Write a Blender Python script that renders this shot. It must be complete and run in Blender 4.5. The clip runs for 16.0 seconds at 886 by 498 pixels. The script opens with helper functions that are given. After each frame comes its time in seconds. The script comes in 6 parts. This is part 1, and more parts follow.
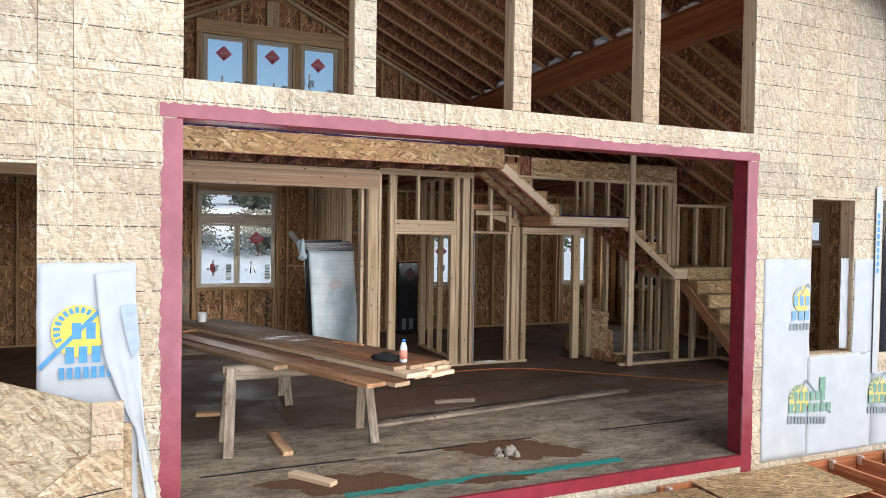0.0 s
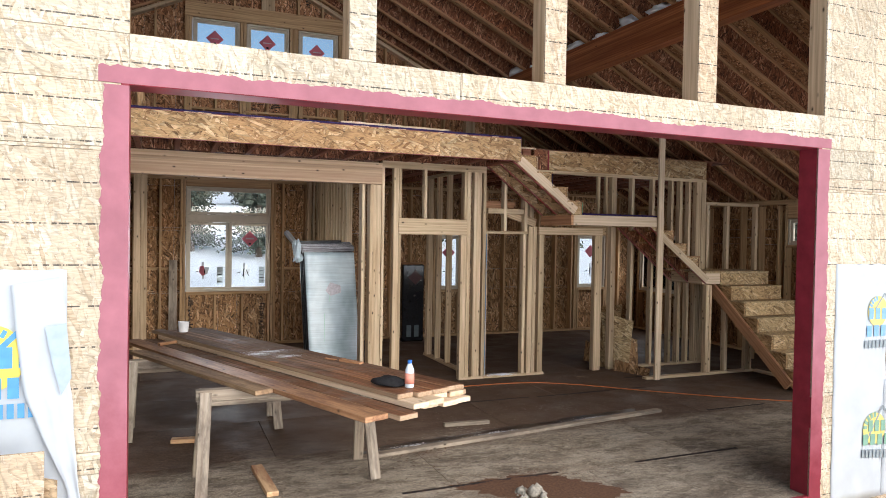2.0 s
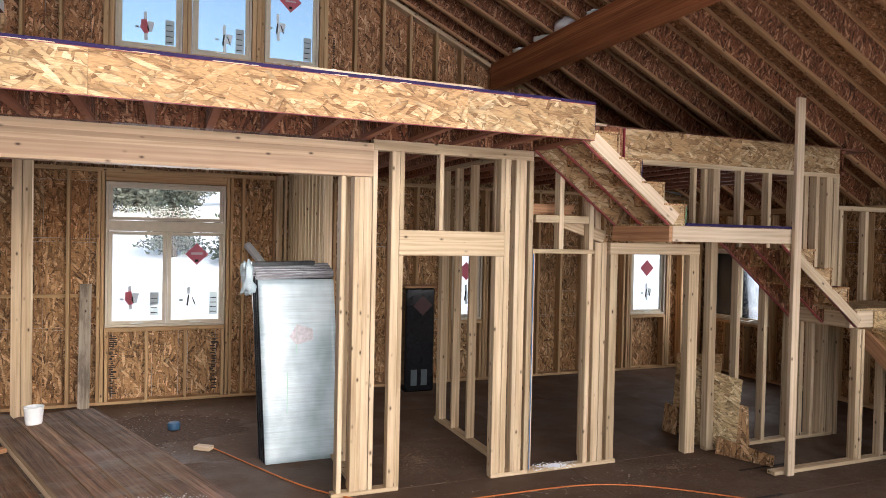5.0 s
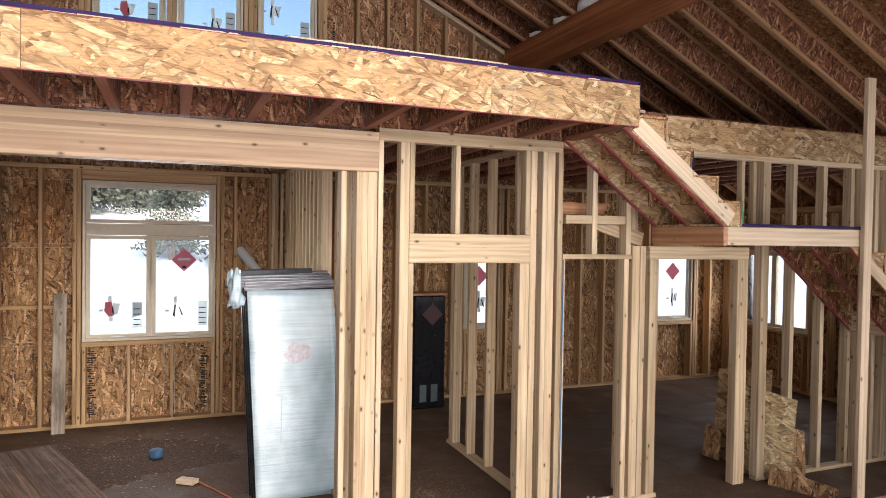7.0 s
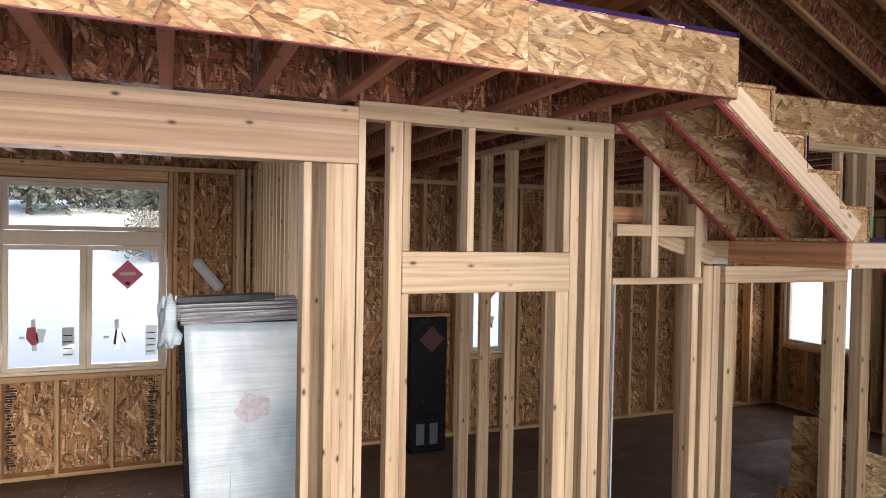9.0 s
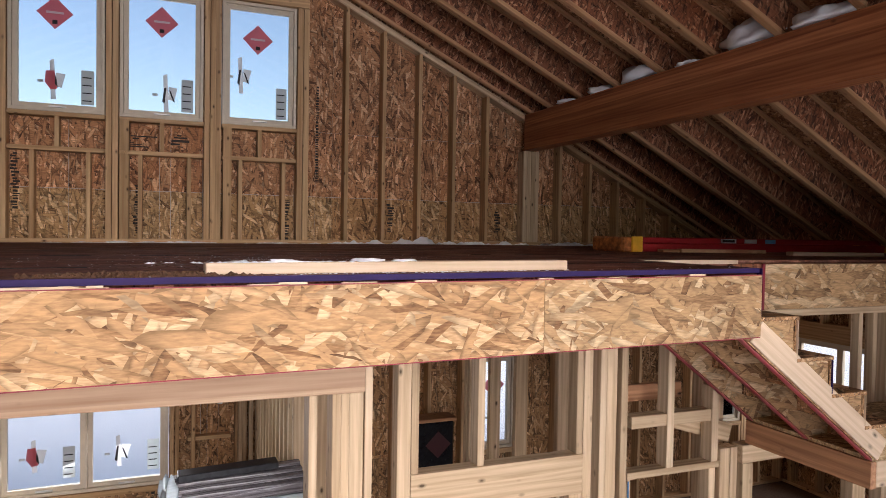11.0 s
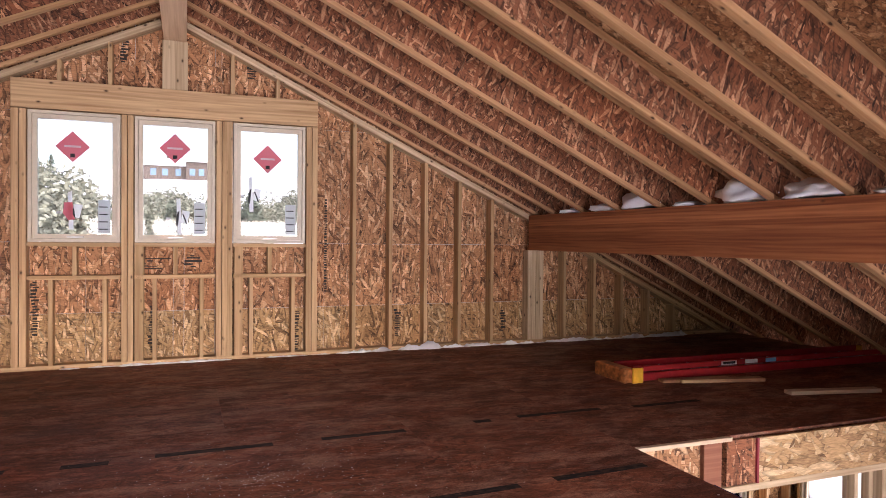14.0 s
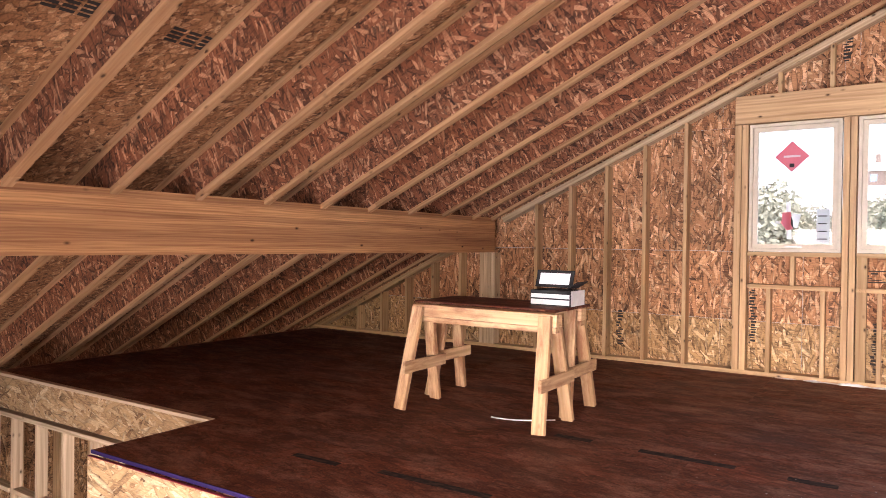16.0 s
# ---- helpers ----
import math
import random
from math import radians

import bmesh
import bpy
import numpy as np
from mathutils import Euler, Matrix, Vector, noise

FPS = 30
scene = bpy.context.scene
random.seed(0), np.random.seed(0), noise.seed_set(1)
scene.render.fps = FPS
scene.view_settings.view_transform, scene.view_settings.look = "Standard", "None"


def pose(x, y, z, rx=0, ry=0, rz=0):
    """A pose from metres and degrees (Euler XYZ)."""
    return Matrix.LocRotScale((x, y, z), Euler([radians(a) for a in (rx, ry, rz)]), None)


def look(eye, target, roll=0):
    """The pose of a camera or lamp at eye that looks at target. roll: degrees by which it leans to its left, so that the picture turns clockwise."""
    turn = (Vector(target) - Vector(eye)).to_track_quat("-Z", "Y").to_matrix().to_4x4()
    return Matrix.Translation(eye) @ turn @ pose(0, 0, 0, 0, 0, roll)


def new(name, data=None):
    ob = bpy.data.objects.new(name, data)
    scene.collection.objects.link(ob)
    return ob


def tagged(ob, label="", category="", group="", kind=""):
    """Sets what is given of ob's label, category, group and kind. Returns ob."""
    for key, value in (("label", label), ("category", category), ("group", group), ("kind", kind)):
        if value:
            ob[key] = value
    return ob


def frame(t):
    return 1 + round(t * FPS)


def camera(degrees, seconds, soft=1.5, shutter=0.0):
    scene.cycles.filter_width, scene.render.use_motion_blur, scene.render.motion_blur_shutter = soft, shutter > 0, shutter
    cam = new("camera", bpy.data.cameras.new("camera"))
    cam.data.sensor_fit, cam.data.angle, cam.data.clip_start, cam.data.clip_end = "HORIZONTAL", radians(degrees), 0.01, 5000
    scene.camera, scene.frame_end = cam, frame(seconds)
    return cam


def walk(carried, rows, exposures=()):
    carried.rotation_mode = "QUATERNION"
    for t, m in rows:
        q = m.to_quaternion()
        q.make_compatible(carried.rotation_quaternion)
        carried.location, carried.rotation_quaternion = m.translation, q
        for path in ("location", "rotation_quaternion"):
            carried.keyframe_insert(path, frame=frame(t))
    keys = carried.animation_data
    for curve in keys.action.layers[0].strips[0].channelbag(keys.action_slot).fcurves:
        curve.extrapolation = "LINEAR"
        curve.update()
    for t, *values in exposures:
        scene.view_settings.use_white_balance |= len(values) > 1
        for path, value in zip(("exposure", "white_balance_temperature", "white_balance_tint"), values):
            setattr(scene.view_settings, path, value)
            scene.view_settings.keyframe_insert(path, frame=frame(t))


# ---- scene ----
cam = camera(66.7, 16.0, 0.6)
PATH = [
    (0, (-0.012, -0.448, 2.006), (0.763, 1.395, 1.963), 0.9),
    (0.5, (0.026, -0.395, 2.006), (0.8, 1.449, 1.961), 0.9),
    (1, (0.096, -0.213, 2.005), (0.865, 1.633, 1.963), 0.9),
    (1.5, (0.183, 0.07, 2.001), (0.95, 1.917, 1.959), 0.9),
    (2, (0.289, 0.457, 2.002), (1.053, 2.304, 1.96), 1.0),
    (2.5, (0.436, 0.958, 2.002), (1.2, 2.806, 1.962), 1.0),
    (3, (0.627, 1.52, 2.009), (1.388, 3.369, 1.971), 1.0),
    (3.5, (0.842, 2.082, 2.012), (1.599, 3.933, 1.976), 1.1),
    (4, (1.079, 2.668, 2.028), (1.833, 4.52, 1.993), 1.1),
    (4.2, (1.164, 2.926, 2.083), (1.919, 4.778, 2.043), 1.2),
    (6.5, (1.464, 3.929, 2.206), (2.209, 5.785, 2.168), 1.0),
    (7, (1.564, 4.298, 2.203), (2.307, 6.154, 2.163), 0.9),
    (7.5, (1.698, 4.682, 2.245), (2.443, 6.538, 2.203), 0.9),
    (8, (1.842, 5.063, 2.241), (2.595, 6.916, 2.206), 1.0),
    (8.2, (1.903, 5.221, 2.24), (2.658, 7.073, 2.205), 0.9),
    (10.3, (2.094, 5.862, 3.009), (2.843, 7.715, 2.951), 1.2),
    (10.5, (2.08, 5.857, 3.196), (2.828, 7.711, 3.142), 1.1),
    (11, (2.054, 5.816, 3.412), (2.799, 7.672, 3.36), 1.0),
    (11.5, (2.047, 5.784, 3.794), (2.789, 7.641, 3.747), 0.8),
    (12, (2.049, 5.748, 3.979), (2.79, 7.605, 3.94), 0.8),
    (12.5, (2.054, 5.713, 4.146), (2.795, 7.57, 4.104), 0.8),
    (13, (2.056, 5.679, 4.445), (2.797, 7.537, 4.414), 0.6),
    (13.5, (2.069, 5.666, 4.464), (2.808, 7.524, 4.435), 0.6),
    (14, (2.048, 5.677, 4.479), (2.761, 7.545, 4.45), 0.5),
    (14.5, (2.064, 5.695, 4.48), (2.507, 7.645, 4.452), 0.5),
    (15, (1.982, 5.746, 4.443), (2.067, 7.744, 4.423), 0.5),
    (15.5, (1.896, 5.757, 4.44), (1.311, 7.669, 4.425), 0.8),
    (16, (1.887, 5.769, 4.462), (0.768, 7.426, 4.444), 0.8),
]
EXPOSURES = [(0.0, 1.30, 6120, 9), (2.0, 1.55, 6200, 9), (3.5, 1.95, 6320, 11), (7.0, 2.25, 6370, 12), (8.2, 2.15, 6400, 14), (10.5, 1.85, 6450, 16), (12.0, 2.2, 6600, 24), (13.0, 2.72, 6600, 25), (14.5, 3.05, 6600, 25), (15.5, 3.2, 6650, 23), (16.0, 3.57, 6750, 25)]
walk(cam, [(t, look(eye, target, roll)) for t, eye, target, roll in PATH], EXPOSURES)

# ---------------------------------------------------------------- light
world = bpy.data.worlds.new("world")
scene.world = world
world.use_nodes = True
wt = world.node_tree
sky = wt.nodes.new("ShaderNodeTexSky")
sky.sky_type = 'NISHITA'
sky.sun_disc = False
sky.sun_elevation, sky.sun_rotation = radians(27), radians(158)
wt.links.new(sky.outputs[0], wt.nodes["Background"].inputs[0])
wt.nodes["Background"].inputs[1].default_value = 0.05
sun_data = bpy.data.lights.new("sun", 'SUN')
sun_data.energy, sun_data.angle, sun_data.color = 1.6, radians(85), (1.0, 0.96, 0.92)
sun = new("sun", sun_data)
sun.matrix_world = look((15, -38, 20), (0, 0, 0))
# daylight of the sky and snow that falls in by the openings and windows: centre, size, power, spread, direction
for at, wide, high, power, spread, to in (
        ((2.545, 4.37, 1.40), 4.8, 2.6, 10.0, 135, (-0.45, 4.6, 0)),
        ((2.575, 4.37, 3.92), 4.8, 1.8, 9.0, 65, (-0.35, 4.6, 0)),
        ((7.49, 4.37, 1.64), 1.35, 1.65, 5.5, 120, (0.1, 4.0, 0)),
        ((6.12, 4.37, 1.65), 0.55, 1.45, 1.5, 150, (0.1, 4.0, 0)),
        ((-1.55, 4.37, 1.62), 1.65, 1.5, 4.5, 140, (0.2, 4.0, 0)),
        ((1.325, 12.68, 1.85), 1.35, 1.75, 9.0, 160, (0.2, -4.0, -0.6)),
        ((9.98, 11.93, 1.45), 1.25, 1.15, 4.0, 160, (-4.0, -0.4, -0.3)),
        ((9.98, 6.0, 1.55), 1.35, 1.25, 3.5, 160, (-4.0, 0.6, 0))):
    lamp = bpy.data.lights.new("opening_daylight", 'AREA')
    lamp.shape, lamp.size, lamp.size_y, lamp.energy, lamp.color = 'RECTANGLE', wide, high, power, (0.97, 0.98, 1.0)
    lamp.spread = radians(spread)
    new("opening_daylight", lamp).matrix_world = look(at, tuple(u + v for u, v in zip(at, to)))

# ---------------------------------------------------------------- materials


class Nodes:
    """A small builder of procedural materials."""

    def __init__(self, name):
        self.material = bpy.data.materials.new(name)
        self.material.use_nodes = True
        self.tree = self.material.node_tree
        self.shader = self.tree.nodes["Principled BSDF"]
        self.coord = self.tree.nodes.new("ShaderNodeTexCoord")
        self.info = self.tree.nodes.new("ShaderNodeObjectInfo")

    def put(self, socket, value):
        if isinstance(value, bpy.types.NodeSocket):
            self.tree.links.new(value, socket)
        elif value is not None:
            socket.default_value = value

    def mapped(self, scale, vector=None, shift=None):
        n = self.tree.nodes.new("ShaderNodeMapping")
        self.put(n.inputs["Vector"], vector or self.coord.outputs["Object"])
        self.put(n.inputs["Scale"], scale)
        self.put(n.inputs["Location"], shift)
        return n.outputs[0]

    def offset(self, amount=37.0):
        """Object coordinates, shifted by a random step for each piece."""
        n = self.tree.nodes.new("ShaderNodeVectorMath")
        n.operation = 'MULTIPLY_ADD'
        c = self.tree.nodes.new("ShaderNodeCombineXYZ")
        for i in range(3):
            self.put(c.inputs[i], self.info.outputs["Random"])
        self.put(n.inputs[0], c.outputs[0])
        n.inputs[1].default_value = (amount, amount * 0.7, amount * 1.3)
        self.put(n.inputs[2], self.coord.outputs["Object"])
        return n.outputs[0]

    def noise(self, vector, scale, detail=4.0, rough=0.55, twist=0.0):
        n = self.tree.nodes.new("ShaderNodeTexNoise")
        self.put(n.inputs["Vector"], vector)
        n.inputs["Scale"].default_value = scale
        n.inputs["Detail"].default_value = detail
        n.inputs["Roughness"].default_value = rough
        n.inputs["Distortion"].default_value = twist
        return n.outputs["Fac"]

    def voronoi(self, vector, scale, feature='F1', chance=1.0):
        n = self.tree.nodes.new("ShaderNodeTexVoronoi")
        n.feature = feature
        self.put(n.inputs["Vector"], vector)
        n.inputs["Scale"].default_value = scale
        n.inputs["Randomness"].default_value = chance
        return n

    def ramp(self, fac, stops, step=False):
        n = self.tree.nodes.new("ShaderNodeValToRGB")
        n.color_ramp.interpolation = 'CONSTANT' if step else 'LINEAR'
        e = n.color_ramp.elements
        while len(e) < len(stops):
            e.new(0.5)
        for item, (p, c) in zip(e, stops):
            item.position = p
            item.color = (*c, 1) if isinstance(c, tuple) else (c, c, c, 1)
        self.put(n.inputs[0], fac)
        return n.outputs[0]

    def mix(self, fac, a, b, blend='MIX'):
        n = self.tree.nodes.new("ShaderNodeMix")
        n.data_type, n.blend_type = 'RGBA', blend
        self.put(n.inputs[0], fac)
        for s, v in ((n.inputs[6], a), (n.inputs[7], b)):
            self.put(s, (*v, 1) if isinstance(v, tuple) else v)
        return n.outputs[2]

    def maths(self, op, a, b=None, c=None):
        n = self.tree.nodes.new("ShaderNodeMath")
        n.operation = op
        for i, v in enumerate((a, b, c)):
            self.put(n.inputs[i], v)
        return n.outputs[0]

    def parts_of(self, vector):
        n = self.tree.nodes.new("ShaderNodeSeparateXYZ")
        self.put(n.inputs[0], vector)
        return n.outputs

    def bump(self, height, strength, distance=0.002):
        n = self.tree.nodes.new("ShaderNodeBump")
        n.inputs["Strength"].default_value = strength
        n.inputs["Distance"].default_value = distance
        self.put(n.inputs["Height"], height)
        self.put(self.shader.inputs["Normal"], n.outputs[0])

    def done(self, colour, rough=0.8, metal=0.0, gloss=0.3):
        self.put(self.shader.inputs["Base Color"], (*colour, 1) if isinstance(colour, tuple) else colour)
        self.put(self.shader.inputs["Roughness"], rough)
        self.put(self.shader.inputs["Metallic"], metal)
        self.put(self.shader.inputs["Specular IOR Level"], gloss)
        return self.material


def plain(name, colour, rough=0.6, metal=0.0, grain=0.12, scale=14.0):
    """Paint, plastic or metal with slight wear."""
    n = Nodes(name)
    f = n.noise(n.coord.outputs["Object"], scale, 5)
    dark = tuple(c * (1 - grain) for c in colour)
    light = tuple(min(1, c * (1 + grain)) for c in colour)
    n.bump(f, 0.1)
    return n.done(n.ramp(f, [(0.3, dark), (0.7, light)]), rough, metal)


def strand_board(name, dark, mid, light, rough=0.75, marks=False, dirt=None, wet=0.0, along=0.0, size=1.0, edge=0.62, darker=None, dust=0.0, scuff=None, left_shade=None):
    """Oriented strand board: overlapping long wood chips, most of them lying one way in the plane of the panel."""
    n = Nodes(name)
    base = n.offset()
    warp = n.tree.nodes.new("ShaderNodeTexNoise")
    n.put(warp.inputs["Vector"], base)
    warp.inputs["Scale"].default_value = 7.0
    bent = n.tree.nodes.new("ShaderNodeVectorMath")
    bent.operation = 'MULTIPLY_ADD'
    n.put(bent.inputs[0], warp.outputs["Color"])
    bent.inputs[1].default_value = (0.012, 0.012, 0.012)
    n.put(bent.inputs[2], base)
    tone, height, shade = None, None, None
    for k, (angle, long_, wide) in enumerate(((0.08, 5.2, 25.0), (-0.55, 6.0, 29.0), (0.72, 6.5, 32.0), (-1.2, 8.0, 34.0), (0.28, 6.0, 42.0))):
        spin = n.tree.nodes.new("ShaderNodeVectorRotate")
        spin.rotation_type = 'AXIS_ANGLE'
        n.put(spin.inputs["Vector"], bent.outputs[0])
        n.put(spin.inputs["Axis"], n.coord.outputs["Normal"])
        spin.inputs["Angle"].default_value = angle + along
        chips = n.voronoi(n.mapped((long_ / size, wide / size, wide / size), spin.outputs[0], (k * 5.3, k * 2.1, k * 1.7)), 1.0)
        r = n.parts_of(chips.outputs["Color"])
        fade = n.ramp(chips.outputs["Distance"], [(0.0, 1.0), (0.5, 0.96), (0.8, edge)])
        if tone is None:
            tone, height, shade = r[0], n.maths('MULTIPLY', r[1], 1.0), fade
        else:
            h = n.maths('MULTIPLY', r[1], (1.0, 0.97, 0.94, 0.86, 1.0)[k])
            over = n.maths('GREATER_THAN', h, height)
            tone, shade = n.mix(over, tone, r[0]), n.mix(over, shade, fade)
            height = n.maths('MAXIMUM', h, height)
    fibre = n.noise(n.mapped((24, 130, 130), base), 1.0, 3)
    v = n.maths('ADD', n.maths('MULTIPLY', tone, 0.78), n.maths('MULTIPLY', fibre, 0.28))
    c = n.ramp(v, [(0.06, dark), (0.36, mid), (0.66, mid), (1.0, light)])
    c = n.mix(1.0, c, shade, 'MULTIPLY')
    c = n.mix(1.0, c, n.ramp(fibre, [(0.3, 0.8), (0.7, 1.18)]), 'MULTIPLY')
    broad = n.noise(base, 1.4, 3)
    c = n.mix(1.0, c, n.ramp(broad, [(0.25, 0.86), (0.75, 1.12)]), 'MULTIPLY')
    rnd = n.ramp(n.info.outputs["Random"], [(0.0, (0.96, 0.84, 0.74)), (0.3, (0.94, 0.95, 0.94)), (0.6, (1.03, 0.98, 0.92)), (1.0, (1.08, 1.07, 1.04))])
    c = n.mix(1.0, c, rnd, 'MULTIPLY')
    if dirt:
        d = n.ramp(n.noise(n.mapped((0.6, 1.5, 1.5), base), 2.6, 8, 0.7), [(0.42, 0.0), (0.62, 1.0)])
        c = n.mix(n.maths('MULTIPLY', d, 0.8), c, dirt)
    if scuff:
        tone_s, low, most = scuff
        f = n.noise(n.mapped((1.8, 4.0, 4.0), base), 1.3, 10, 0.8)
        c = n.mix(n.ramp(f, [(low, 0.0), (low + 0.14, most)]), c, tone_s)
    # from about y = 6.35 inwards the colour goes over to a deep brown, unevenly
    if darker:
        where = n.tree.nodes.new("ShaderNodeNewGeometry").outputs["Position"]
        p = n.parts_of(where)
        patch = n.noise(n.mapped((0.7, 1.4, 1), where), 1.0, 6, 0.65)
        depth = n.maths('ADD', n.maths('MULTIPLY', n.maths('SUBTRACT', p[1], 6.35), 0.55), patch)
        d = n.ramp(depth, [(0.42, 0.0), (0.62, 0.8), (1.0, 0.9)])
        c = n.mix(d, c, darker)
    # towards low x the deck is multiplied down: dimness put into the colour
    if left_shade:
        where = n.tree.nodes.new("ShaderNodeNewGeometry").outputs["Position"]
        patch = n.noise(n.mapped((0.8, 1.2, 1), where), 0.9, 7, 0.65)
        f = n.maths('ADD', n.maths('MULTIPLY', n.maths('SUBTRACT', 1.9, n.parts_of(where)[0]), 0.22), patch)
        c = n.mix(n.ramp(f, [(0.5, 0.0), (0.72, 0.85)]), c, n.mix(1.0, c, left_shade, 'MULTIPLY'))
    if dust:
        fine = n.noise(base, 95.0, 4, 0.7)
        c = n.mix(1.0, c, n.ramp(fine, [(0.3, 1 - dust), (0.72, 1 + dust)]), 'MULTIPLY')
    if marks:
        pos = n.tree.nodes.new("ShaderNodeNewGeometry")
        p = n.parts_of(pos.outputs["Position"])
        w = n.maths('ABSOLUTE', n.maths('SUBTRACT', n.maths('FRACT', n.maths('DIVIDE', n.maths('ADD', p[2], 0.108), 0.2032)), 0.5))
        line = n.maths('LESS_THAN', w, 0.019)
        gap = n.ramp(n.noise(n.mapped((60, 60, 5), pos.outputs["Position"]), 1.0, 3), [(0.42, 0.0), (0.52, 1.0)])
        c = n.mix(n.maths('MULTIPLY', n.maths('MULTIPLY', line, gap), 0.85), c, (0.03, 0.028, 0.03))
    n.bump(n.maths('ADD', n.maths('MULTIPLY', height, 1.0), n.maths('MULTIPLY', fibre, 0.3)), 0.4, 0.002)
    if wet:
        r = n.ramp(n.noise(base, 1.7, 5), [(0.4, rough), (0.62, wet)])
        return n.done(c, r, 0.0, 0.2)
    return n.done(c, rough)


def timber(name, dark, light, rough=0.7, knots=0.85, ring=1.0, layers=0.0, worn=None):
    """Sawn softwood with grain along local x."""
    n = Nodes(name)
    base = n.offset()
    bend = n.noise(n.mapped((0.7, 4, 4), base), 1.0, 2)
    grain = n.noise(n.mapped((1.2, 34, 34), base), 1.0, 5, 0.6, 0.4)
    rings = n.tree.nodes.new("ShaderNodeTexWave")
    rings.wave_type, rings.bands_direction = 'BANDS', 'Z'
    n.put(rings.inputs["Vector"], n.mapped((0.35, 4, 5), base))
    rings.inputs["Scale"].default_value = 1.6 * ring
    rings.inputs["Distortion"].default_value = 8.0
    rings.inputs["Detail"].default_value = 2.0
    rings.inputs["Detail Scale"].default_value = 1.2
    v = n.maths('ADD', n.maths('MULTIPLY', grain, 0.78), n.maths('MULTIPLY', rings.outputs["Fac"], 0.13))
    v = n.maths('ADD', v, n.maths('MULTIPLY', bend, 0.2))
    c = n.ramp(v, [(0.28, dark), (0.7, light)])
    spot = n.voronoi(n.mapped((9, 17, 17), base), 1.0)
    k = n.ramp(spot.outputs["Distance"], [(0.08, 1.0), (0.15, 0.45), (0.26, 0.0)])
    some = n.maths('GREATER_THAN', n.parts_of(spot.outputs["Color"])[0], 1 - knots * 0.32)
    c = n.mix(n.maths('MULTIPLY', k, some), c, tuple(0.28 * d for d in dark))
    if layers:
        z = n.maths('FLOOR', n.maths('DIVIDE', n.parts_of(n.coord.outputs["Object"])[2], layers))
        white = n.tree.nodes.new("ShaderNodeTexWhiteNoise")
        white.noise_dimensions = '1D'
        n.put(white.inputs["W"], z)
        c = n.mix(1.0, c, n.ramp(white.outputs["Value"], [(0.0, (0.72, 0.63, 0.58)), (1.0, (1.18, 1.16, 1.1))]), 'MULTIPLY')
    rnd = n.ramp(n.info.outputs["Random"], [(0.0, (0.82, 0.8, 0.76)), (0.35, (1.0, 0.97, 0.93)), (0.7, (1.0, 1.0, 1.0)), (1.0, (1.12, 1.1, 1.08))])
    c = n.mix(1.0, c, rnd, 'MULTIPLY')
    if worn:
        d = n.ramp(n.noise(n.mapped((2, 9, 9), base), 1.0, 6, 0.7), [(0.45, 0.0), (0.6, 1.0)])
        c = n.mix(n.maths('MULTIPLY', d, 0.75), c, worn)
    n.bump(v, 0.15, 0.001)
    return n.done(c, rough)


OSB_WALL = strand_board("strand_board_brown", (0.045, 0.018, 0.009), (0.44, 0.245, 0.115), (0.86, 0.60, 0.36), 0.75, False, None, 0.0, 1.35, 0.85, 0.36)
OSB_YELLOW = strand_board("strand_board_ochre", (0.07, 0.03, 0.012), (0.47, 0.285, 0.135), (0.85, 0.63, 0.385), 0.75, False, None, 0.0, 1.2, 0.8, 0.4)
OSB_GABLE = strand_board("strand_board_russet", (0.045, 0.013, 0.007), (0.46, 0.225, 0.11), (0.90, 0.60, 0.37), 0.75, False, None, 0.0, 1.4, 0.85, 0.34)
OSB_ROOF = strand_board("strand_board_red_brown", (0.03, 0.009, 0.006), (0.285, 0.108, 0.053), (0.74, 0.40, 0.235), 0.75, False, None, 0.0, 1.25, 0.68, 0.32)
OSB_DECK = strand_board("strand_board_tan", (0.05, 0.018, 0.009), (0.36, 0.175, 0.082), (0.70, 0.44, 0.25), 0.75, False, None, 0.0, 0.3, 0.75, 0.5)
OSB_RIM = strand_board("strand_board_golden", (0.15, 0.062, 0.022), (0.50, 0.315, 0.16), (0.76, 0.59, 0.38), 0.75, False, None, 0.0, 0.0, 1.0, 0.55)
OSB_PALE = strand_board("strand_board_weathered", (0.44, 0.335, 0.225), (0.635, 0.55, 0.425), (0.75, 0.69, 0.585), 0.85, True, None, 0.0, 1.1, 0.62, 0.68)
OSB_SHEET = strand_board("strand_board_sheet", (0.30, 0.19, 0.10), (0.54, 0.43, 0.29), (0.70, 0.60, 0.45), 0.85, False, None, 0.0, 0.5, 0.75, 0.55)
OSB_SCRAP = strand_board("strand_board_offcut", (0.17, 0.09, 0.035), (0.53, 0.365, 0.19), (0.78, 0.60, 0.37), 0.85, False, None, 0.0, 0.3, 0.8, 0.5)
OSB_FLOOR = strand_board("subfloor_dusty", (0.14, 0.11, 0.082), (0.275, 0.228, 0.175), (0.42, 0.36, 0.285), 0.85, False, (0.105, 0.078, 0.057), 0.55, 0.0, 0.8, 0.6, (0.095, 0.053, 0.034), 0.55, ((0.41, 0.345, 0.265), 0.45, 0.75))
OSB_LOFT = strand_board("subfloor_stained", (0.095, 0.030, 0.018), (0.25, 0.084, 0.047), (0.40, 0.175, 0.112), 0.75, False, (0.085, 0.028, 0.018), 0.6, 0.0, 0.9, 0.6, None, 0.45, ((0.40, 0.22, 0.155), 0.48, 0.7), (0.68, 0.55, 0.50))
STUD = timber("stud_timber", (0.36, 0.235, 0.128), (0.695, 0.535, 0.355))
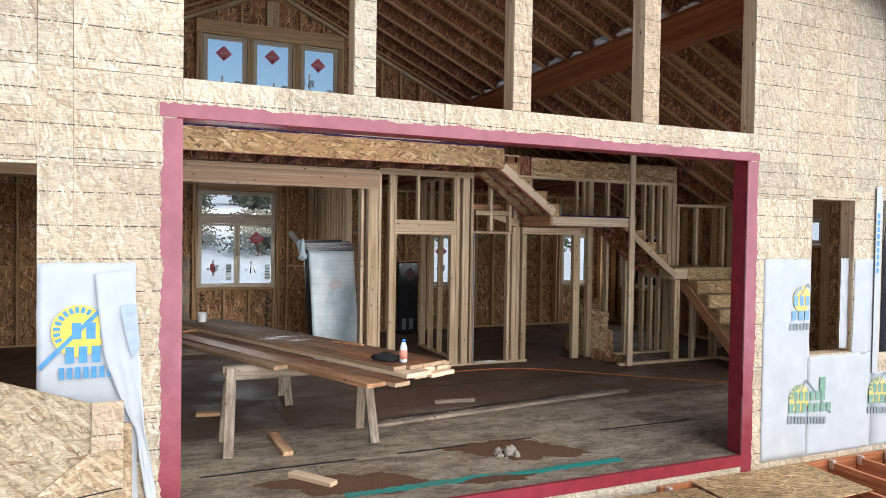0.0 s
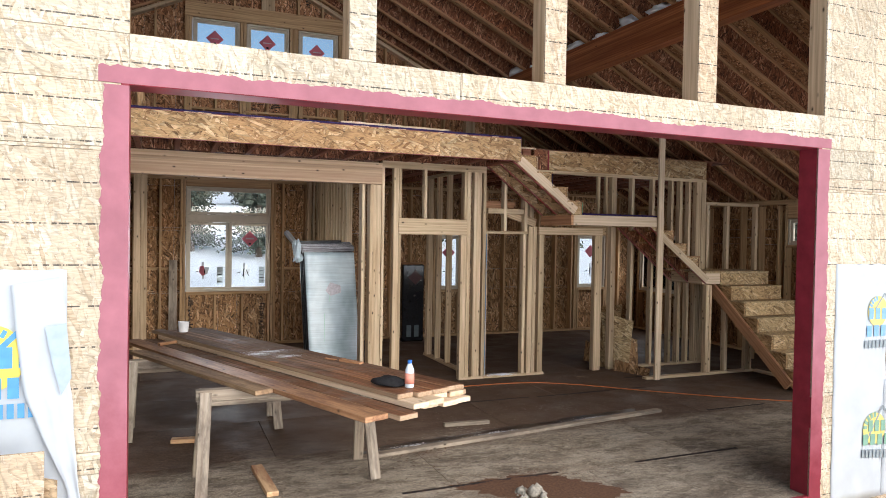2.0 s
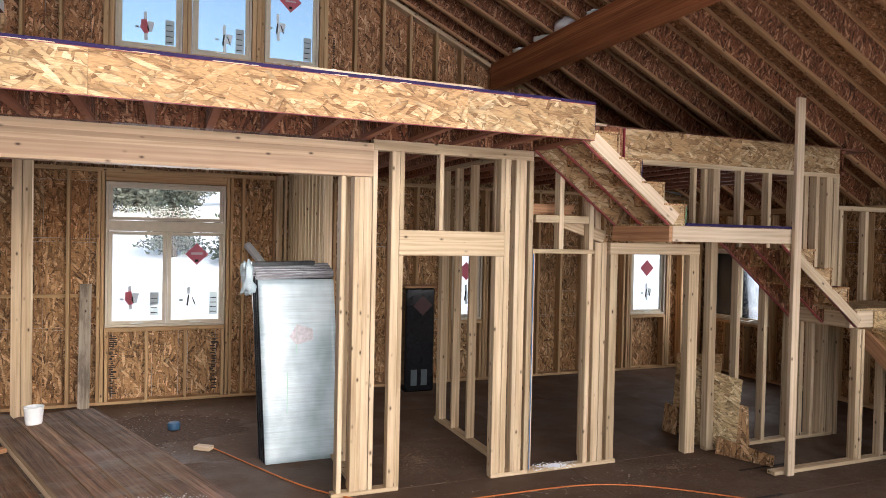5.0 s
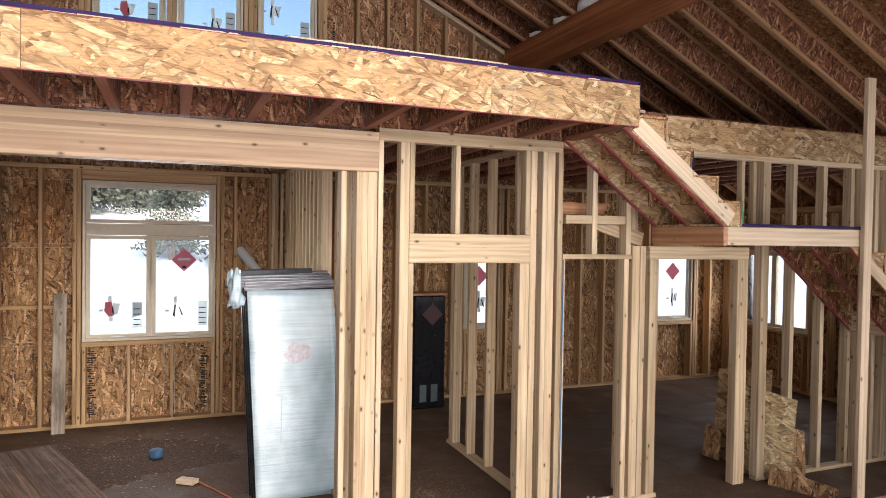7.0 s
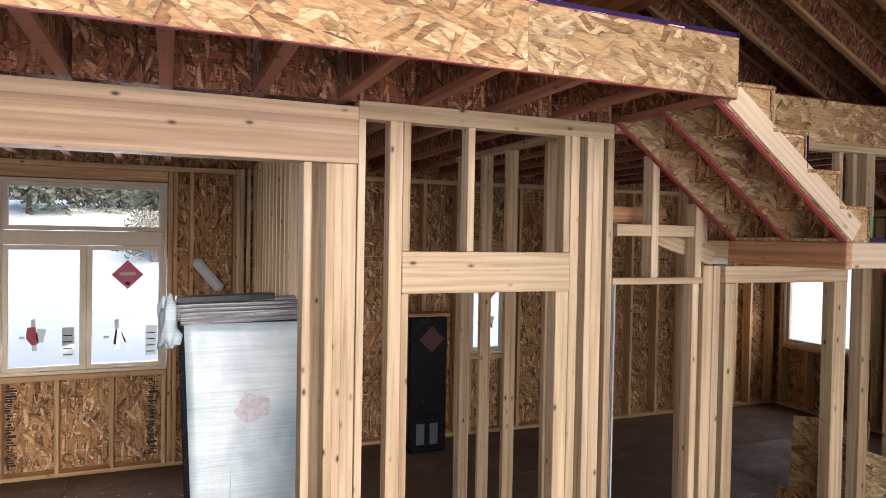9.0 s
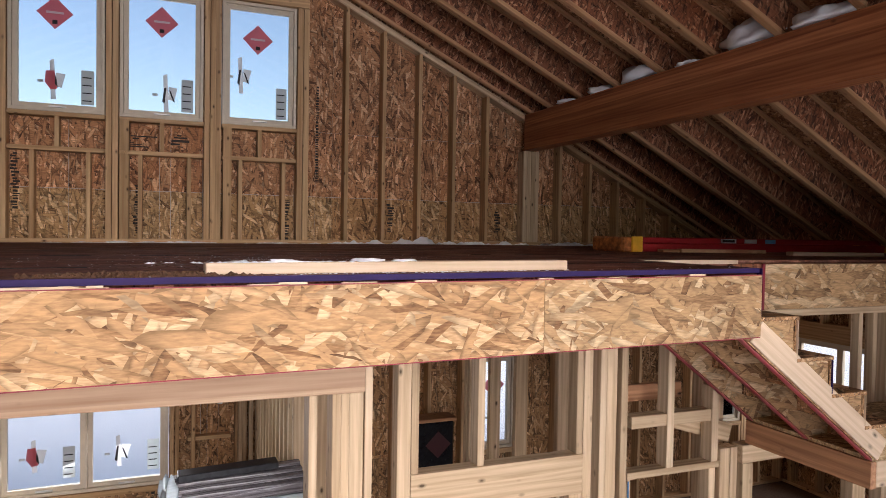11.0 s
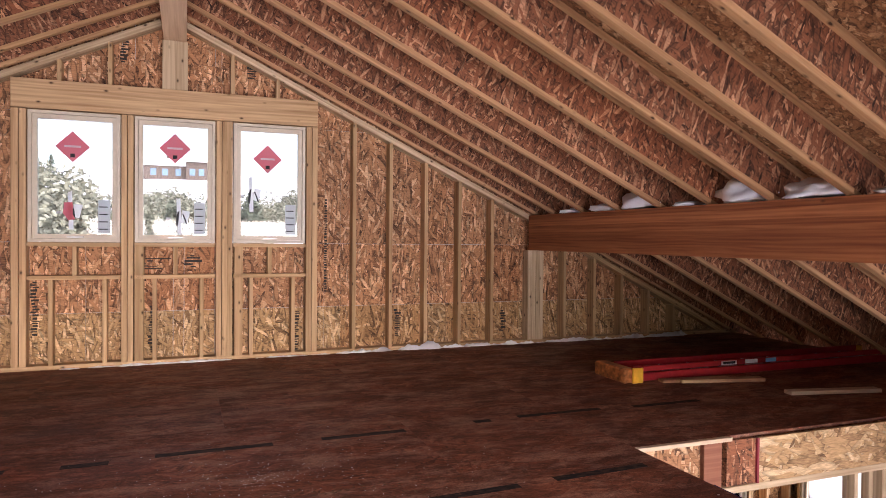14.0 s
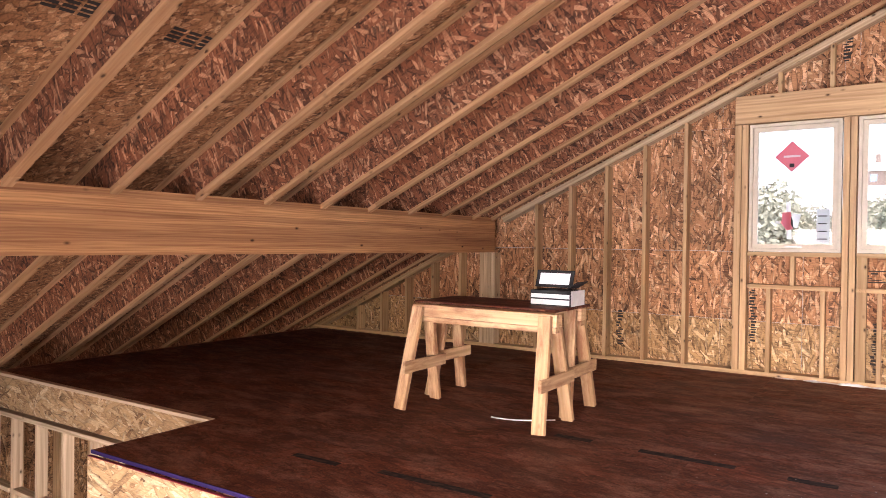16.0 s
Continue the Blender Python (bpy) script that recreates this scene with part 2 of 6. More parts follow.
STUD_REAR = timber("stud_timber_ochre", (0.30, 0.165, 0.075), (0.60, 0.405, 0.22))
PLATE = timber("plate_timber", (0.44, 0.29, 0.18), (0.66, 0.50, 0.34))
GLULAM = timber("glulam_pale", (0.54, 0.35, 0.225), (0.77, 0.59, 0.42), 0.55, 0.4, 1.0, 0.038)
GLULAM_RED = timber("glulam_stained", (0.24, 0.065, 0.028), (0.56, 0.225, 0.10), 0.5, 0.2, 1.3, 0.038)
GLULAM_STREAKED = timber("glulam_streaked", (0.30, 0.125, 0.055), (0.70, 0.42, 0.215), 0.55, 0.3, 2.2, 0.038)
FLANGE = timber("joist_flange", (0.27, 0.13, 0.060), (0.54, 0.315, 0.160))
FLANGE_RED = timber("joist_flange_red", (0.22, 0.08, 0.05), (0.36, 0.15, 0.09))
LVL = timber("landing_beam_wood", (0.24, 0.10, 0.05), (0.54, 0.29, 0.15), 0.6, 0.3)
OLD_WOOD = timber("weathered_wood", (0.22, 0.165, 0.12), (0.43, 0.365, 0.29), 0.85, 0.5, 1.0, 0.0, (0.13, 0.10, 0.08))
HORSE_WOOD = timber("sawhorse_wood", (0.44, 0.25, 0.12), (0.72, 0.49, 0.28), 0.7, 0.4, 1.0, 0.0, (0.30, 0.12, 0.06))


def wet_planks():
    """Softwood soaked red-brown in places and dusted grey in others."""
    n = Nodes("wet_plank_wood")
    base = n.offset()
    where = n.tree.nodes.new("ShaderNodeNewGeometry").outputs["Position"]
    grain = n.noise(n.mapped((1.4, 60, 60), base), 1.0, 6, 0.7, 0.5)
    streak = n.noise(n.mapped((0.6, 14, 14), base), 1.0, 4, 0.6, 0.8)
    v = n.maths('ADD', n.maths('MULTIPLY', grain, 0.7), n.maths('MULTIPLY', streak, 0.35))
    dry = n.ramp(v, [(0.3, (0.045, 0.022, 0.013)), (0.5, (0.145, 0.080, 0.048)), (0.74, (0.32, 0.205, 0.13))])
    soaked = n.ramp(v, [(0.3, (0.035, 0.013, 0.007)), (0.5, (0.15, 0.060, 0.028)), (0.74, (0.33, 0.155, 0.075))])
    patch = n.noise(n.mapped((1.3, 1.0, 1), where), 1.3, 6, 0.7)
    near = n.maths('SUBTRACT', 6.9, n.parts_of(where)[1])
    wet = n.ramp(n.maths('ADD', n.maths('MULTIPLY', near, 0.10), patch), [(0.44, 0.0), (0.62, 1.0)])
    c = n.mix(wet, dry, soaked)
    c = n.mix(1.0, c, n.ramp(n.noise(n.mapped((0.9, 26, 26), base), 1.0, 6, 0.75, 1.2), [(0.36, 0.5), (0.5, 1.0), (0.64, 1.45)]), 'MULTIPLY')
    c = n.mix(1.0, c, n.ramp(n.info.outputs["Random"], [(0.0, (0.72, 0.68, 0.64)), (0.5, (1.0, 1.0, 1.0)), (1.0, (1.35, 1.3, 1.22))]), 'MULTIPLY')
    grey = n.ramp(n.noise(n.mapped((2.2, 5, 5), where), 1.0, 8, 0.75), [(0.5, 0.0), (0.68, 0.55)])
    c = n.mix(grey, c, (0.25, 0.215, 0.18))
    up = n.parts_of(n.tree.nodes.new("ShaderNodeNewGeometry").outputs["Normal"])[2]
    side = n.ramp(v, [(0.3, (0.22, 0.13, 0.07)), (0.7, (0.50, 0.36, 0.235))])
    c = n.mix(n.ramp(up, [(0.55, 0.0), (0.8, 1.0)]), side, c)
    n.bump(v, 0.5, 0.002)
    return n.done(c, n.ramp(wet, [(0.0, 0.8), (1.0, 0.5)]), 0.0, 0.25)


WET_WOOD = wet_planks()
RED_PLANK = timber("orange_plank_wood", (0.20, 0.085, 0.038), (0.47, 0.265, 0.14), 0.5, 0.6, 1.4, 0.0, (0.15, 0.065, 0.035))
TAN_PLANK = timber("tan_plank_wood", (0.17, 0.10, 0.052), (0.36, 0.24, 0.14), 0.75, 0.3, 1.0, 0.0, (0.13, 0.075, 0.045))
PALE_CUT = timber("fresh_plank_wood", (0.48, 0.33, 0.20), (0.72, 0.56, 0.40), 0.6, 0.5)
RED_PAINT = Nodes("red_membrane_paint")
rp = RED_PAINT.tree.nodes.new("ShaderNodeNewGeometry").outputs["Position"]
coat = RED_PAINT.noise(RED_PAINT.mapped((3, 3, 3), rp), 2.0, 6, 0.65)
coat_z = RED_PAINT.maths('ADD', RED_PAINT.parts_of(rp)[2], RED_PAINT.maths('MULTIPLY', coat, 0.7))
# thick coats low down, a thin chalky one above
thin = RED_PAINT.ramp(RED_PAINT.maths('MULTIPLY', coat_z, 0.5), [(0.25, (0.25, 0.03, 0.05)), (0.55, (0.34, 0.095, 0.122)), (0.8, (0.385, 0.145, 0.18))])
RED_PAINT.bump(coat, 0.25, 0.002)
RED_PAINT = RED_PAINT.done(RED_PAINT.mix(1.0, thin, RED_PAINT.ramp(coat, [(0.3, 0.85), (0.7, 1.1)]), 'MULTIPLY'), 0.6)
RED_JAMB = plain("red_membrane_thick", (0.26, 0.025, 0.04), 0.4, 0, 0.2, 9)
PURPLE = plain("purple_edge_seal", (0.018, 0.006, 0.058), 0.7)
ORANGE = plain("orange_cord_rubber", (0.52, 0.15, 0.04), 0.6)
WHITE_WRAP = plain("white_housewrap", (0.54, 0.575, 0.61), 0.6, 0, 0.07, 5)
SNOW = plain("snow", (0.90, 0.91, 0.93), 0.7, 0, 0.04, 3)
WINDOW_TAN = plain("window_frame_tan", (0.60, 0.52, 0.40), 0.45, 0, 0.06)
BLACK = plain("black_print", (0.02, 0.02, 0.022), 0.6)
BLUE_PRINT = plain("blue_print", (0.11, 0.33, 0.60), 0.6)
GREEN_PRINT = plain("green_print", (0.16, 0.40, 0.25), 0.6)
BLUE_LINE = plain("blue_strip", (0.05, 0.16, 0.32), 0.5)
YELLOW_PRINT = plain("yellow_print", (0.78, 0.62, 0.12), 0.6)
STICKER_GREY = plain("sticker_grey", (0.45, 0.48, 0.48), 0.5)
RED_RAIL = plain("ladder_red_fibreglass", (0.36, 0.022, 0.024), 0.5)
YELLOW_CAP = plain("ladder_yellow_plastic", (0.85, 0.45, 0.04), 0.5)
WHITE_PLASTIC = plain("white_plastic", (0.78, 0.78, 0.78), 0.4)
BLUE_PLASTIC = plain("blue_plastic", (0.04, 0.16, 0.5), 0.4)
METAL = plain("galvanised_metal", (0.62, 0.62, 0.60), 0.4, 0.8)


def glass_material():
    m = bpy.data.materials.new("window_glass")
    m.use_nodes = True
    t = m.node_tree
    t.nodes.remove(t.nodes["Principled BSDF"])
    clear = t.nodes.new("ShaderNodeBsdfTransparent")
    clear.inputs[0].default_value = (0.94, 0.96, 0.96, 1)
    shine = t.nodes.new("ShaderNodeBsdfGlossy")
    shine.inputs["Roughness"].default_value = 0.03
    f = t.nodes.new("ShaderNodeFresnel")
    f.inputs[0].default_value = 1.45
    mix = t.nodes.new("ShaderNodeMixShader")
    t.links.new(f.outputs[0], mix.inputs[0])
    t.links.new(clear.outputs[0], mix.inputs[1])
    t.links.new(shine.outputs[0], mix.inputs[2])
    t.links.new(mix.outputs[0], t.nodes["Material Output"].inputs[0])
    return m


GLASS = glass_material()


def film_sticker(name, colour, through_part=0.55):
    """Thin printed film: some of the daylight behind it comes through."""
    n = Nodes(name)
    n.done(colour, 0.5)
    t = n.tree
    thin = t.nodes.new("ShaderNodeBsdfTranslucent")
    thin.inputs[0].default_value = (*[min(1, c * 1.5) for c in colour], 1)
    mix = t.nodes.new("ShaderNodeMixShader")
    mix.inputs[0].default_value = through_part
    t.links.new(n.shader.outputs[0], mix.inputs[1])
    t.links.new(thin.outputs[0], mix.inputs[2])
    t.links.new(mix.outputs[0], t.nodes["Material Output"].inputs[0])
    return n.material


STICKER_RED = film_sticker("sticker_red_film", (0.58, 0.27, 0.285), 0.85)
STICKER_WHITE = film_sticker("sticker_white_film", (0.78, 0.79, 0.78), 0.5)

# ---------------------------------------------------------------- builders
WORLD = {}
MESHES = {}


def thing(name, at=(0, 0, 0), label="", category="", group="", kind=""):
    ob = tagged(new(name), label, category, group, kind)
    ob.empty_display_size = 0.1
    ob.matrix_basis = pose(*at)
    WORLD[ob] = pose(*at)
    return ob


def place(name, mesh, m, parent=None, label=""):
    ob = new(name, mesh)
    if parent is not None:
        ob.parent = parent
        ob.matrix_parent_inverse = WORLD[parent].inverted()
    ob.matrix_basis = m
    WORLD[ob] = m
    return tagged(ob, label)


def finish(bm, name, *mats, smooth=False):
    me = bpy.data.meshes.new(name)
    bm.to_mesh(me)
    bm.free()
    for m in mats:
        me.materials.append(m)
    if smooth:
        for p in me.polygons:
            p.use_smooth = True
    return me


def part(name, bm, material, parent, label="", smooth=False):
    """Links a bmesh in world coordinates as one mesh under a thing."""
    return place(name, finish(bm, name, material, smooth=smooth), Matrix.Identity(4), parent, label)


def box_mesh(lx, ly, lz, mat, c=0.003):
    key = (round(lx, 3), round(ly, 3), round(lz, 3), mat.name, c)
    if key not in MESHES:
        bm = bmesh.new()
        bmesh.ops.create_cube(bm, size=1.0, matrix=Matrix.Diagonal((lx, ly, lz, 1)))
        if c:
            bmesh.ops.bevel(bm, geom=bm.edges[:], offset=min(c, min(lx, ly, lz) * 0.3), segments=1, affect='EDGES')
        MESHES[key] = finish(bm, "board", mat)
    return MESHES[key]


def bar(name, p, q, thick, wide, mat, parent, up=(0, 0, 1), label="", c=0.003):
    """A board from p to q: its length is local x, thick local y, wide local z, which leans to up."""
    p, q = Vector(p), Vector(q)
    x = (q - p).normalized()
    z = (Vector(up) - x * x.dot(Vector(up))).normalized()
    y = z.cross(x)
    m = Matrix((x, y, z)).transposed().to_4x4()
    m.translation = (p + q) / 2
    return place(name, box_mesh((q - p).length, thick, wide, mat, c), m, parent, label)


def block(name, lo, hi, mat, parent, label="", c=0.003):
    """An upright board between two corners; its longest side becomes the grain."""
    lo, hi = Vector(lo), Vector(hi)
    d = hi - lo
    order = sorted(range(3), key=lambda i: -d[i])
    axes = [Vector((0, 0, 0)) for _ in range(3)]
    axes[0][order[0]], axes[2][order[1]] = 1, 1
    axes[1] = axes[2].cross(axes[0])
    m = Matrix(axes).transposed().to_4x4()
    m.translation = (lo + hi) / 2
    return place(name, box_mesh(d[order[0]], d[order[2]], d[order[1]], mat, c), m, parent, label)


def prism(name, outline, y0, y1, mat, parent, label=""):
    """A panel of any outline, (x, z) points, between y0 and y1."""
    cx = sum(p[0] for p in outline) / len(outline)
    cz = sum(p[1] for p in outline) / len(outline)
    bm = bmesh.new()
    a = [bm.verts.new((x - cx, 0, z - cz)) for x, z in outline]
    b = [bm.verts.new((x - cx, y1 - y0, z - cz)) for x, z in outline]
    bm.faces.new(a)
    bm.faces.new(b[::-1])
    for i in range(len(a)):
        j = (i + 1) % len(a)
        bm.faces.new((a[j], a[i], b[i], b[j]))
    bmesh.ops.recalc_face_normals(bm, faces=bm.faces[:])
    return place(name, finish(bm, name, mat), pose(cx, y0, cz), parent, label)


def sheath(parent, name, xs, zs, holes, top, y0, y1, mat, gap=0.0015):
    """Panels in a grid, cut round the holes (x0, z0, x1, z1) and under the roof line."""
    cuts_x = sorted(set(list(xs) + [h[i] for h in holes for i in (0, 2)]))
    cuts_z = sorted(set(list(zs) + [h[i] for h in holes for i in (1, 3)]))
    cuts_x = [x for x in cuts_x if xs[0] <= x <= xs[-1]]
    cuts_z = [z for z in cuts_z if zs[0] <= z <= zs[-1]]
    for x0, x1 in zip(cuts_x, cuts_x[1:]):
        run = None
        for z0, z1 in zip(cuts_z, cuts_z[1:]):
            mx, mz = (x0 + x1) / 2, (z0 + z1) / 2
            if any(h[0] < mx < h[2] and h[1] < mz < h[3] for h in holes):
                continue
            g = gap if z0 in zs or x0 in xs else 0.0
            t0, t1 = min(z1, top(x0)), min(z1, top(x1))
            if max(t0, t1) <= z0 + 0.01:
                continue
            pts = [(x0 + g, z0 + g), (x1 - g, z0 + g), (x1 - g, max(t1 - g, z0 + g)), (x0 + g, max(t0 - g, z0 + g))]
            if t0 <= z0 + 0.01:
                pts = pts[:3]
            elif t1 <= z0 + 0.01:
                pts = [pts[0], pts[1], pts[3]]
            prism(name, pts, y0, y1, mat(z0) if callable(mat) else mat, parent)

# ---------------------------------------------------------------- plan
RIDGE, BEAM_R, BEAM_L = 1.93, 5.80, -2.05
FRONT, FRONT_IN = 4.19, 4.35
GABLE, GABLE_OUT = 12.70, 12.84
EAST, WEST = 10.0, -6.1
OUT_E, OUT_W = EAST + 0.16, WEST - 0.16
LOFT = 3.27
RIM_Y, WALL_Y = 8.07, 8.90
HALF = 3.89


def roof_z(x):
    """Underside of the rafters."""
    d = abs(x - RIDGE)
    return 6.62 - 0.475 * d if d < HALF else 6.62 - 0.475 * HALF - 0.50 * (d - HALF)


def roof_x(z):
    d = (6.62 - z) / 0.475
    if d > HALF:
        d = HALF + (6.62 - 0.475 * HALF - z) / 0.50
    return [RIDGE - d, RIDGE + d]


def sag(x):
    """The loft deck settles a little away from the stairs."""
    return -0.005 * min(max(4.5 - x, 0.0), 6.0)


def skew(x, y):
    """Its front edge is not quite square to the gable."""
    return -0.037 * max(4.5 - x, 0.0) * min(max((9.75 - y) / 0.85, 0.0), 1.0)


def warped(name, x0, x1, y0, y1, dz0, dz1, mat, parent, label=""):
    """A board of the loft deck, its corners on the settled surface; heights count from the deck."""
    bm = bmesh.new()
    lo, hi = [[bm.verts.new((x, y + skew(x, y), LOFT + sag(x) + dz)) for x, y in ((x0, y0), (x1, y0), (x1, y1), (x0, y1))] for dz in (dz0, dz1)]
    bm.faces.new(lo[::-1])
    bm.faces.new(hi)
    for i in range(4):
        j = (i + 1) % 4
        bm.faces.new((lo[i], lo[j], hi[j], hi[i]))
    return place(name, finish(bm, name, mat), Matrix.Identity(4), parent, label)


# ground and far land
def land():
    bm = bmesh.new()
    xs = [-900, -500, -300, -200, -140, -100] + [i * 6 for i in range(-13, 14)] + [100, 140, 200, 300, 500, 900]
    ys = [-900, -400, -150, -60, -20, -5, 3.2, 13.6] + [16 + i * 5 for i in range(26)] + [170, 220, 300, 450, 900]
    rows = []
    for y in ys:
        row = []
        for x in xs:
            rise = 0.0
            if y > 14:
                d = y - 14
                rise = 0.12 * min(d, 260) * (1 - math.exp(-d / 25)) + 1.3 * noise.noise(Vector((x * 0.03, y * 0.03, 0))) * min(1, d / 25)
            row.append(bm.verts.new((x, y, -0.75 + rise)))
        rows.append(row)
    for a, b in zip(rows, rows[1:]):
        for i in range(len(a) - 1):
            bm.faces.new((a[i], a[i + 1], b[i + 1], b[i]))
    g = place("ground", finish(bm, "ground", SNOW, smooth=True), Matrix.Identity(4), None)
    return tagged(g, "snow-covered open ground rising to a low hill", "ground", "", "structure")


land()

# ---- lower floor
floor = thing("floor", (0, 0, 0), "dusty grey-brown strand-board subfloor panels deepening to brown at the rear", "floor", "", "structure")
block("floor_bed", (WEST - 0.15, FRONT, -0.32), (EAST + 0.15, GABLE_OUT, -0.026), OSB_SCRAP, floor)
ys = [FRONT + 0.0, 5.28, 6.50, 7.72, 8.94, 10.16, 11.38, GABLE_OUT]
for r, (y0, y1) in enumerate(zip(ys, ys[1:])):
    x = WEST - (1.22 if r % 2 else 0.0)
    while x < EAST:
        a, b = max(WEST, x), min(EAST, x + 2.44)
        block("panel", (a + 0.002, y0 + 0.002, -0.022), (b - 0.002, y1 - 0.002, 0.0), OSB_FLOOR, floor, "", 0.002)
        x += 2.44

# ---- front wall
front = thing("wall_front", (0, FRONT, 0), "pale weathered strand-board outer wall with red painted opening", "wall", "", "structure")
OPEN = (0.12, -0.02, 4.97, 2.73)
GLAZED = (0.12, 2.98, 5.03, 4.85)
SLOT = (5.82, 0.89, 6.42, 2.41)
LEFT = (-2.4, 0.85, -0.69, 2.39)
FAR_R = (6.78, 0.78, 8.2, 2.50)
front_holes = [OPEN, GLAZED, SLOT, LEFT, FAR_R]
fx = [OUT_W, -5.38, -4.16, -2.94, -1.72, -0.5, 0.72, 1.94, 3.16, 4.38, 5.60, 6.82, 8.04, 9.26, OUT_E]
fx += [x for z in (2.98, 4.85, 5.42) for x in roof_x(z - 0.3)] + [RIDGE, BEAM_R + 0.02, BEAM_L + 0.09]
sheath(front, "panel", sorted(fx), [-0.30, 0.54, 2.98, 5.42, 6.9], front_holes, lambda x: roof_z(x) + 0.3, FRONT, FRONT + 0.012, OSB_PALE)


def frame_wall(parent, y0, y1, x0, x1, z0, top, holes, mat, step=0.406, skip=(), start=None):
    """Studs, trimmers, sills and headers of a wall along x."""
    x = x0 if start is None else start
    while x < x1 - 0.02:
        if not any(a - 0.03 < x < b + 0.01 for a, b in skip):
            cuts = sorted((h[1], h[3]) for h in holes if h[0] - 0.06 < x < h[2] + 0.03)
            z = z0 + 0.038
            for a, b in cuts:
                if a - 0.04 - z > 0.08:
                    block("stud", (x, y0, z), (x + 0.038, y1, a - 0.038), mat, parent)
                z = b
            t = min(top(x), top(x + 0.038)) - 0.04
            if t - z > 0.06:
                block("stud", (x, y0, z + (0.24 if cuts else 0)), (x + 0.038, y1, t), mat, parent)
        x += step
    for h in holes:
        for x in (h[0] - 0.042, h[2] + 0.004):
            block("stud", (x, y0, z0 + 0.038), (x + 0.038, y1, min(top(x), top(x + 0.038)) - 0.04), mat, parent)
        if h[1] > z0 + 0.1:
            block("sill", (h[0], y0, h[1] - 0.038), (h[2], y1, h[1]), mat, parent)
        if h[3] + 0.24 < top((h[0] + h[2]) / 2):
            block("header", (h[0] - 0.002, y0 + 0.002, h[3]), (h[2] + 0.002, y1 - 0.002, h[3] + 0.24), mat, parent)


frame_wall(front, FRONT + 0.014, FRONT_IN, WEST, EAST, 0.0, lambda x: roof_z(x), [SLOT, LEFT, FAR_R], STUD, 0.406, [(OPEN[0] - 0.1, OPEN[2] + 0.12)])
# posts between the upper openings, clad in strand board
for x0, x1 in ((1.24, 1.40), (2.51, 2.67), (3.76, 3.93)):
    block("post", (x0, FRONT + 0.014, 2.94), (x1, FRONT_IN, 4.85), STUD, front)
    sheath(front, "panel", [x0, x1], [2.98, 4.85], [], lambda x: 9, FRONT + 0.0, FRONT + 0.012, OSB_PALE)
block("sill", (0.12, FRONT + 0.014, 2.942), (5.03, FRONT_IN, 2.978), PLATE, front)
block("header", (0.12, FRONT + 0.016, 2.735), (5.0, FRONT_IN - 0.002, 2.938), GLULAM, front)
for x in (0.078, 5.032):
    block("stud", (x, FRONT + 0.014, 2.942), (x + 0.038, FRONT_IN, roof_z(x) - 0.05), STUD, front)
block("header", (0.0, FRONT + 0.016, 4.855), (5.1, FRONT_IN - 0.002, 5.1), STUD, front)


def ragged_strip(x0, z0, x1, z1, side, n=300, depth=0.04):
    """A painted band with one brushed, uneven edge."""
    seed = x0 * 7 + z1

    def wave(u):
        return 0.7 * noise.noise(Vector((u * 1.6, seed, 0))) + 0.35 * noise.noise(Vector((u * 9, seed, 4))) + 0.3 * noise.noise(Vector((u * 34, seed, 9)))

    pts = []
    if side == 'x0':
        pts = [(x0 + wave(3 * i / n) * depth, z0 + (z1 - z0) * i / n) for i in range(n + 1)]
        pts = [(x1, z0)] + pts + [(x1, z1)]
    elif side == 'x1':
        pts = [(x1 + wave(3 * i / n) * depth, z0 + (z1 - z0) * i / n) for i in range(n + 1)]
        pts = [(x0, z1)] + pts[::-1] + [(x0, z0)]
    else:
        pts = [(x0 + (x1 - x0) * i / n, z1 + wave(5 * i / n) * depth) for i in range(n + 1)]
        pts = [(x1, z0), (x0, z0)] + pts
    return pts


paint = thing("painted_reveal", (0.12, FRONT, 0), "crimson waterproof paint brushed round the wide opening", "paint", "", "structure")
prism("band", ragged_strip(-0.01, -0.28, OPEN[0], 2.72, 'x0'), FRONT - 0.003, FRONT - 0.0005, RED_PAINT, paint)
prism("band", ragged_strip(OPEN[2], -0.28, 5.10, 2.72, 'x1'), FRONT - 0.003, FRONT - 0.0005, RED_PAINT, paint)
prism("band", ragged_strip(-0.02, OPEN[3], 5.11, 2.81, 'z1'), FRONT - 0.003, FRONT - 0.0005, RED_PAINT, paint)
block("jamb", (OPEN[0] - 0.04, FRONT - 0.002, 0.0), (OPEN[0], FRONT_IN + 0.01, OPEN[3]), RED_JAMB, paint)
block("jamb", (OPEN[2], FRONT - 0.002, 0.0), (OPEN[2] + 0.04, FRONT_IN + 0.01, OPEN[3]), RED_JAMB, paint)
block("jamb", (OPEN[0] - 0.04, FRONT - 0.002, OPEN[3] - 0.005), (OPEN[2] + 0.04, FRONT_IN + 0.01, OPEN[3] + 0.03), RED_JAMB, paint)
block("threshold", (OPEN[0] - 0.02, FRONT - 0.012, -0.10), (OPEN[2] + 0.02, FRONT + 0.03, 0.004), RED_JAMB, paint)

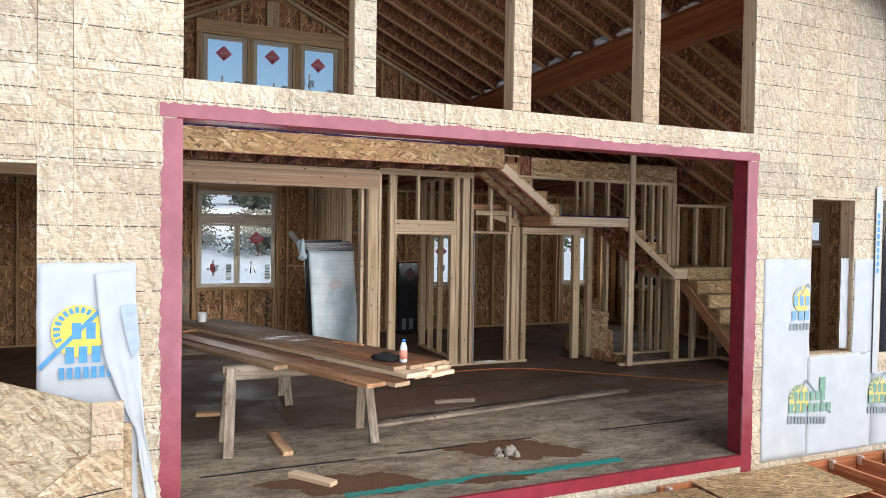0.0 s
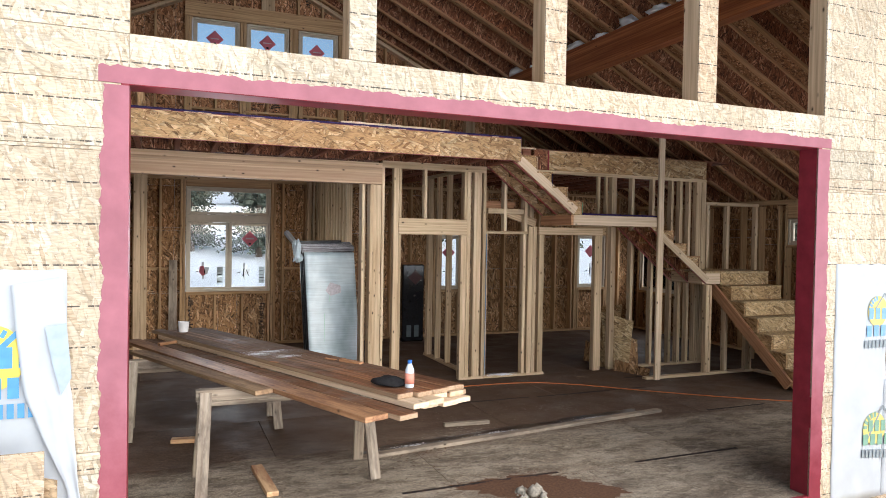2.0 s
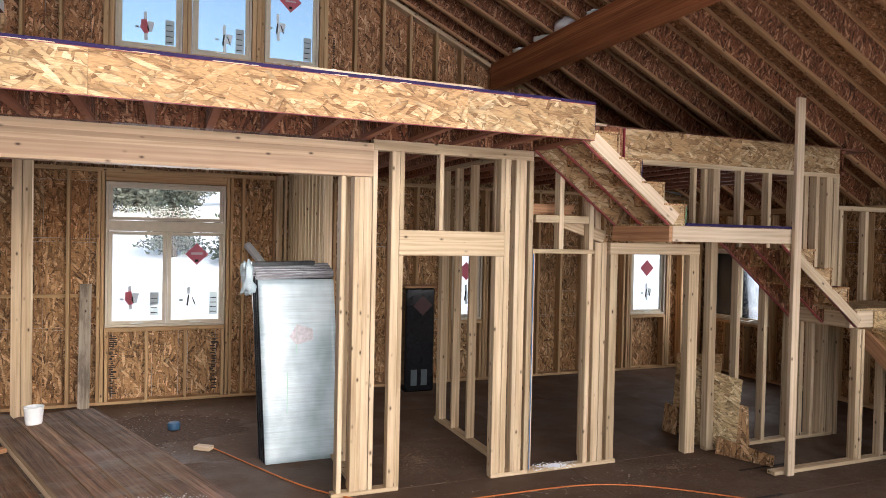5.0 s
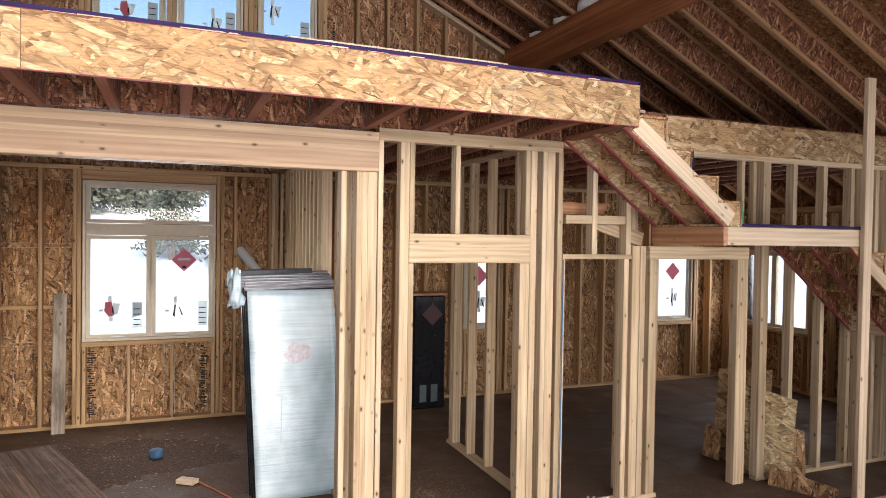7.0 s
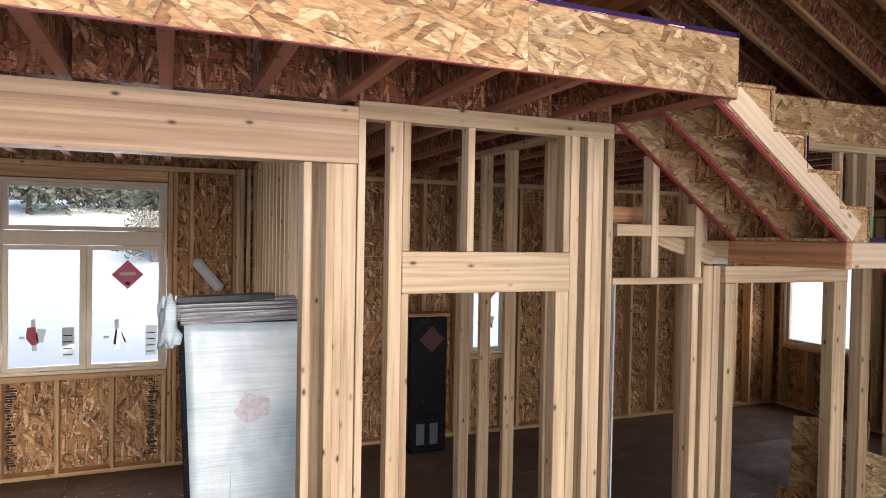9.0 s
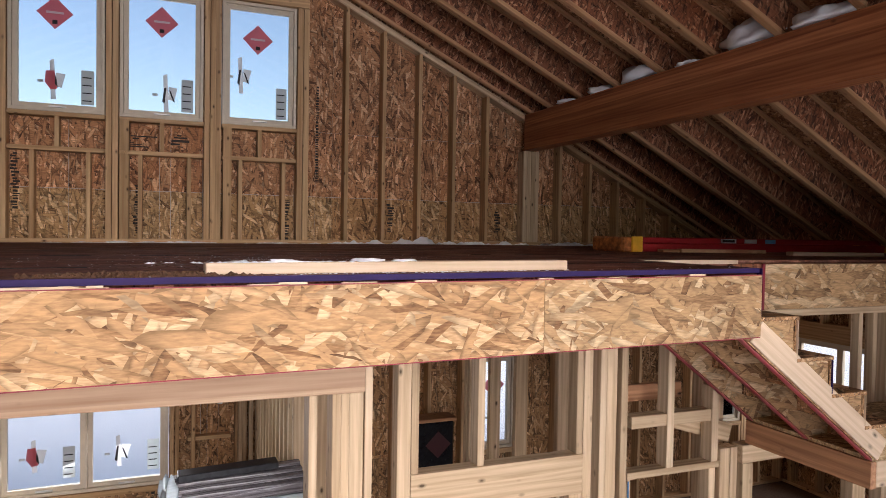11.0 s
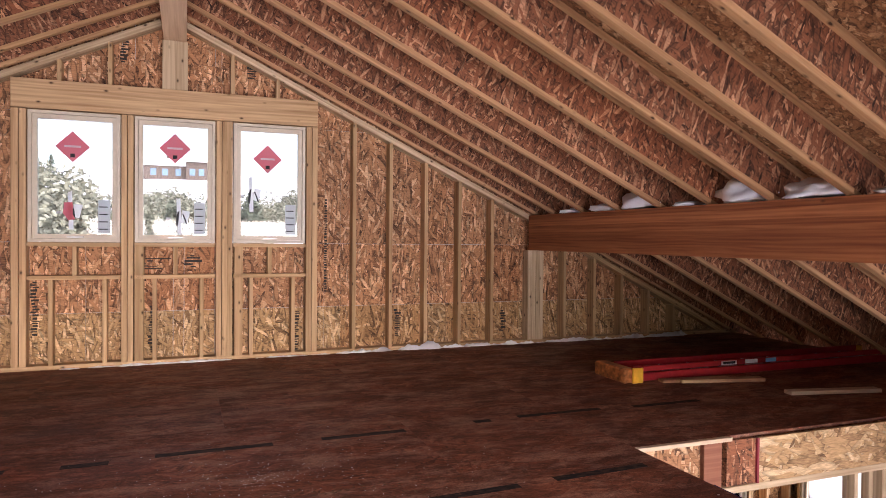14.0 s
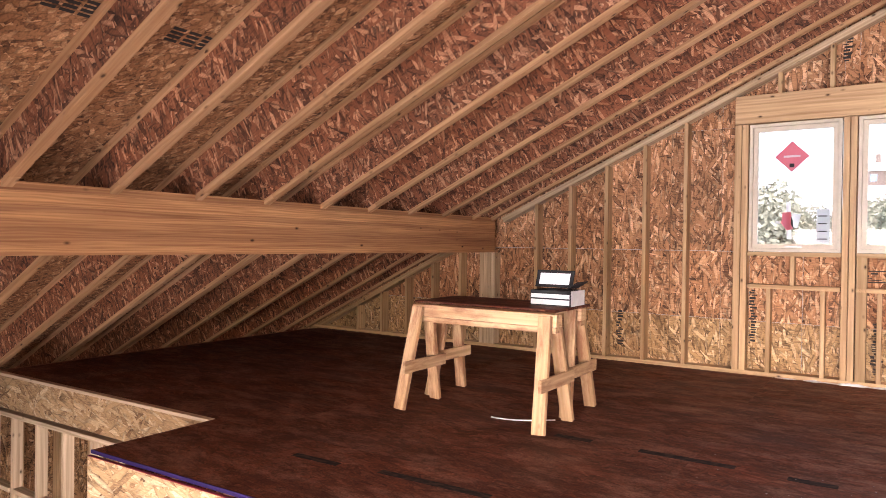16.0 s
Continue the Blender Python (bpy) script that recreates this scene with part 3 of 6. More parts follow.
# ---- rear gable wall
gable = thing("wall_gable", (0, GABLE, 0), "brown strand-board gable wall with exposed ochre studs", "wall", "", "structure")
UPPER = [(0.70, 4.42, 1.47, 5.63), (1.585, 4.42, 2.32, 5.63), (2.485, 4.42, 3.205, 5.63)]
LOWER = [(0.62, 0.95, 2.03, 2.76), (5.25, 0.92, 5.75, 2.0), (8.49, 0.92, 9.21, 2.05)]
gx = [OUT_W, -4.9, -3.72, -2.50, -1.28, -0.06, 1.16, 2.38, 3.60, 4.82, 6.04, 7.26, 8.48, OUT_E]
gx += [x for z in (3.75, 4.42, 5.63, 6.19) for x in roof_x(z - 0.28)] + [RIDGE, BEAM_R + 0.02, BEAM_L + 0.09]
sheath(gable, "panel", sorted(gx), [-0.30, 1.33, 3.02, 3.75, 6.19, 7.0], UPPER + LOWER, lambda x: roof_z(x) + 0.28, GABLE_OUT, GABLE_OUT + 0.012, lambda z: OSB_GABLE if z > 3.7 else OSB_YELLOW if z > 3.0 else OSB_WALL)
# unseen backing added outside the panels to keep light out of their joints
sheath(gable, "weather_wrap", sorted(set([OUT_W, OUT_E, RIDGE, BEAM_R + 0.02, BEAM_L + 0.09] + [x for z in (3.0, 4.42, 5.63) for x in roof_x(z - 0.34)])), [-0.3, 3.0, 7.2], UPPER + LOWER, lambda x: roof_z(x) + 0.34, GABLE_OUT + 0.0125, GABLE_OUT + 0.016, WHITE_WRAP, 0.0)
# upper framing
UP0 = LOFT
for a, b in ((-5.6, -1.5), (-1.5, 4.5), (4.5, 9.2)):
    warped("plate", a, b, GABLE - 0.003, GABLE_OUT, 0.0, 0.038, STUD_REAR, gable)


def rake(x):
    return roof_z(x)


for k in (-1, 1):
    a, b = RIDGE + k * 0.11, RIDGE + k * HALF
    bar("plate", (a, GABLE + 0.07, rake(a) - 0.03), (b, GABLE + 0.07, rake(b) - 0.03), 0.14, 0.06, STUD, gable)
    c = RIDGE + k * 7.0
    bar("plate", (b + k * 0.16, GABLE + 0.07, rake(b + k * 0.16) - 0.03), (c, GABLE + 0.07, rake(c) - 0.03), 0.14, 0.06, STUD_REAR, gable)


def up_stud(x, w=0.038, z0=UP0 - 0.03, z1=None, mat=STUD_REAR, y0=GABLE):
    t = min(rake(x), rake(x + w)) - 0.055 if z1 is None else z1
    if t - z0 > 0.05:
        block("stud", (x, y0, z0), (x + w, GABLE_OUT - 0.001, t), mat, gable)


for i in range(5):
    up_stud(3.70 + 0.4 * i + 0.004 * i)
    up_stud(0.10 - 0.41 * i)
for x in (6.28, 6.70, 7.10, 7.50, 7.90, -2.56, -2.97, -3.38, -3.79, -4.2):
    up_stud(x)
for x0, n in ((5.80, 4), (-2.26, 4)):
    for i in range(n):
        up_stud(x0 + 0.052 * i, 0.05, UP0 - 0.03, 4.355, STUD)
# group of three windows
for x0, w in ((0.575, 0.06), (0.64, 0.055), (1.475, 0.05), (1.53, 0.05), (2.325, 0.05), (2.38, 0.05), (2.43, 0.05), (3.21, 0.055), (3.27, 0.055)):
    up_stud(x0, w, UP0 - 0.03, 5.63)
for x0 in (1.59, 2.50):
    up_stud(x0, 0.08, UP0 - 0.03, 4.40)
block("header", (0.575, GABLE - 0.004, 5.635), (3.325, GABLE_OUT - 0.002, 5.90), STUD_REAR, gable)
for x in (0.94, 1.36, 2.46, 2.90):
    up_stud(x, 0.038, 5.90)
up_stud(0.60, 0.038, 5.90)
up_stud(3.22, 0.038, 5.90)
block("post", (1.83, GABLE - 0.006, 5.90), (2.06, GABLE_OUT - 0.002, 6.37), STUD, gable)
for x0, _, x1, _ in UPPER:
    block("sill", (x0, GABLE, 4.382), (x1, GABLE_OUT - 0.001, 4.42), STUD_REAR, gable)
    block("rail", (x0, GABLE, 4.075), (x1, GABLE_OUT - 0.001, 4.113), STUD_REAR, gable)
    up_stud((x0 + x1) / 2 - 0.02, 0.038, 4.113, 4.382)
    for f in (0.22, 0.80):
        up_stud(x0 + (x1 - x0) * f, 0.038, UP0 - 0.03, 4.075)
# lower framing
TOP = 2.92
block("plate", (WEST, GABLE, 0.0), (EAST, GABLE_OUT, 0.038), STUD_REAR, gable)
block("plate", (WEST, GABLE, TOP - 0.05), (EAST, GABLE_OUT, TOP), STUD_REAR, gable)
frame_wall(gable, GABLE, GABLE_OUT - 0.001, WEST, EAST, 0.0, lambda x: TOP - 0.01, [], STUD_REAR, 0.406, [(0.5, 2.15), (5.2, 5.8), (8.39, 9.3)], WEST + 0.21)
for h in LOWER:
    for x in (h[0] - 0.09, h[0] - 0.046, h[2] + 0.008, h[2] + 0.052):
        block("stud", (x, GABLE, 0.038), (x + 0.038, GABLE_OUT - 0.001, TOP - 0.05), STUD_REAR, gable)
    block("header", (h[0], GABLE, h[3] + 0.004), (h[2], GABLE_OUT - 0.001, min(h[3] + 0.24, TOP - 0.052)), STUD_REAR, gable)
    block("sill", (h[0], GABLE, h[1] - 0.05), (h[2], GABLE_OUT - 0.001, h[1]), STUD_REAR, gable)
    k = max(2, round((h[2] - h[0]) / 0.36))
    for i in range(k):
        x = h[0] + 0.005 + (h[2] - h[0] - 0.048) * i / (k - 1)
        block("stud", (x, GABLE, 0.038), (x + 0.038, GABLE_OUT - 0.001, h[1] - 0.05), STUD_REAR, gable)
for x0, x1 in ((WEST, 0.5), (2.2, 2.6)):
    block("blocking", (x0, GABLE + 0.05, 1.33), (x1, GABLE_OUT - 0.002, 1.368), STUD_REAR, gable)

# ---- side walls (built along x, then turned)
def side_wall(name, x, turn, holes):
    w = thing(name, (0, 0, 0), "brown strand-board side wall with exposed studs", "wall", "", "structure")
    first = set(bpy.data.objects)
    L = GABLE - FRONT_IN
    sheath(w, "panel", [-0.139, 1.22, 2.44, 3.66, 4.88, 6.1, 7.32, L + 0.139], [-0.3, 1.3, 2.95], holes, lambda u: 9, 0.14, 0.152, OSB_WALL)
    # the same added backing, blocking light at the side wall's joints
    sheath(w, "weather_wrap", [-0.139, L + 0.139], [-0.3, 2.95], holes, lambda u: 9, 0.1525, 0.156, WHITE_WRAP, 0.0)
    block("plate", (0, 0, 0), (L, 0.14, 0.038), STUD_REAR, w)
    block("plate", (0, 0, 2.62), (L, 0.14, 2.70), STUD_REAR, w)
    frame_wall(w, 0.0, 0.139, 0.1, L, 0.0, lambda u: 2.64, holes, STUD_REAR)
    w.matrix_basis = pose(x, FRONT_IN if turn > 0 else GABLE, 0, 0, 0, turn)
    return w


# east: local x runs from the gable towards the front
east = side_wall("wall_east", EAST, -90, [(0.12, 0.86, 1.42, 2.05), (3.95, 1.93, 5.35, 2.38), (6.0, 0.9, 7.4, 2.2)])
west = side_wall("wall_west", WEST, 90, [])

# ---- roof
roof = thing("roof", (RIDGE, 8, 6), "red-brown strand-board roof deck on exposed joist rafters", "roof", "", "structure")


def i_joist_mesh(length, depth, flange, web, key):
    k = (round(length, 3), depth, key)
    if k not in MESHES:
        bm = bmesh.new()
        for z in (-depth / 2 + 0.019, depth / 2 - 0.019):
            bmesh.ops.create_cube(bm, size=1.0, matrix=Matrix.Translation((0, 0, z)) @ Matrix.Diagonal((length, 0.058, 0.036, 1)))
        bmesh.ops.bevel(bm, geom=bm.edges[:], offset=0.003, segments=1, affect='EDGES')
        flanges = set(bm.faces)
        bmesh.ops.create_cube(bm, size=1.0, matrix=Matrix.Diagonal((length, 0.011, depth - 0.07, 1)))
        for f in bm.faces:
            f.material_index = 0 if f in flanges else 1
        MESHES[k] = finish(bm, "joist", flange, web)
    return MESHES[k]


def joist(name, p, q, depth, flange, web, parent, key, up=(0, 0, 1)):
    p, q = Vector(p), Vector(q)
    x = (q - p).normalized()
    z = (Vector(up) - x * x.dot(Vector(up))).normalized()
    m = Matrix((x, z.cross(x), z)).transposed().to_4x4()
    m.translation = (p + q) / 2
    return place(name, i_joist_mesh((q - p).length, depth, flange, web, key), m, parent)


DEPTH = 0.30
y = 12.20
rafter_y = []
while y > 3.4:
    rafter_y.append(y)
    y -= 0.595
rafter_y = [12.62] + rafter_y
for y in rafter_y:
    for k in (-1, 1):
        lift = DEPTH / 2 * math.sqrt(1 + 0.475 ** 2)
        a, b, c = RIDGE + k * 0.10, RIDGE + k * HALF, RIDGE + k * 8.5
        joist("rafter", (a, y, roof_z(a) + lift), (b + k * 0.06, y, roof_z(b) + lift - 0.028), DEPTH, FLANGE, OSB_ROOF, roof, "rafter")
        joist("rafter", (b + k * 0.062, y, roof_z(b) + lift - 0.03), (c, y, roof_z(c) + lift + 0.004), DEPTH, FLANGE, OSB_ROOF, roof, "rafter")
block("ridge_beam", (1.84, 3.5, 6.375), (2.05, GABLE_OUT, 6.90), GLULAM, roof)


def deck():
    bm = bmesh.new()
    up = 0.345
    prof = [(RIDGE - 8.6, roof_z(RIDGE - 8.6) + up), (RIDGE - HALF, roof_z(RIDGE - HALF) + up), (RIDGE, 6.62 + up),
            (RIDGE + HALF, roof_z(RIDGE + HALF) + up), (RIDGE + 8.6, roof_z(RIDGE + 8.6) + up)]
    for (x0, z0), (x1, z1) in zip(prof, prof[1:]):
        s = math.hypot(x1 - x0, z1 - z0)
        for y0 in [3.2 + 1.22 * i for i in range(9)]:
            y1 = min(y0 + 1.22, 13.5)
            v = [bm.verts.new(p) for p in ((x0, y0, z0), (x1, y0, z1), (x1, y1, z1), (x0, y1, z0))]
            w = [bm.verts.new((p.co.x, p.co.y, p.co.z + 0.03)) for p in v]
            bm.faces.new(v[::-1])
            bm.faces.new(w)
            for i in range(4):
                j = (i + 1) % 4
                bm.faces.new((v[i], v[j], w[j], w[i]))
    bmesh.ops.recalc_face_normals(bm, faces=bm.faces[:])
    ob = place("ceiling", finish(bm, "ceiling", OSB_DECK), Matrix.Identity(4), None)
    tagged(ob, "red-brown strand-board roof deck seen from below", "ceiling", "", "structure")


deck()

for x0, wood, lab in ((BEAM_R, GLULAM_RED, "thick red-brown stained glulam beam carrying the rafters"), (BEAM_L - 0.17, GLULAM_STREAKED, "thick tan streaked glulam beam carrying the rafters")):
    b = thing("roof_beam", (x0, 8, 4.36), lab, "beam", "roof beams", "structure")
    block("beam", (x0, FRONT_IN, 4.36), (x0 + 0.17, GABLE - 0.002, 4.765), wood, b)

# ---- loft
loft = thing("loft_floor", (0, RIM_Y, 2.96), "dark red-brown stained plywood loft deck with strand-board rim", "floor", "", "structure")
XL, XR = -1.95, 4.50
ly = [8.94, 10.16, 11.38, GABLE - 0.004]
for r, (y0, y1) in enumerate(zip(ly, ly[1:])):
    cuts = [-4.88] + [x for x in (-1.5 - 2.44, -1.5, 0.94 - (1.22 if r % 2 else 0), 2.28 if r % 2 else 3.38, 4.5, 6.6 + (1.22 if r % 2 else 0)) if -4.88 < x < 8.9] + [8.9]
    for a, b in zip(cuts, cuts[1:]):
        warped("panel", a + 0.001, b - 0.001, y0 + 0.001, y1 - 0.001, -0.02, 0.0, OSB_LOFT, loft)
for a, b in ((XL, 0.2), (0.2, 2.64), (2.64, XR)):
    warped("panel", a + 0.001, b - 0.001, RIM_Y + 0.026, 8.939, -0.02, 0.0, OSB_LOFT, loft)
for a, b in ((XL, 1.2), (1.2, XR)):
    warped("edge_seal", a, b, RIM_Y + 0.019, RIM_Y + 0.0255, -0.019, 0.002, PURPLE, loft)
    warped("edge_strip", a, b, RIM_Y - 0.001, RIM_Y + 0.018, -0.029, -0.0262, RED_JAMB, loft, "thin red painted upper edge")
    warped("edge_strip", a, b - 0.002, RIM_Y + 0.002, RIM_Y + 0.027, -0.3095, -0.3055, RED_JAMB, loft, "thin red painted lower edge")
block("edge_seal", (XR, RIM_Y + 0.004, 3.05), (XR + 0.004, 8.3, LOFT + 0.002), PURPLE, loft)
for a, b in ((XL, 0.9), (0.9, 3.36), (3.36, XR - 0.002)):
    warped("rim_board", a + 0.001, b - 0.001, RIM_Y, RIM_Y + 0.028, -0.305, -0.03, OSB_RIM, loft)
# splinters and scraps caught between deck and rim
rnd = random.Random(8)
for k in range(26):
    x = rnd.uniform(0.2, 4.3)
    d = rnd.uniform(0.02, 0.16)
    warped("sliver", x, x + d, RIM_Y + 0.003, RIM_Y + rnd.uniform(0.012, 0.018), -0.026, -0.026 + rnd.uniform(0.002, 0.008), PALE_CUT, loft)
for a, b in ((5.42, 6.9), (6.9, 8.36), (-5.4, -3.6), (-3.6, XL - 0.002)):
    warped("rim_board", a + 0.001, b - 0.001, WALL_Y, WALL_Y + 0.028, -0.305, -0.022, OSB_RIM, loft)
# short return beside the stairs: joist ends and blocking show before the rim board begins
warped("rim_board", XR + 0.01, 4.98, WALL_Y + 0.03, WALL_Y + 0.058, -0.305, -0.022, OSB_GABLE, loft)
warped("joist_end", 4.985, 5.12, WALL_Y + 0.002, WALL_Y + 0.06, -0.305, -0.022, FLANGE_RED, loft)
warped("joist_end", 5.17, 5.40, WALL_Y + 0.012, WALL_Y + 0.06, -0.305, -0.022, OSB_ROOF, loft)
warped("edge_strip", 5.402, 5.418, WALL_Y - 0.002, WALL_Y + 0.03, -0.305, -0.022, RED_JAMB, loft)
warped("edge_strip", -5.4, XL - 0.004, WALL_Y - 0.003, WALL_Y + 0.036, -0.0215, 0.002, PALE_CUT, loft)
warped("edge_strip", XR + 0.006, 5.2, WALL_Y - 0.001, WALL_Y + 0.036, -0.0215, 0.002, PALE_CUT, loft)


def loft_joist(x, y0, y1):
    joist("joist", (x, y0 + skew(x, y0), 3.105 + sag(x)), (x, y1, 3.105 + sag(x)), 0.285, FLANGE_RED, OSB_ROOF, loft, "loft")


x = 1.22 - 0.405 * 7
while x < XR:
    loft_joist(x, RIM_Y + 0.03, GABLE - 0.002)
    if x + 0.405 < XR:
        block("blocking", (x + 0.03, WALL_Y + 0.04, 2.965 + sag(x)), (x + 0.375, WALL_Y + 0.058, 3.245 + sag(x)), OSB_ROOF, loft)
    x += 0.405
loft_joist(XR - 0.03, RIM_Y + 0.03, 8.94)
for i in range(10):
    loft_joist(4.86 + 0.405 * i, WALL_Y + 0.062, GABLE - 0.002)
    x = -2.2 - 0.405 * i
    if x > -5.4:
        loft_joist(x, WALL_Y + 0.03, GABLE - 0.002)

# ---- partition under the loft edge
part_a = thing("wall_partition", (4, WALL_Y, 0), "pale new stud partition with door openings", "wall", "", "structure")
Y0, Y1 = WALL_Y, WALL_Y + 0.09
block("header_beam", (-2.2, WALL_Y - 0.01, 2.645), (2.905, WALL_Y + 0.13, 2.925), GLULAM, part_a)
for x0, x1 in ((2.64, 2.68), (2.75, 2.79), (2.79, 2.83), (2.83, 2.90)):
    block("stud", (x0, Y0, 0.038), (x1, Y1 + 0.03, 2.643), STUD, part_a)
block("stud", (2.907, Y0, 0.038), (2.945, Y1, 2.87), STUD, part_a)
block("plate", (2.907, Y0, 2.87), (4.42, Y1, 2.96), STUD, part_a)
STUDS = [(3.07, 3.14, 2.87), (4.135, 4.19, 2.87), (4.24, 4.28, 2.87), (4.28, 4.35, 2.87), (4.38, 4.425, 2.87)]
for x0, x1, z1 in STUDS:
    block("stud", (x0, Y0, 0.038), (x1, Y1, z1), STUD, part_a)
for x0, x1 in ((3.14, 3.18), (4.05, 4.132)):
    block("stud", (x0, Y0, 0.038), (x1, Y1, 1.998), STUD, part_a)
block("header", (3.142, Y0 - 0.004, 2.0), (4.133, Y1, 2.215), STUD, part_a)
for x0 in (3.142, 3.50, 4.09):
    block("stud", (x0, Y0, 2.217), (x0 + 0.04, Y1, 2.87), STUD, part_a)
# closet opening
block("edge_strip", (4.432, Y0 - 0.004, 0.04), (4.442, Y0 - 0.0005, 2.026), BLUE_LINE, part_a, "thin blue strip along a stud edge")
block("header", (4.43, Y0, 2.03), (5.10, Y1, 2.07), STUD, part_a)
block("rail", (4.457, Y0 + 0.004, 2.315), (5.03, Y1, 2.385), STUD, part_a)
block("rail", (4.46, Y1 + 0.16, 2.40), (5.02, Y1 + 0.20, 2.50), LVL, part_a)
bar("brace", (4.72, Y1 + 0.03, 2.36), (5.28, Y1 + 0.03, 2.19), 0.04, 0.12, STUD, part_a)
block("stud", (5.105, Y1 + 0.06, 0.038), (5.145, Y1 + 0.15, 2.92), STUD, part_a)
block("stud", (5.20, Y1 + 0.06, 0.038), (5.27, Y1 + 0.15, 2.92), STUD, part_a)
for x0, z1 in ((4.70, 2.80), (5.032, 2.52)):
    block("stud", (x0, Y0 - 0.003, 2.07), (x0 + 0.05, Y1, z1), STUD, part_a)
for x0, x1, z1 in ((4.43, 4.455, 2.03), (5.02, 5.07, 2.03), (5.105, 5.18, 2.14), (5.185, 5.24, 2.14), (5.285, 5.37, 2.028)):
    block("stud", (x0, Y0, 0.038), (x1, Y1, z1), STUD, part_a)
block("header", (5.28, Y0, 2.03), (6.38, Y1, 2.14), STUD, part_a)
block("stud", (6.25, Y0, 0.0), (6.375, Y1, 2.03), STUD, part_a)
for x0, w in ((6.53, .09), (6.90, .05), (7.29, .05), (7.66, .05), (7.83, .06), (8.01, .05), (8.17, .10), (8.28, .09)):
    block("stud", (x0, Y0, 0.038), (x0 + w, Y1, 2.92), STUD, part_a)
for x0 in (6.30, 6.44):
    block("stud", (x0, Y0 + 0.03, 2.2), (x0 + 0.04, Y1, 2.92), STUD, part_a)
block("plate", (4.43, Y0, 2.92), (8.37, Y1, 2.963), STUD, part_a)
for x0, x1 in ((2.60, 3.18), (4.05, 4.43), (4.43, 5.40), (6.53, 8.37)):
    block("plate", (x0 + 0.001, Y0 + 0.002, 0.0), (x1 - 0.001, Y1 - 0.002, 0.037), STUD, part_a)
# the same wall past the left end of the loft front
for i in range(9):
    x0 = -5.4 + 0.406 * i
    d = skew(x0, WALL_Y)
    block("stud", (x0, Y0 + d, 0.038), (x0 + 0.038, Y1 + d, 2.86), STUD, part_a)
    if i < 8:
        block("rail", (x0 + 0.039, Y0 + d, 2.2), (x0 + 0.405, Y1 + d - 0.004, 2.24), STUD, part_a)
for z0, z1 in ((2.86, 2.9), (0.0, 0.037)):
    bar("plate", (-5.4, Y0 + 0.045 + skew(-5.4, WALL_Y), (z0 + z1) / 2), (-2.12, Y0 + 0.045 + skew(-2.12, WALL_Y), (z0 + z1) / 2), 0.09, z1 - z0, STUD, part_a)


def cross_wall(x0, y0, y1, ys, mat=STUD, top=2.92):
    w = thing("wall_partition", (x0, y0, 0), "new stud cross wall behind the partition", "wall", "", "structure")
    block("plate", (x0, y0, 0), (x0 + 0.09, y1, 0.037), mat, w)
    block("plate", (x0, y0, top), (x0 + 0.09, y1, top + 0.04), mat, w)
    for y in ys:
        block("stud", (x0, y, 0.038), (x0 + 0.09, y + 0.045, top), mat, w)
    return w


corner = cross_wall(2.82, 9.06, GABLE - 0.003, [9.25, 9.66] + [10.40 + 0.2 * i for i in range(11)] + [12.60])
for x0 in (2.66, 2.70, 2.76):
    block("stud", (x0, GABLE - 0.09, 0.0), (x0 + 0.038, GABLE - 0.004, 2.92), STUD, corner)
cross_wall(4.28, 9.06, 10.90, [9.4, 9.95, 10.36, 10.74, 10.80])
bay = thing("wall_partition", (-0.4, 10.8, 0), "loose pale framing posts by the rear room", "wall", "", "structure")
for x0, x1, y0, y1 in ((-0.81, -0.71, 10.05, 10.14), (-0.705, -0.60, 10.05, 10.14), (-0.46, -0.40, 10.5, 10.54), (-0.14, -0.05, 11.5, 11.59), (-0.045, 0.04, 11.5, 11.59)):
    block("post", (x0, y0, 0.0), (x1, y1, 2.96), STUD, bay)

# ---------------------------------------------------------------- windows
PAPER = film_sticker("paper_label", (0.55, 0.58, 0.58), 0.4)


def flat(name, pts, y, mat, parent, label="", thick=0.0015):
    """A thin sheet of (x, z) outline standing at y."""
    return prism(name, pts, y - thick, y, mat, parent, label)


def rect(x0, z0, x1, z1):
    return [(x0, z0), (x1, z0), (x1, z1), (x0, z1)]


def ring(name, x0, z0, x1, z1, w, y0, y1, mat, parent, label=""):
    """A mitred rectangular frame as one mesh with rounded arrises."""
    bm = bmesh.new()
    outer = rect(x0, z0, x1, z1)
    inner = rect(x0 + w, z0 + w, x1 - w, z1 - w)
    for i in range(4):
        j = (i + 1) % 4
        quad = [outer[i], outer[j], inner[j], inner[i]]
        a = [bm.verts.new((x, y0, z)) for x, z in quad]
        b = [bm.verts.new((x, y1, z)) for x, z in quad]
        bm.faces.new(a)
        bm.faces.new(b[::-1])
        for k in range(4):
            m = (k + 1) % 4
            bm.faces.new((a[m], a[k], b[k], b[m]))
    bmesh.ops.recalc_face_normals(bm, faces=bm.faces[:])
    bmesh.ops.bevel(bm, geom=bm.edges[:], offset=0.002, segments=1, affect='EDGES')
    return place(name, finish(bm, name, mat), Matrix.Identity(4), parent, label)


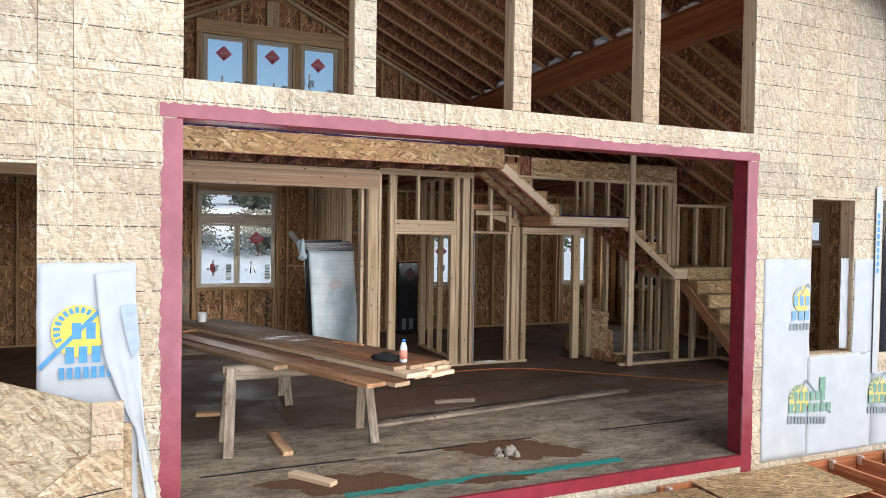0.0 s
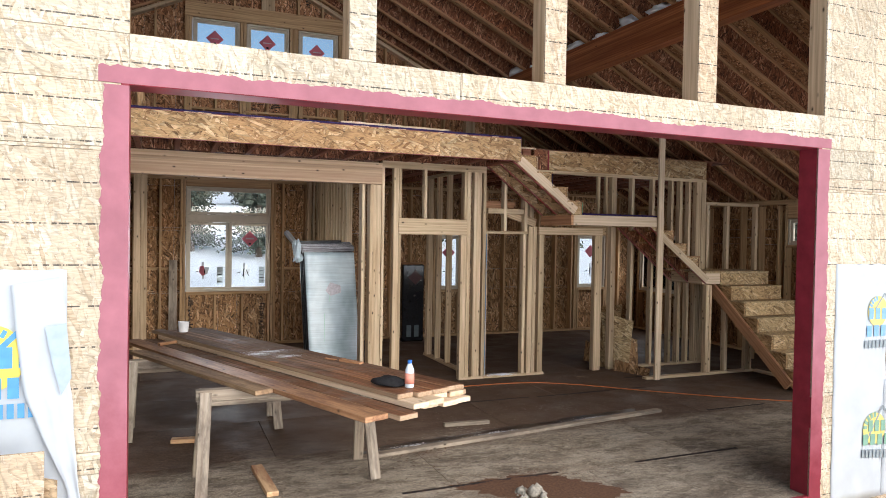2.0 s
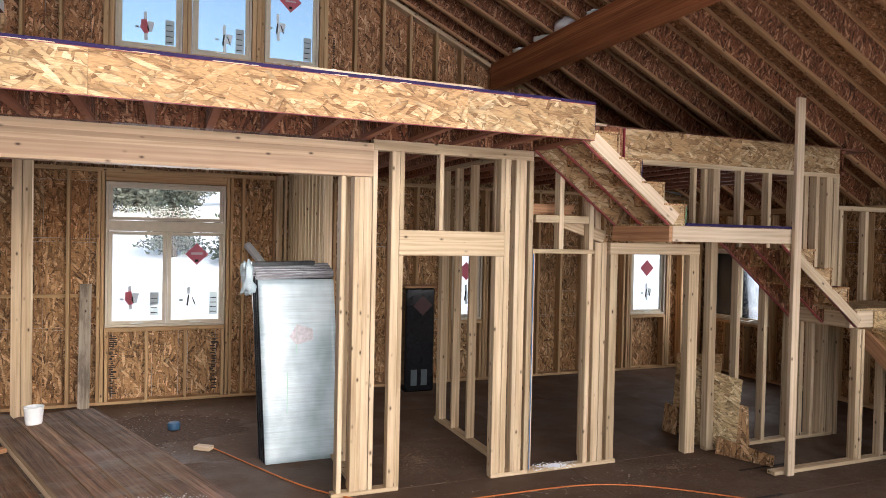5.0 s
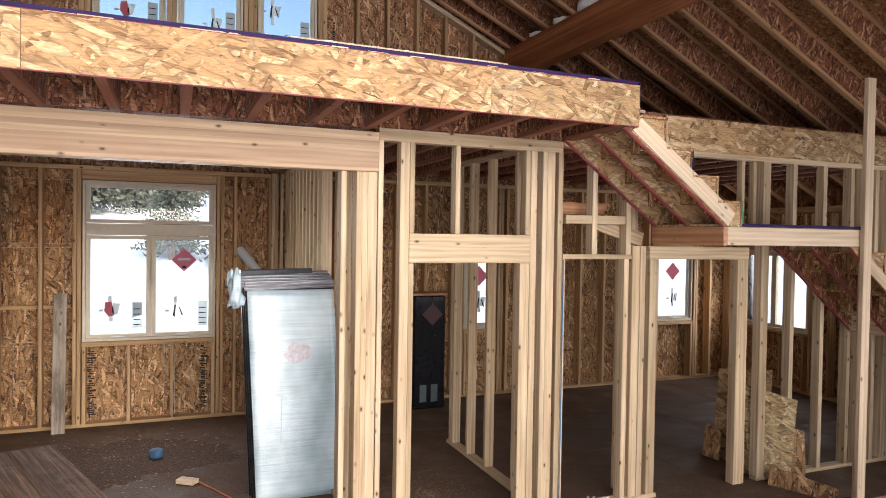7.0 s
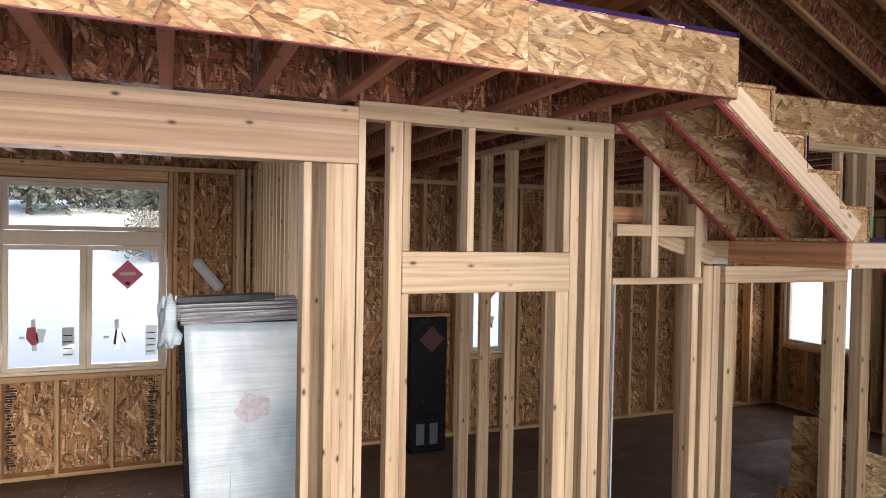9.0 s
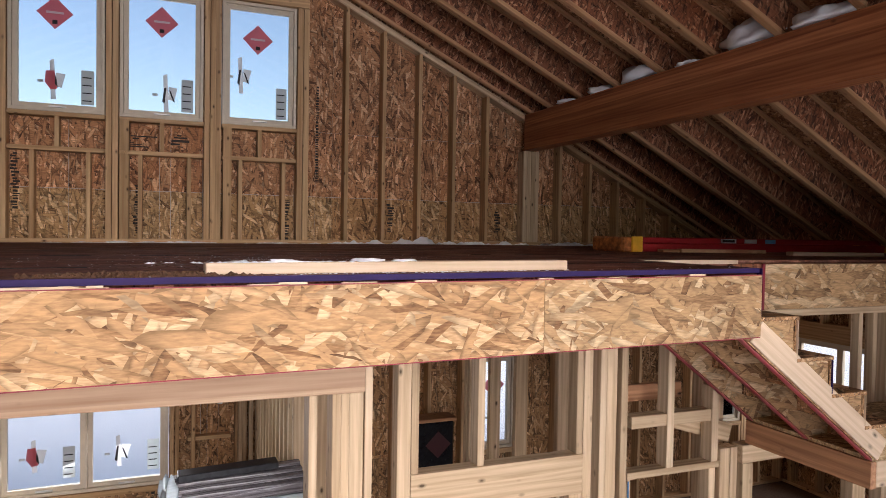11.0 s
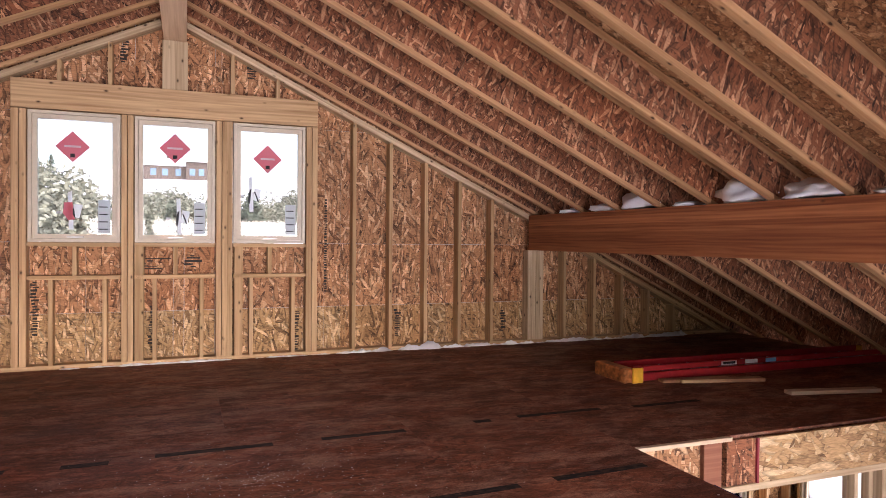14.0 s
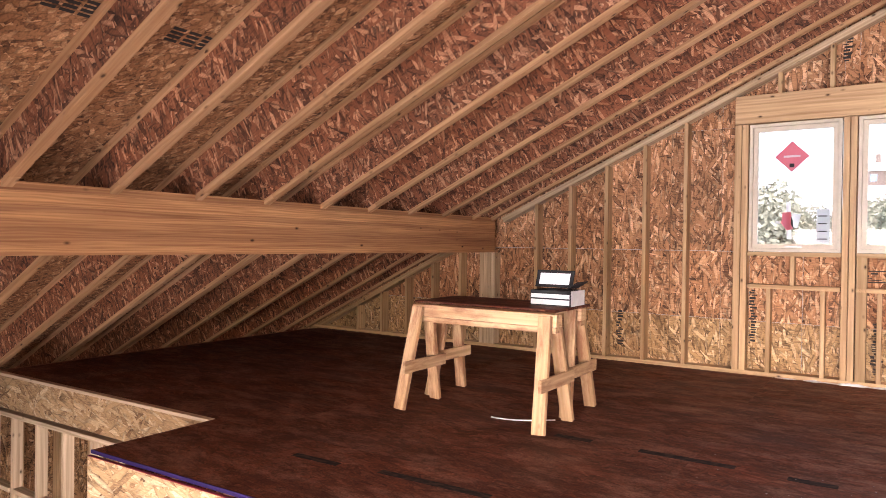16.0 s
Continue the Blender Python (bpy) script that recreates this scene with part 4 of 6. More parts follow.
def tag_cluster(win, x, z, y, mat, tall=0.36):
    """Tape, a paper tag and a coloured strap left on a new window."""
    h = tall / 2
    tape = flat("tape", [(x - 0.012, z - h), (x + 0.028, z - h), (x + 0.014, z + h), (x - 0.022, z + h * 0.9)], y, STICKER_WHITE, win, "white tape strip on the glass")
    flat("tag", [(x + 0.02, z - 0.06), (x + 0.075, z - 0.075), (x + 0.105, z + 0.05), (x + 0.03, z + 0.06)], y - 0.003, STICKER_WHITE, tape)
    flat("tag", rect(x - 0.115, z - 0.035, x - 0.07, z - 0.012), y - 0.003, STICKER_GREY, tape)
    if mat is not BLACK:
        flat("tag", [(x - 0.06, z - 0.03), (x - 0.015, z - 0.095), (x + 0.04, z - 0.085), (x + 0.03, z - 0.02), (x + 0.018, z + 0.075), (x - 0.05, z + 0.07)], y - 0.005, mat, tape, "folded red strap tag on the glass")
        flat("strap", [(x + 0.02, z - 0.04), (x + 0.045, z - 0.08), (x + 0.035, z + 0.0), (x + 0.024, z + 0.03)], y - 0.007, BLACK, tape)
    else:
        flat("strap", [(x - 0.03, z - 0.085), (x - 0.008, z - 0.10), (x + 0.006, z + 0.05), (x - 0.012, z + 0.045)], y - 0.005, BLACK, tape)
        flat("strap", [(x + 0.03, z + 0.03), (x + 0.045, z + 0.02), (x + 0.085, z - 0.085), (x + 0.065, z - 0.075)], y - 0.006, BLACK, tape)


def window_unit(name, x0, z0, x1, z1, y, panes, label, sill=True):
    """A window with a frame, and for each (x0, z0, x1, z1) a sash with its pane."""
    w = thing(name, ((x0 + x1) / 2, y, z0), label, "window", "", "structure")
    ring("window_frame", x0 + 0.004, z0 + 0.004, x1 - 0.004, z1 - 0.004, 0.03, y, y + 0.12, WINDOW_TAN, w)
    for px0, pz0, px1, pz1 in panes:
        sash = ring("sash", px0, pz0, px1, pz1, 0.042, y + 0.03, y + 0.08, WINDOW_TAN, w)
        g = prism("pane", rect(px0 + 0.04, pz0 + 0.04, px1 - 0.04, pz1 - 0.04), y + 0.052, y + 0.056, GLASS, sash)
        g.visible_shadow = False
        if px1 - px0 < 1.0:
            block("crank_handle", ((px0 + px1) / 2 - 0.07, y + 0.006, pz0 + 0.008), ((px0 + px1) / 2 + 0.07, y + 0.03, pz0 + 0.022), METAL, sash)
    return w


GY = GABLE + 0.02
for i, ((x0, z0, x1, z1), dx, dz, tx, tz, mat) in enumerate(zip(UPPER, (1.06, 1.945, 2.825), (5.31, 5.34, 5.28), (1.04, 1.98, 2.66), (4.72, 4.68, 4.92), (STICKER_RED, BLACK, BLACK))):
    w = window_unit("window_%d" % (i + 1), x0, z0, x1, z1, GY, [(x0 + 0.035, z0 + 0.035, x1 - 0.035, z1 - 0.035)], "tan-framed casement window with red diamond sticker on glass")
    r = 0.145
    mark = flat("sticker", [(dx, dz - r), (dx + r, dz), (dx, dz + r), (dx - r, dz)], GY + 0.05, STICKER_RED, w, "red diamond sticker")
    flat("print_bar", rect(dx - 0.07, dz - 0.008, dx + 0.07, dz + 0.012), GY + 0.0475, STICKER_WHITE, mark)
    flat("print_bar", rect(dx - 0.02, dz - 0.10, dx + 0.02, dz - 0.065), GY + 0.0475, BLACK, mark)
    tag_cluster(w, tx, tz, GY + 0.05, mat)
    note = flat("label", rect(x1 - 0.20, z0 + 0.09, x1 - 0.095, z0 + 0.40), GY + 0.05, PAPER, w, "grey paper rating label")
    for k in range(4):
        flat("print_bar", rect(x1 - 0.19, z0 + 0.12 + 0.07 * k, x1 - 0.115, z0 + 0.13 + 0.07 * k), GY + 0.0475, BLACK, note)
x0, z0, x1, z1 = LOWER[0]
w = window_unit("window_4", x0, z0, x1, z1, GY, [(x0 + 0.035, 2.285, x1 - 0.035, z1 - 0.035), (x0 + 0.035, z0 + 0.035, 1.315, 2.145), (1.335, z0 + 0.035, x1 - 0.035, 2.145)], "large tan double casement window with transom above")
block("mullion", (x0 + 0.034, GY + 0.002, 2.15), (x1 - 0.034, GY + 0.11, 2.28), WINDOW_TAN, w)
block("mullion", (1.317, GY + 0.004, z0 + 0.036), (1.333, GY + 0.11, 2.148), WINDOW_TAN, w)
r = 0.14
mark = flat("sticker", [(1.68, 1.87 - r), (1.68 + r, 1.87), (1.68, 1.87 + r), (1.68 - r, 1.87)], GY + 0.05, STICKER_RED, w, "red diamond sticker")
flat("print_bar", rect(1.61, 1.862, 1.75, 1.892), GY + 0.0475, STICKER_WHITE, mark)
flat("print_bar", rect(1.66, 1.77, 1.70, 1.80), GY + 0.0475, BLACK, mark)
tag_cluster(w, 0.90, 1.32, GY + 0.05, STICKER_RED, 0.30)
tag_cluster(w, 1.59, 1.30, GY + 0.05, BLACK, 0.30)
for bx in (1.13, 1.84):
    note = flat("label", rect(bx, 1.09, bx + 0.10, 1.38), GY + 0.05, PAPER, w, "grey paper rating label")
    for k in range(4):
        flat("print_bar", rect(bx + 0.01, 1.12 + 0.06 * k, bx + 0.085, 1.13 + 0.06 * k), GY + 0.0475, BLACK, note)
for i, h in enumerate(LOWER[1:]):
    w = window_unit("window_%d" % (5 + i), *h, GY, [(h[0] + 0.035, h[1] + 0.035, h[2] - 0.035, h[3] - 0.035)], "narrow tan-framed window in the rear wall")
    r, cx = 0.14, (h[0] + h[2]) / 2
    flat("sticker", [(cx, h[3] - 0.35 - r), (cx + r, h[3] - 0.35), (cx, h[3] - 0.35 + r), (cx - r, h[3] - 0.35)], GY + 0.05, STICKER_RED, w, "red diamond sticker")
    tag_cluster(w, cx, h[1] + 0.38, GY + 0.05, BLACK, 0.3)


def turned_window(name, m, holes, label):
    for i, (x0, z0, x1, z1) in enumerate(holes):
        n = max(1, round((x1 - x0) / 0.75))
        s = (x1 - x0 - 0.07) / n
        w = window_unit("%s_%d" % (name, i + 1), x0, z0, x1, z1, 0.02, [(x0 + 0.035 + s * k, z0 + 0.035, x0 + 0.035 + s * (k + 1), z1 - 0.035) for k in range(n)], label)
        w.matrix_basis = m @ WORLD[w]


turned_window("window_east", pose(EAST, GABLE, 0, 0, 0, -90), [(0.12, 0.86, 1.42, 2.05), (3.95, 1.93, 5.35, 2.38), (6.0, 0.9, 7.4, 2.2)], "tan-framed window in the side wall")
h = FAR_R
w = window_unit("window_front", h[0], h[1], h[2], h[3], FRONT - 0.02, [(h[0] + 0.03, h[1] + 0.03, h[2] - 0.03, h[3] - 0.03)], "white-framed front window taped with blue printed flashing")
tape = flat("flashing", rect(h[0] - 0.07, h[1] - 0.12, h[0] + 0.01, h[3] + 0.06), FRONT - 0.022, WHITE_WRAP, w, "white flashing tape")
for k in range(9):
    flat("print_bar", rect(h[0] - 0.05, h[1] + 0.9 + 0.07 * k, h[0] - 0.015, h[1] + 0.95 + 0.07 * k), FRONT - 0.024, BLUE_PRINT, tape)

# ---------------------------------------------------------------- stairs


def stringer(name, steps, foot, thick, m, mat, parent, label=""):
    """A cut stringer: steps are the (run, height) corners from the top, foot the two lower corners."""
    ob = prism(name, steps + foot, 0.0, thick, mat, parent, label)
    ob.matrix_basis = m @ ob.matrix_basis
    WORLD[ob] = ob.matrix_basis.copy()
    return ob


stair = thing("staircase", (6.5, 8.5, 0), "unfinished timber staircase with strand-board risers and two landings", "staircase")
xs1 = [4.51, 4.75, 4.985, 5.22, 5.46]
zs1 = [3.05, 2.85, 2.665, 2.49, 2.325]
for y in (8.105, 8.47, 8.85):
    steps = [(4.51, 2.965), (4.51, 3.03)]
    for i in range(4):
        steps += [(xs1[i + 1] - 0.012, zs1[i] - 0.02), (xs1[i + 1] - 0.012, zs1[i + 1] - 0.02)]
    stringer("stringer", steps, [(5.31, 2.31), (4.42, 2.965)], 0.032, pose(0, y, 0), OSB_RIM, stair)
    bar("edge_paint", (4.415, y + 0.016, 2.958), (5.305, y + 0.016, 2.303), 0.034, 0.006, STICKER_RED, stair, (0.6, 0, 0.8))
bar("cleat", (4.50, 8.098, 2.985), (5.36, 8.098, 2.352), 0.012, 0.115, PALE_CUT, stair, (0.6, 0, 0.8))
for i in range(4):
    block("tread", (xs1[i] + 0.001, 8.09, zs1[i] - 0.02), (xs1[i + 1] + 0.01, 8.885, zs1[i]), OSB_WALL, stair)
    block("riser", (xs1[i + 1] - 0.011, 8.095, zs1[i + 1] + 0.001), (xs1[i + 1] - 0.001, 8.88, zs1[i] - 0.021), OSB_WALL, stair)
    block("edge_paint", (xs1[i + 1], 8.089, zs1[i + 1] + 0.002), (xs1[i + 1] + 0.004, 8.10, zs1[i] - 0.021), (PALE_CUT, PURPLE, PALE_CUT, GREEN_PRINT)[i], stair)
# upper landing
block("landing_deck", (5.30, 8.10, 2.30), (6.80, 8.895, 2.322), OSB_SCRAP, stair)
block("edge_paint", (5.46, 8.095, 2.303), (6.76, 8.0995, 2.326), PURPLE, stair)
block("landing_joist", (5.332, 8.10, 2.165), (6.80, 8.14, 2.298), PALE_CUT, stair)
block("landing_beam", (5.29, 8.10, 2.160), (5.33, 8.895, 2.298), LVL, stair)
block("landing_joist", (5.332, 8.855, 2.165), (6.80, 8.893, 2.298), STUD, stair)
for x in (5.7, 6.1, 6.5):
    block("landing_joist", (x, 8.142, 2.165), (x + 0.038, 8.853, 2.298), STUD, stair)
block("post", (6.707, 8.055, 0.0), (6.797, 8.093, 3.52), PALE_CUT, stair)
block("post", (6.805, 8.10, 0.038), (6.845, 8.18, 2.298), STUD, stair)
# second flight
xs2 = [6.81, 7.02, 7.26, 7.50]
zs2 = [2.12, 1.94, 1.755, 1.55]
for y in (8.105, 8.47, 8.85):
    steps = [(6.62, 2.16), (6.81, 2.16), (6.81, 2.10)]
    for i in range(3):
        steps += [(xs2[i + 1] - 0.012, zs2[i] - 0.02), (xs2[i + 1] - 0.012, zs2[i + 1] - 0.02)]
    stringer("stringer", steps, [(7.64, 1.53), (7.64, 1.36)], 0.032, pose(0, y, 0), OSB_RIM if y < 8.2 else OSB_ROOF, stair)
    bar("edge_paint", (6.62, y + 0.016, 2.155), (7.64, y + 0.016, 1.355), 0.034, 0.006, STICKER_RED, stair, (0.6, 0, 0.8))
bar("cleat", (6.80, 8.098, 2.04), (7.66, 8.098, 1.40), 0.012, 0.10, PALE_CUT, stair, (0.6, 0, 0.8))
for i in range(3):
    block("tread", (xs2[i] + 0.001, 8.09, zs2[i] - 0.02), (xs2[i + 1] + 0.01, 8.885, zs2[i]), OSB_WALL, stair)
    block("riser", (xs2[i + 1] - 0.011, 8.095, zs2[i + 1] + 0.001), (xs2[i + 1] - 0.001, 8.88, zs2[i] - 0.021), OSB_WALL, stair)
# lower landing
block("landing_deck", (7.55, 8.20, 1.505), (9.0, 8.895, 1.527), OSB_SCRAP, stair)
block("landing_joist", (7.66, 8.20, 1.335), (8.98, 8.24, 1.503), PALE_CUT, stair)
block("landing_joist", (7.66, 8.855, 1.335), (8.98, 8.893, 1.503), STUD, stair)
for x in (7.66, 8.1, 8.5, 8.94):
    block("landing_joist", (x, 8.242, 1.335), (x + 0.038, 8.853, 1.503), STUD, stair)
# third flight, down towards the front
ys3 = [8.198 - 0.243 * i for i in range(8)]
zs3 = [1.527 - 0.205 * (i + 1) for i in range(7)]
for x in (7.98, 8.94):
    steps = [(0.0, zs3[0] - 0.02)]
    for i in range(6):
        steps += [(ys3[0] - ys3[i + 1] - 0.012, zs3[i] - 0.02), (ys3[0] - ys3[i + 1] - 0.012, zs3[i + 1] - 0.02)]
    steps[-1] = (steps[-1][0], 0.08)
    stringer("stringer", steps, [(1.50, 0.08), (1.42, 0.0), (1.36, 0.0), (0.0, 1.12)], 0.035, pose(x + 0.0175, ys3[0], 0, 0, 0, -90), OSB_SCRAP, stair)
    bar("stringer_rail", (x - 0.006, 8.40, 1.345), (x - 0.006, 6.92, 0.075), 0.045, 0.15, LVL, stair, (0, 0.65, 0.76), "red-brown laminated stringer rail")
for i in range(6):
    y1, y0 = ys3[i], ys3[i + 1]
    block("tread", (7.96, y0 - 0.012, zs3[i] - 0.02), (8.99, y1 - 0.001, zs3[i]), OSB_SCRAP, stair)
    block("riser", (8.02, y0, zs3[i + 1] + 0.001 if i < 5 else 0.0), (8.97, y0 + 0.012, zs3[i] - 0.021), OSB_SCRAP, stair)
block("riser", (8.0, 8.185, zs3[0] + 0.001), (8.97, 8.197, 1.50), OSB_SCRAP, stair)

# low stud wall that carries the landings, and the guard frame beside the lower one
low = thing("wall_landing", (7.5, 8.15, 0), "short pale stud wall under the stair landing", "wall", "", "structure")
block("plate", (6.60, 8.105, 0.0), (8.62, 8.195, 0.037), STUD, low)
block("plate", (8.60, 7.30, 0.0), (8.69, 8.104, 0.037), STUD, low)
for x0, x1 in ((7.66, 7.72), (7.73, 7.77), (8.04, 8.09), (8.46, 8.51), (8.53, 8.58)):
    block("stud", (x0, 8.11, 0.038), (x1, 8.19, 1.333), STUD, low)
guard = thing("guard_frame", (8.9, 8.95, 1.5), "rough stud guard frame beside the stair landing", "railing")
block("rail", (8.38, 8.905, 2.56), (9.52, 8.985, 2.61), STUD, guard)
for x0 in (8.40, 8.82, 9.45):
    block("post", (x0, 8.907, 0.0), (x0 + 0.06, 8.983, 2.558), STUD, guard)

# ---------------------------------------------------------------- sawhorses and lumber


def sawhorse(x0, x1, y, top, spread, wood, label, base=0.0, brace=True):
    s = thing("sawhorse", ((x0 + x1) / 2, y, base), label, "sawhorse", "sawhorses")
    bar("crossbeam", (x0, y, base + top - 0.043), (x1, y, base + top - 0.043), 0.088, 0.086, wood, s)
    bar("crossbeam", (x0 + 0.01, y, base + top - 0.108), (x1 - 0.01, y, base + top - 0.108), 0.07, 0.038, wood, s)
    for x, lean in ((x0 + 0.07, -0.04), (x1 - 0.07, 0.04)):
        for k in (-1, 1):
            foot = Vector((x + lean, y + k * spread, base + 0.006))
            head = Vector((x, y + k * 0.064, base + top - 0.012))
            bar("leg", foot, head, 0.038, 0.088, wood, s, (1, 0, 0))
        if brace:
            z = base + top * 0.42
            d = spread * 0.62 + 0.12
            bar("brace", (x + lean * 0.5 + 0.04, y - d, z), (x + lean * 0.5 + 0.04, y + d, z), 0.025, 0.085, wood, s)
    return s


sawhorse(0.52, 1.92, 5.95, 0.772, 0.27, OLD_WOOD, "weathered grey sawhorse carrying stacked planks", 0.0, False)
sawhorse(-0.05, 1.40, 7.62, 0.733, 0.27, OLD_WOOD, "weathered grey sawhorse carrying stacked planks", 0.0, False)
HORSE_Z = LOFT + sag(-0.5)
sawhorse(-1.12, 0.05, 9.87, 0.757, 0.23, HORSE_WOOD, "new orange-brown timber sawhorse standing on the loft", HORSE_Z)
sawhorse(-1.20, 0.015, 10.37, 0.757, 0.23, HORSE_WOOD, "new orange-brown timber sawhorse standing on the loft", HORSE_Z)
tray = thing("dark_panel", (-0.5, 10.2, HORSE_Z + 0.757), "dark stained plywood panel across two sawhorses", "panel")
block("sheet", (-1.17, 9.92, HORSE_Z + 0.759), (0.0, 10.53, HORSE_Z + 0.777), OSB_LOFT, tray)

D = Vector((1.61, -4.43, 0)).normalized()
P = Vector((-D.y, D.x, 0))
HEAD = Vector((1.88, 4.80, 0))
FALL = 0.0232
rng = random.Random(5)


def plank_z(x, y, z=0.917):
    """Height on the stack, which falls a little towards its far end."""
    return z - FALL * (Vector((x, y, 0)) - HEAD).dot(-D)


def plank(near, length, z, wide, wood, label, turn=0.0):
    n = Vector((near[0], near[1], 0))
    f = n - D * length + P * turn
    t = thing("plank", (n.x, n.y, z), label, "plank", "stacked planks")
    bar("board", (f.x, f.y, plank_z(f.x, f.y, z + 0.019)), (n.x, n.y, plank_z(n.x, n.y, z + 0.019)), wide, 0.036, wood, t, (0, 0, 1), "", 0.004)
    return t


for layer in range(3):
    z = 0.802 + 0.0385 * layer
    for i in range(4 if layer == 2 else 5):
        off = -0.06 + 0.142 * i
        if layer == 0 and i == 0:
            continue
        near = HEAD + P * (off if layer else off + 0.02) + D * rng.uniform(-0.03, 0.06) * (1 if layer == 2 else 3)
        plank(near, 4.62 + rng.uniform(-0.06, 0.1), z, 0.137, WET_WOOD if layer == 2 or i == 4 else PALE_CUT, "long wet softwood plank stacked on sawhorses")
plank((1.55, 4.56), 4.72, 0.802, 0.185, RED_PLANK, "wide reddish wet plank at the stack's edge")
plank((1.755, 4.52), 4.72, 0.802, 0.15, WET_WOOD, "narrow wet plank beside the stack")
plank((0.99, 5.62), 2.65, 0.802, 0.15, TAN_PLANK, "single short pale plank lying across both sawhorses", -0.06)

# ---------------------------------------------------------------- small things on the lumber


def lathe(name, profile, at, mat, parent, label="", sides=24):
    bm = bmesh.new()
    rings = []
    for r, z in profile:
        rings.append([bm.verts.new((r * math.cos(2 * math.pi * k / sides), r * math.sin(2 * math.pi * k / sides), z)) for k in range(sides)])
    for a, b in zip(rings, rings[1:]):
        for k in range(sides):
            m = (k + 1) % sides
            bm.faces.new((a[k], a[m], b[m], b[k]))
    bm.faces.new(rings[0][::-1])
    bm.faces.new(rings[-1])
    return place(name, finish(bm, name, mat, smooth=True), pose(*at), parent, label)


TOPZ = 0.917
bottle = thing("water_bottle", (1.90, 4.93, TOPZ), "small plastic bottle with pink label and blue cap", "bottle")
CLEAR = plain("clear_plastic", (0.62, 0.68, 0.72), 0.2)
PINK = plain("pink_label", (0.72, 0.28, 0.20), 0.5)
lathe("body", [(0.028, 0), (0.033, 0.008), (0.032, 0.05), (0.033, 0.10), (0.031, 0.13), (0.018, 0.16), (0.014, 0.175)], (1.90, 4.93, TOPZ), CLEAR, bottle)
lathe("label", [(0.0342, 0.03), (0.0342, 0.105)], (1.90, 4.93, TOPZ), PINK, bottle, "pink and white printed label")
lathe("cap", [(0.016, 0.172), (0.0165, 0.192), (0.014, 0.195)], (1.90, 4.93, TOPZ), BLUE_PLASTIC, bottle, "blue screw cap")
cup = thing("cup", (0.50, 8.84, plank_z(0.5, 8.84)), "white foam cup standing on the planks", "cup")
lathe("body", [(0.05, 0), (0.053, 0.01), (0.062, 0.115), (0.064, 0.12), (0.061, 0.12), (0.058, 0.114), (0.05, 0.012)], (0.50, 8.84, plank_z(0.5, 8.84)), WHITE_PLASTIC, cup)


def blob(name, at, size, mat, parent, seed, label="", bumps=0.35, sub=3):
    bm = bmesh.new()
    bmesh.ops.create_icosphere(bm, subdivisions=sub, radius=1.0)
    for v in bm.verts:
        k = 1 + bumps * noise.noise(v.co * 1.7 + Vector((seed * 3.1, seed, 0)))
        v.co = Vector((v.co.x * size[0] * k, v.co.y * size[1] * k, max(v.co.z, -0.35) * size[2] * k))
    low = min(v.co.z for v in bm.verts)
    for v in bm.verts:
        v.co.z -= low
    return place(name, finish(bm, name, mat, smooth=True), pose(*at), parent, label)


def scatter(name, cx, cy, rx, ry, count, size, mat, label, seed, z=0.0, flatness=0.35, fall=0.0, loft_side=False):
    rnd = random.Random(seed)
    verts, faces = [], []
    for _ in range(count):
        a, r = rnd.uniform(0, 6.283), abs(rnd.gauss(0, 0.5))
        if r > 1.15:
            continue
        x, y = cx + rx * r * math.cos(a), cy + ry * r * math.sin(a)
        s = size * rnd.uniform(0.4, 1.3)
        t = rnd.uniform(0, 6.283)
        n = len(verts)
        lift = z - fall * (y - cy)
        if loft_side:
            lift, y = z + sag(x), y + skew(x, y)
        for k in range(4):
            u = t + k * 1.571
            verts.append((x + s * math.cos(u), y + s * math.sin(u) * rnd.uniform(0.4, 1), lift + 0.0005))
        verts.append((x, y, lift + s * flatness))
        faces += [(n + k, n + (k + 1) % 4, n + 4) for k in range(4)]
    me = bpy.data.meshes.new(name)
    me.from_pydata(verts, [], faces)
    me.materials.append(mat)
    ob = place(name, me, Matrix.Identity(4))
    return tagged(ob, label, "debris", "", "stuff")


CLOTH = plain("black_cloth", (0.015, 0.014, 0.015), 0.95, 0, 0.3, 40)
rag = thing("rag", (1.80, 5.02, TOPZ), "crumpled black cloth lying on the planks", "rag")
r = blob("cloth", (1.79, 5.04, TOPZ), (0.13, 0.055, 0.05), CLOTH, rag, 2)
r.matrix_basis = pose(1.79, 5.04, TOPZ, 0, 0, -35)
for (x, y), (dx, dy), wide, high, lab in (((1.72, 6.20), (0.13, -0.20), 0.06, 0.022, "dark wood sliver lying on the planks"), ((1.62, 6.36), (0.07, -0.09), 0.03, 0.012, "dark wood sliver lying on the planks"), ((1.14, 6.38), (0.06, -0.05), 0.02, 0.008, "dark wood sliver lying on the planks"), ((0.24, 8.30), (0.17, 0.13), 0.05, 0.03, "short batten lying across the wet planks")):
    z = plank_z(x, y) if x > 0.5 else plank_z(x, y, 0.842)
    sc = thing("wood_scrap", (x, y, z), lab, "offcut", "offcuts")
    bar("sliver", (x, y, z + high / 2 + 0.001), (x + dx, y + dy, z + high / 2 + 0.001 - FALL * -dy), wide, high, LVL, sc)
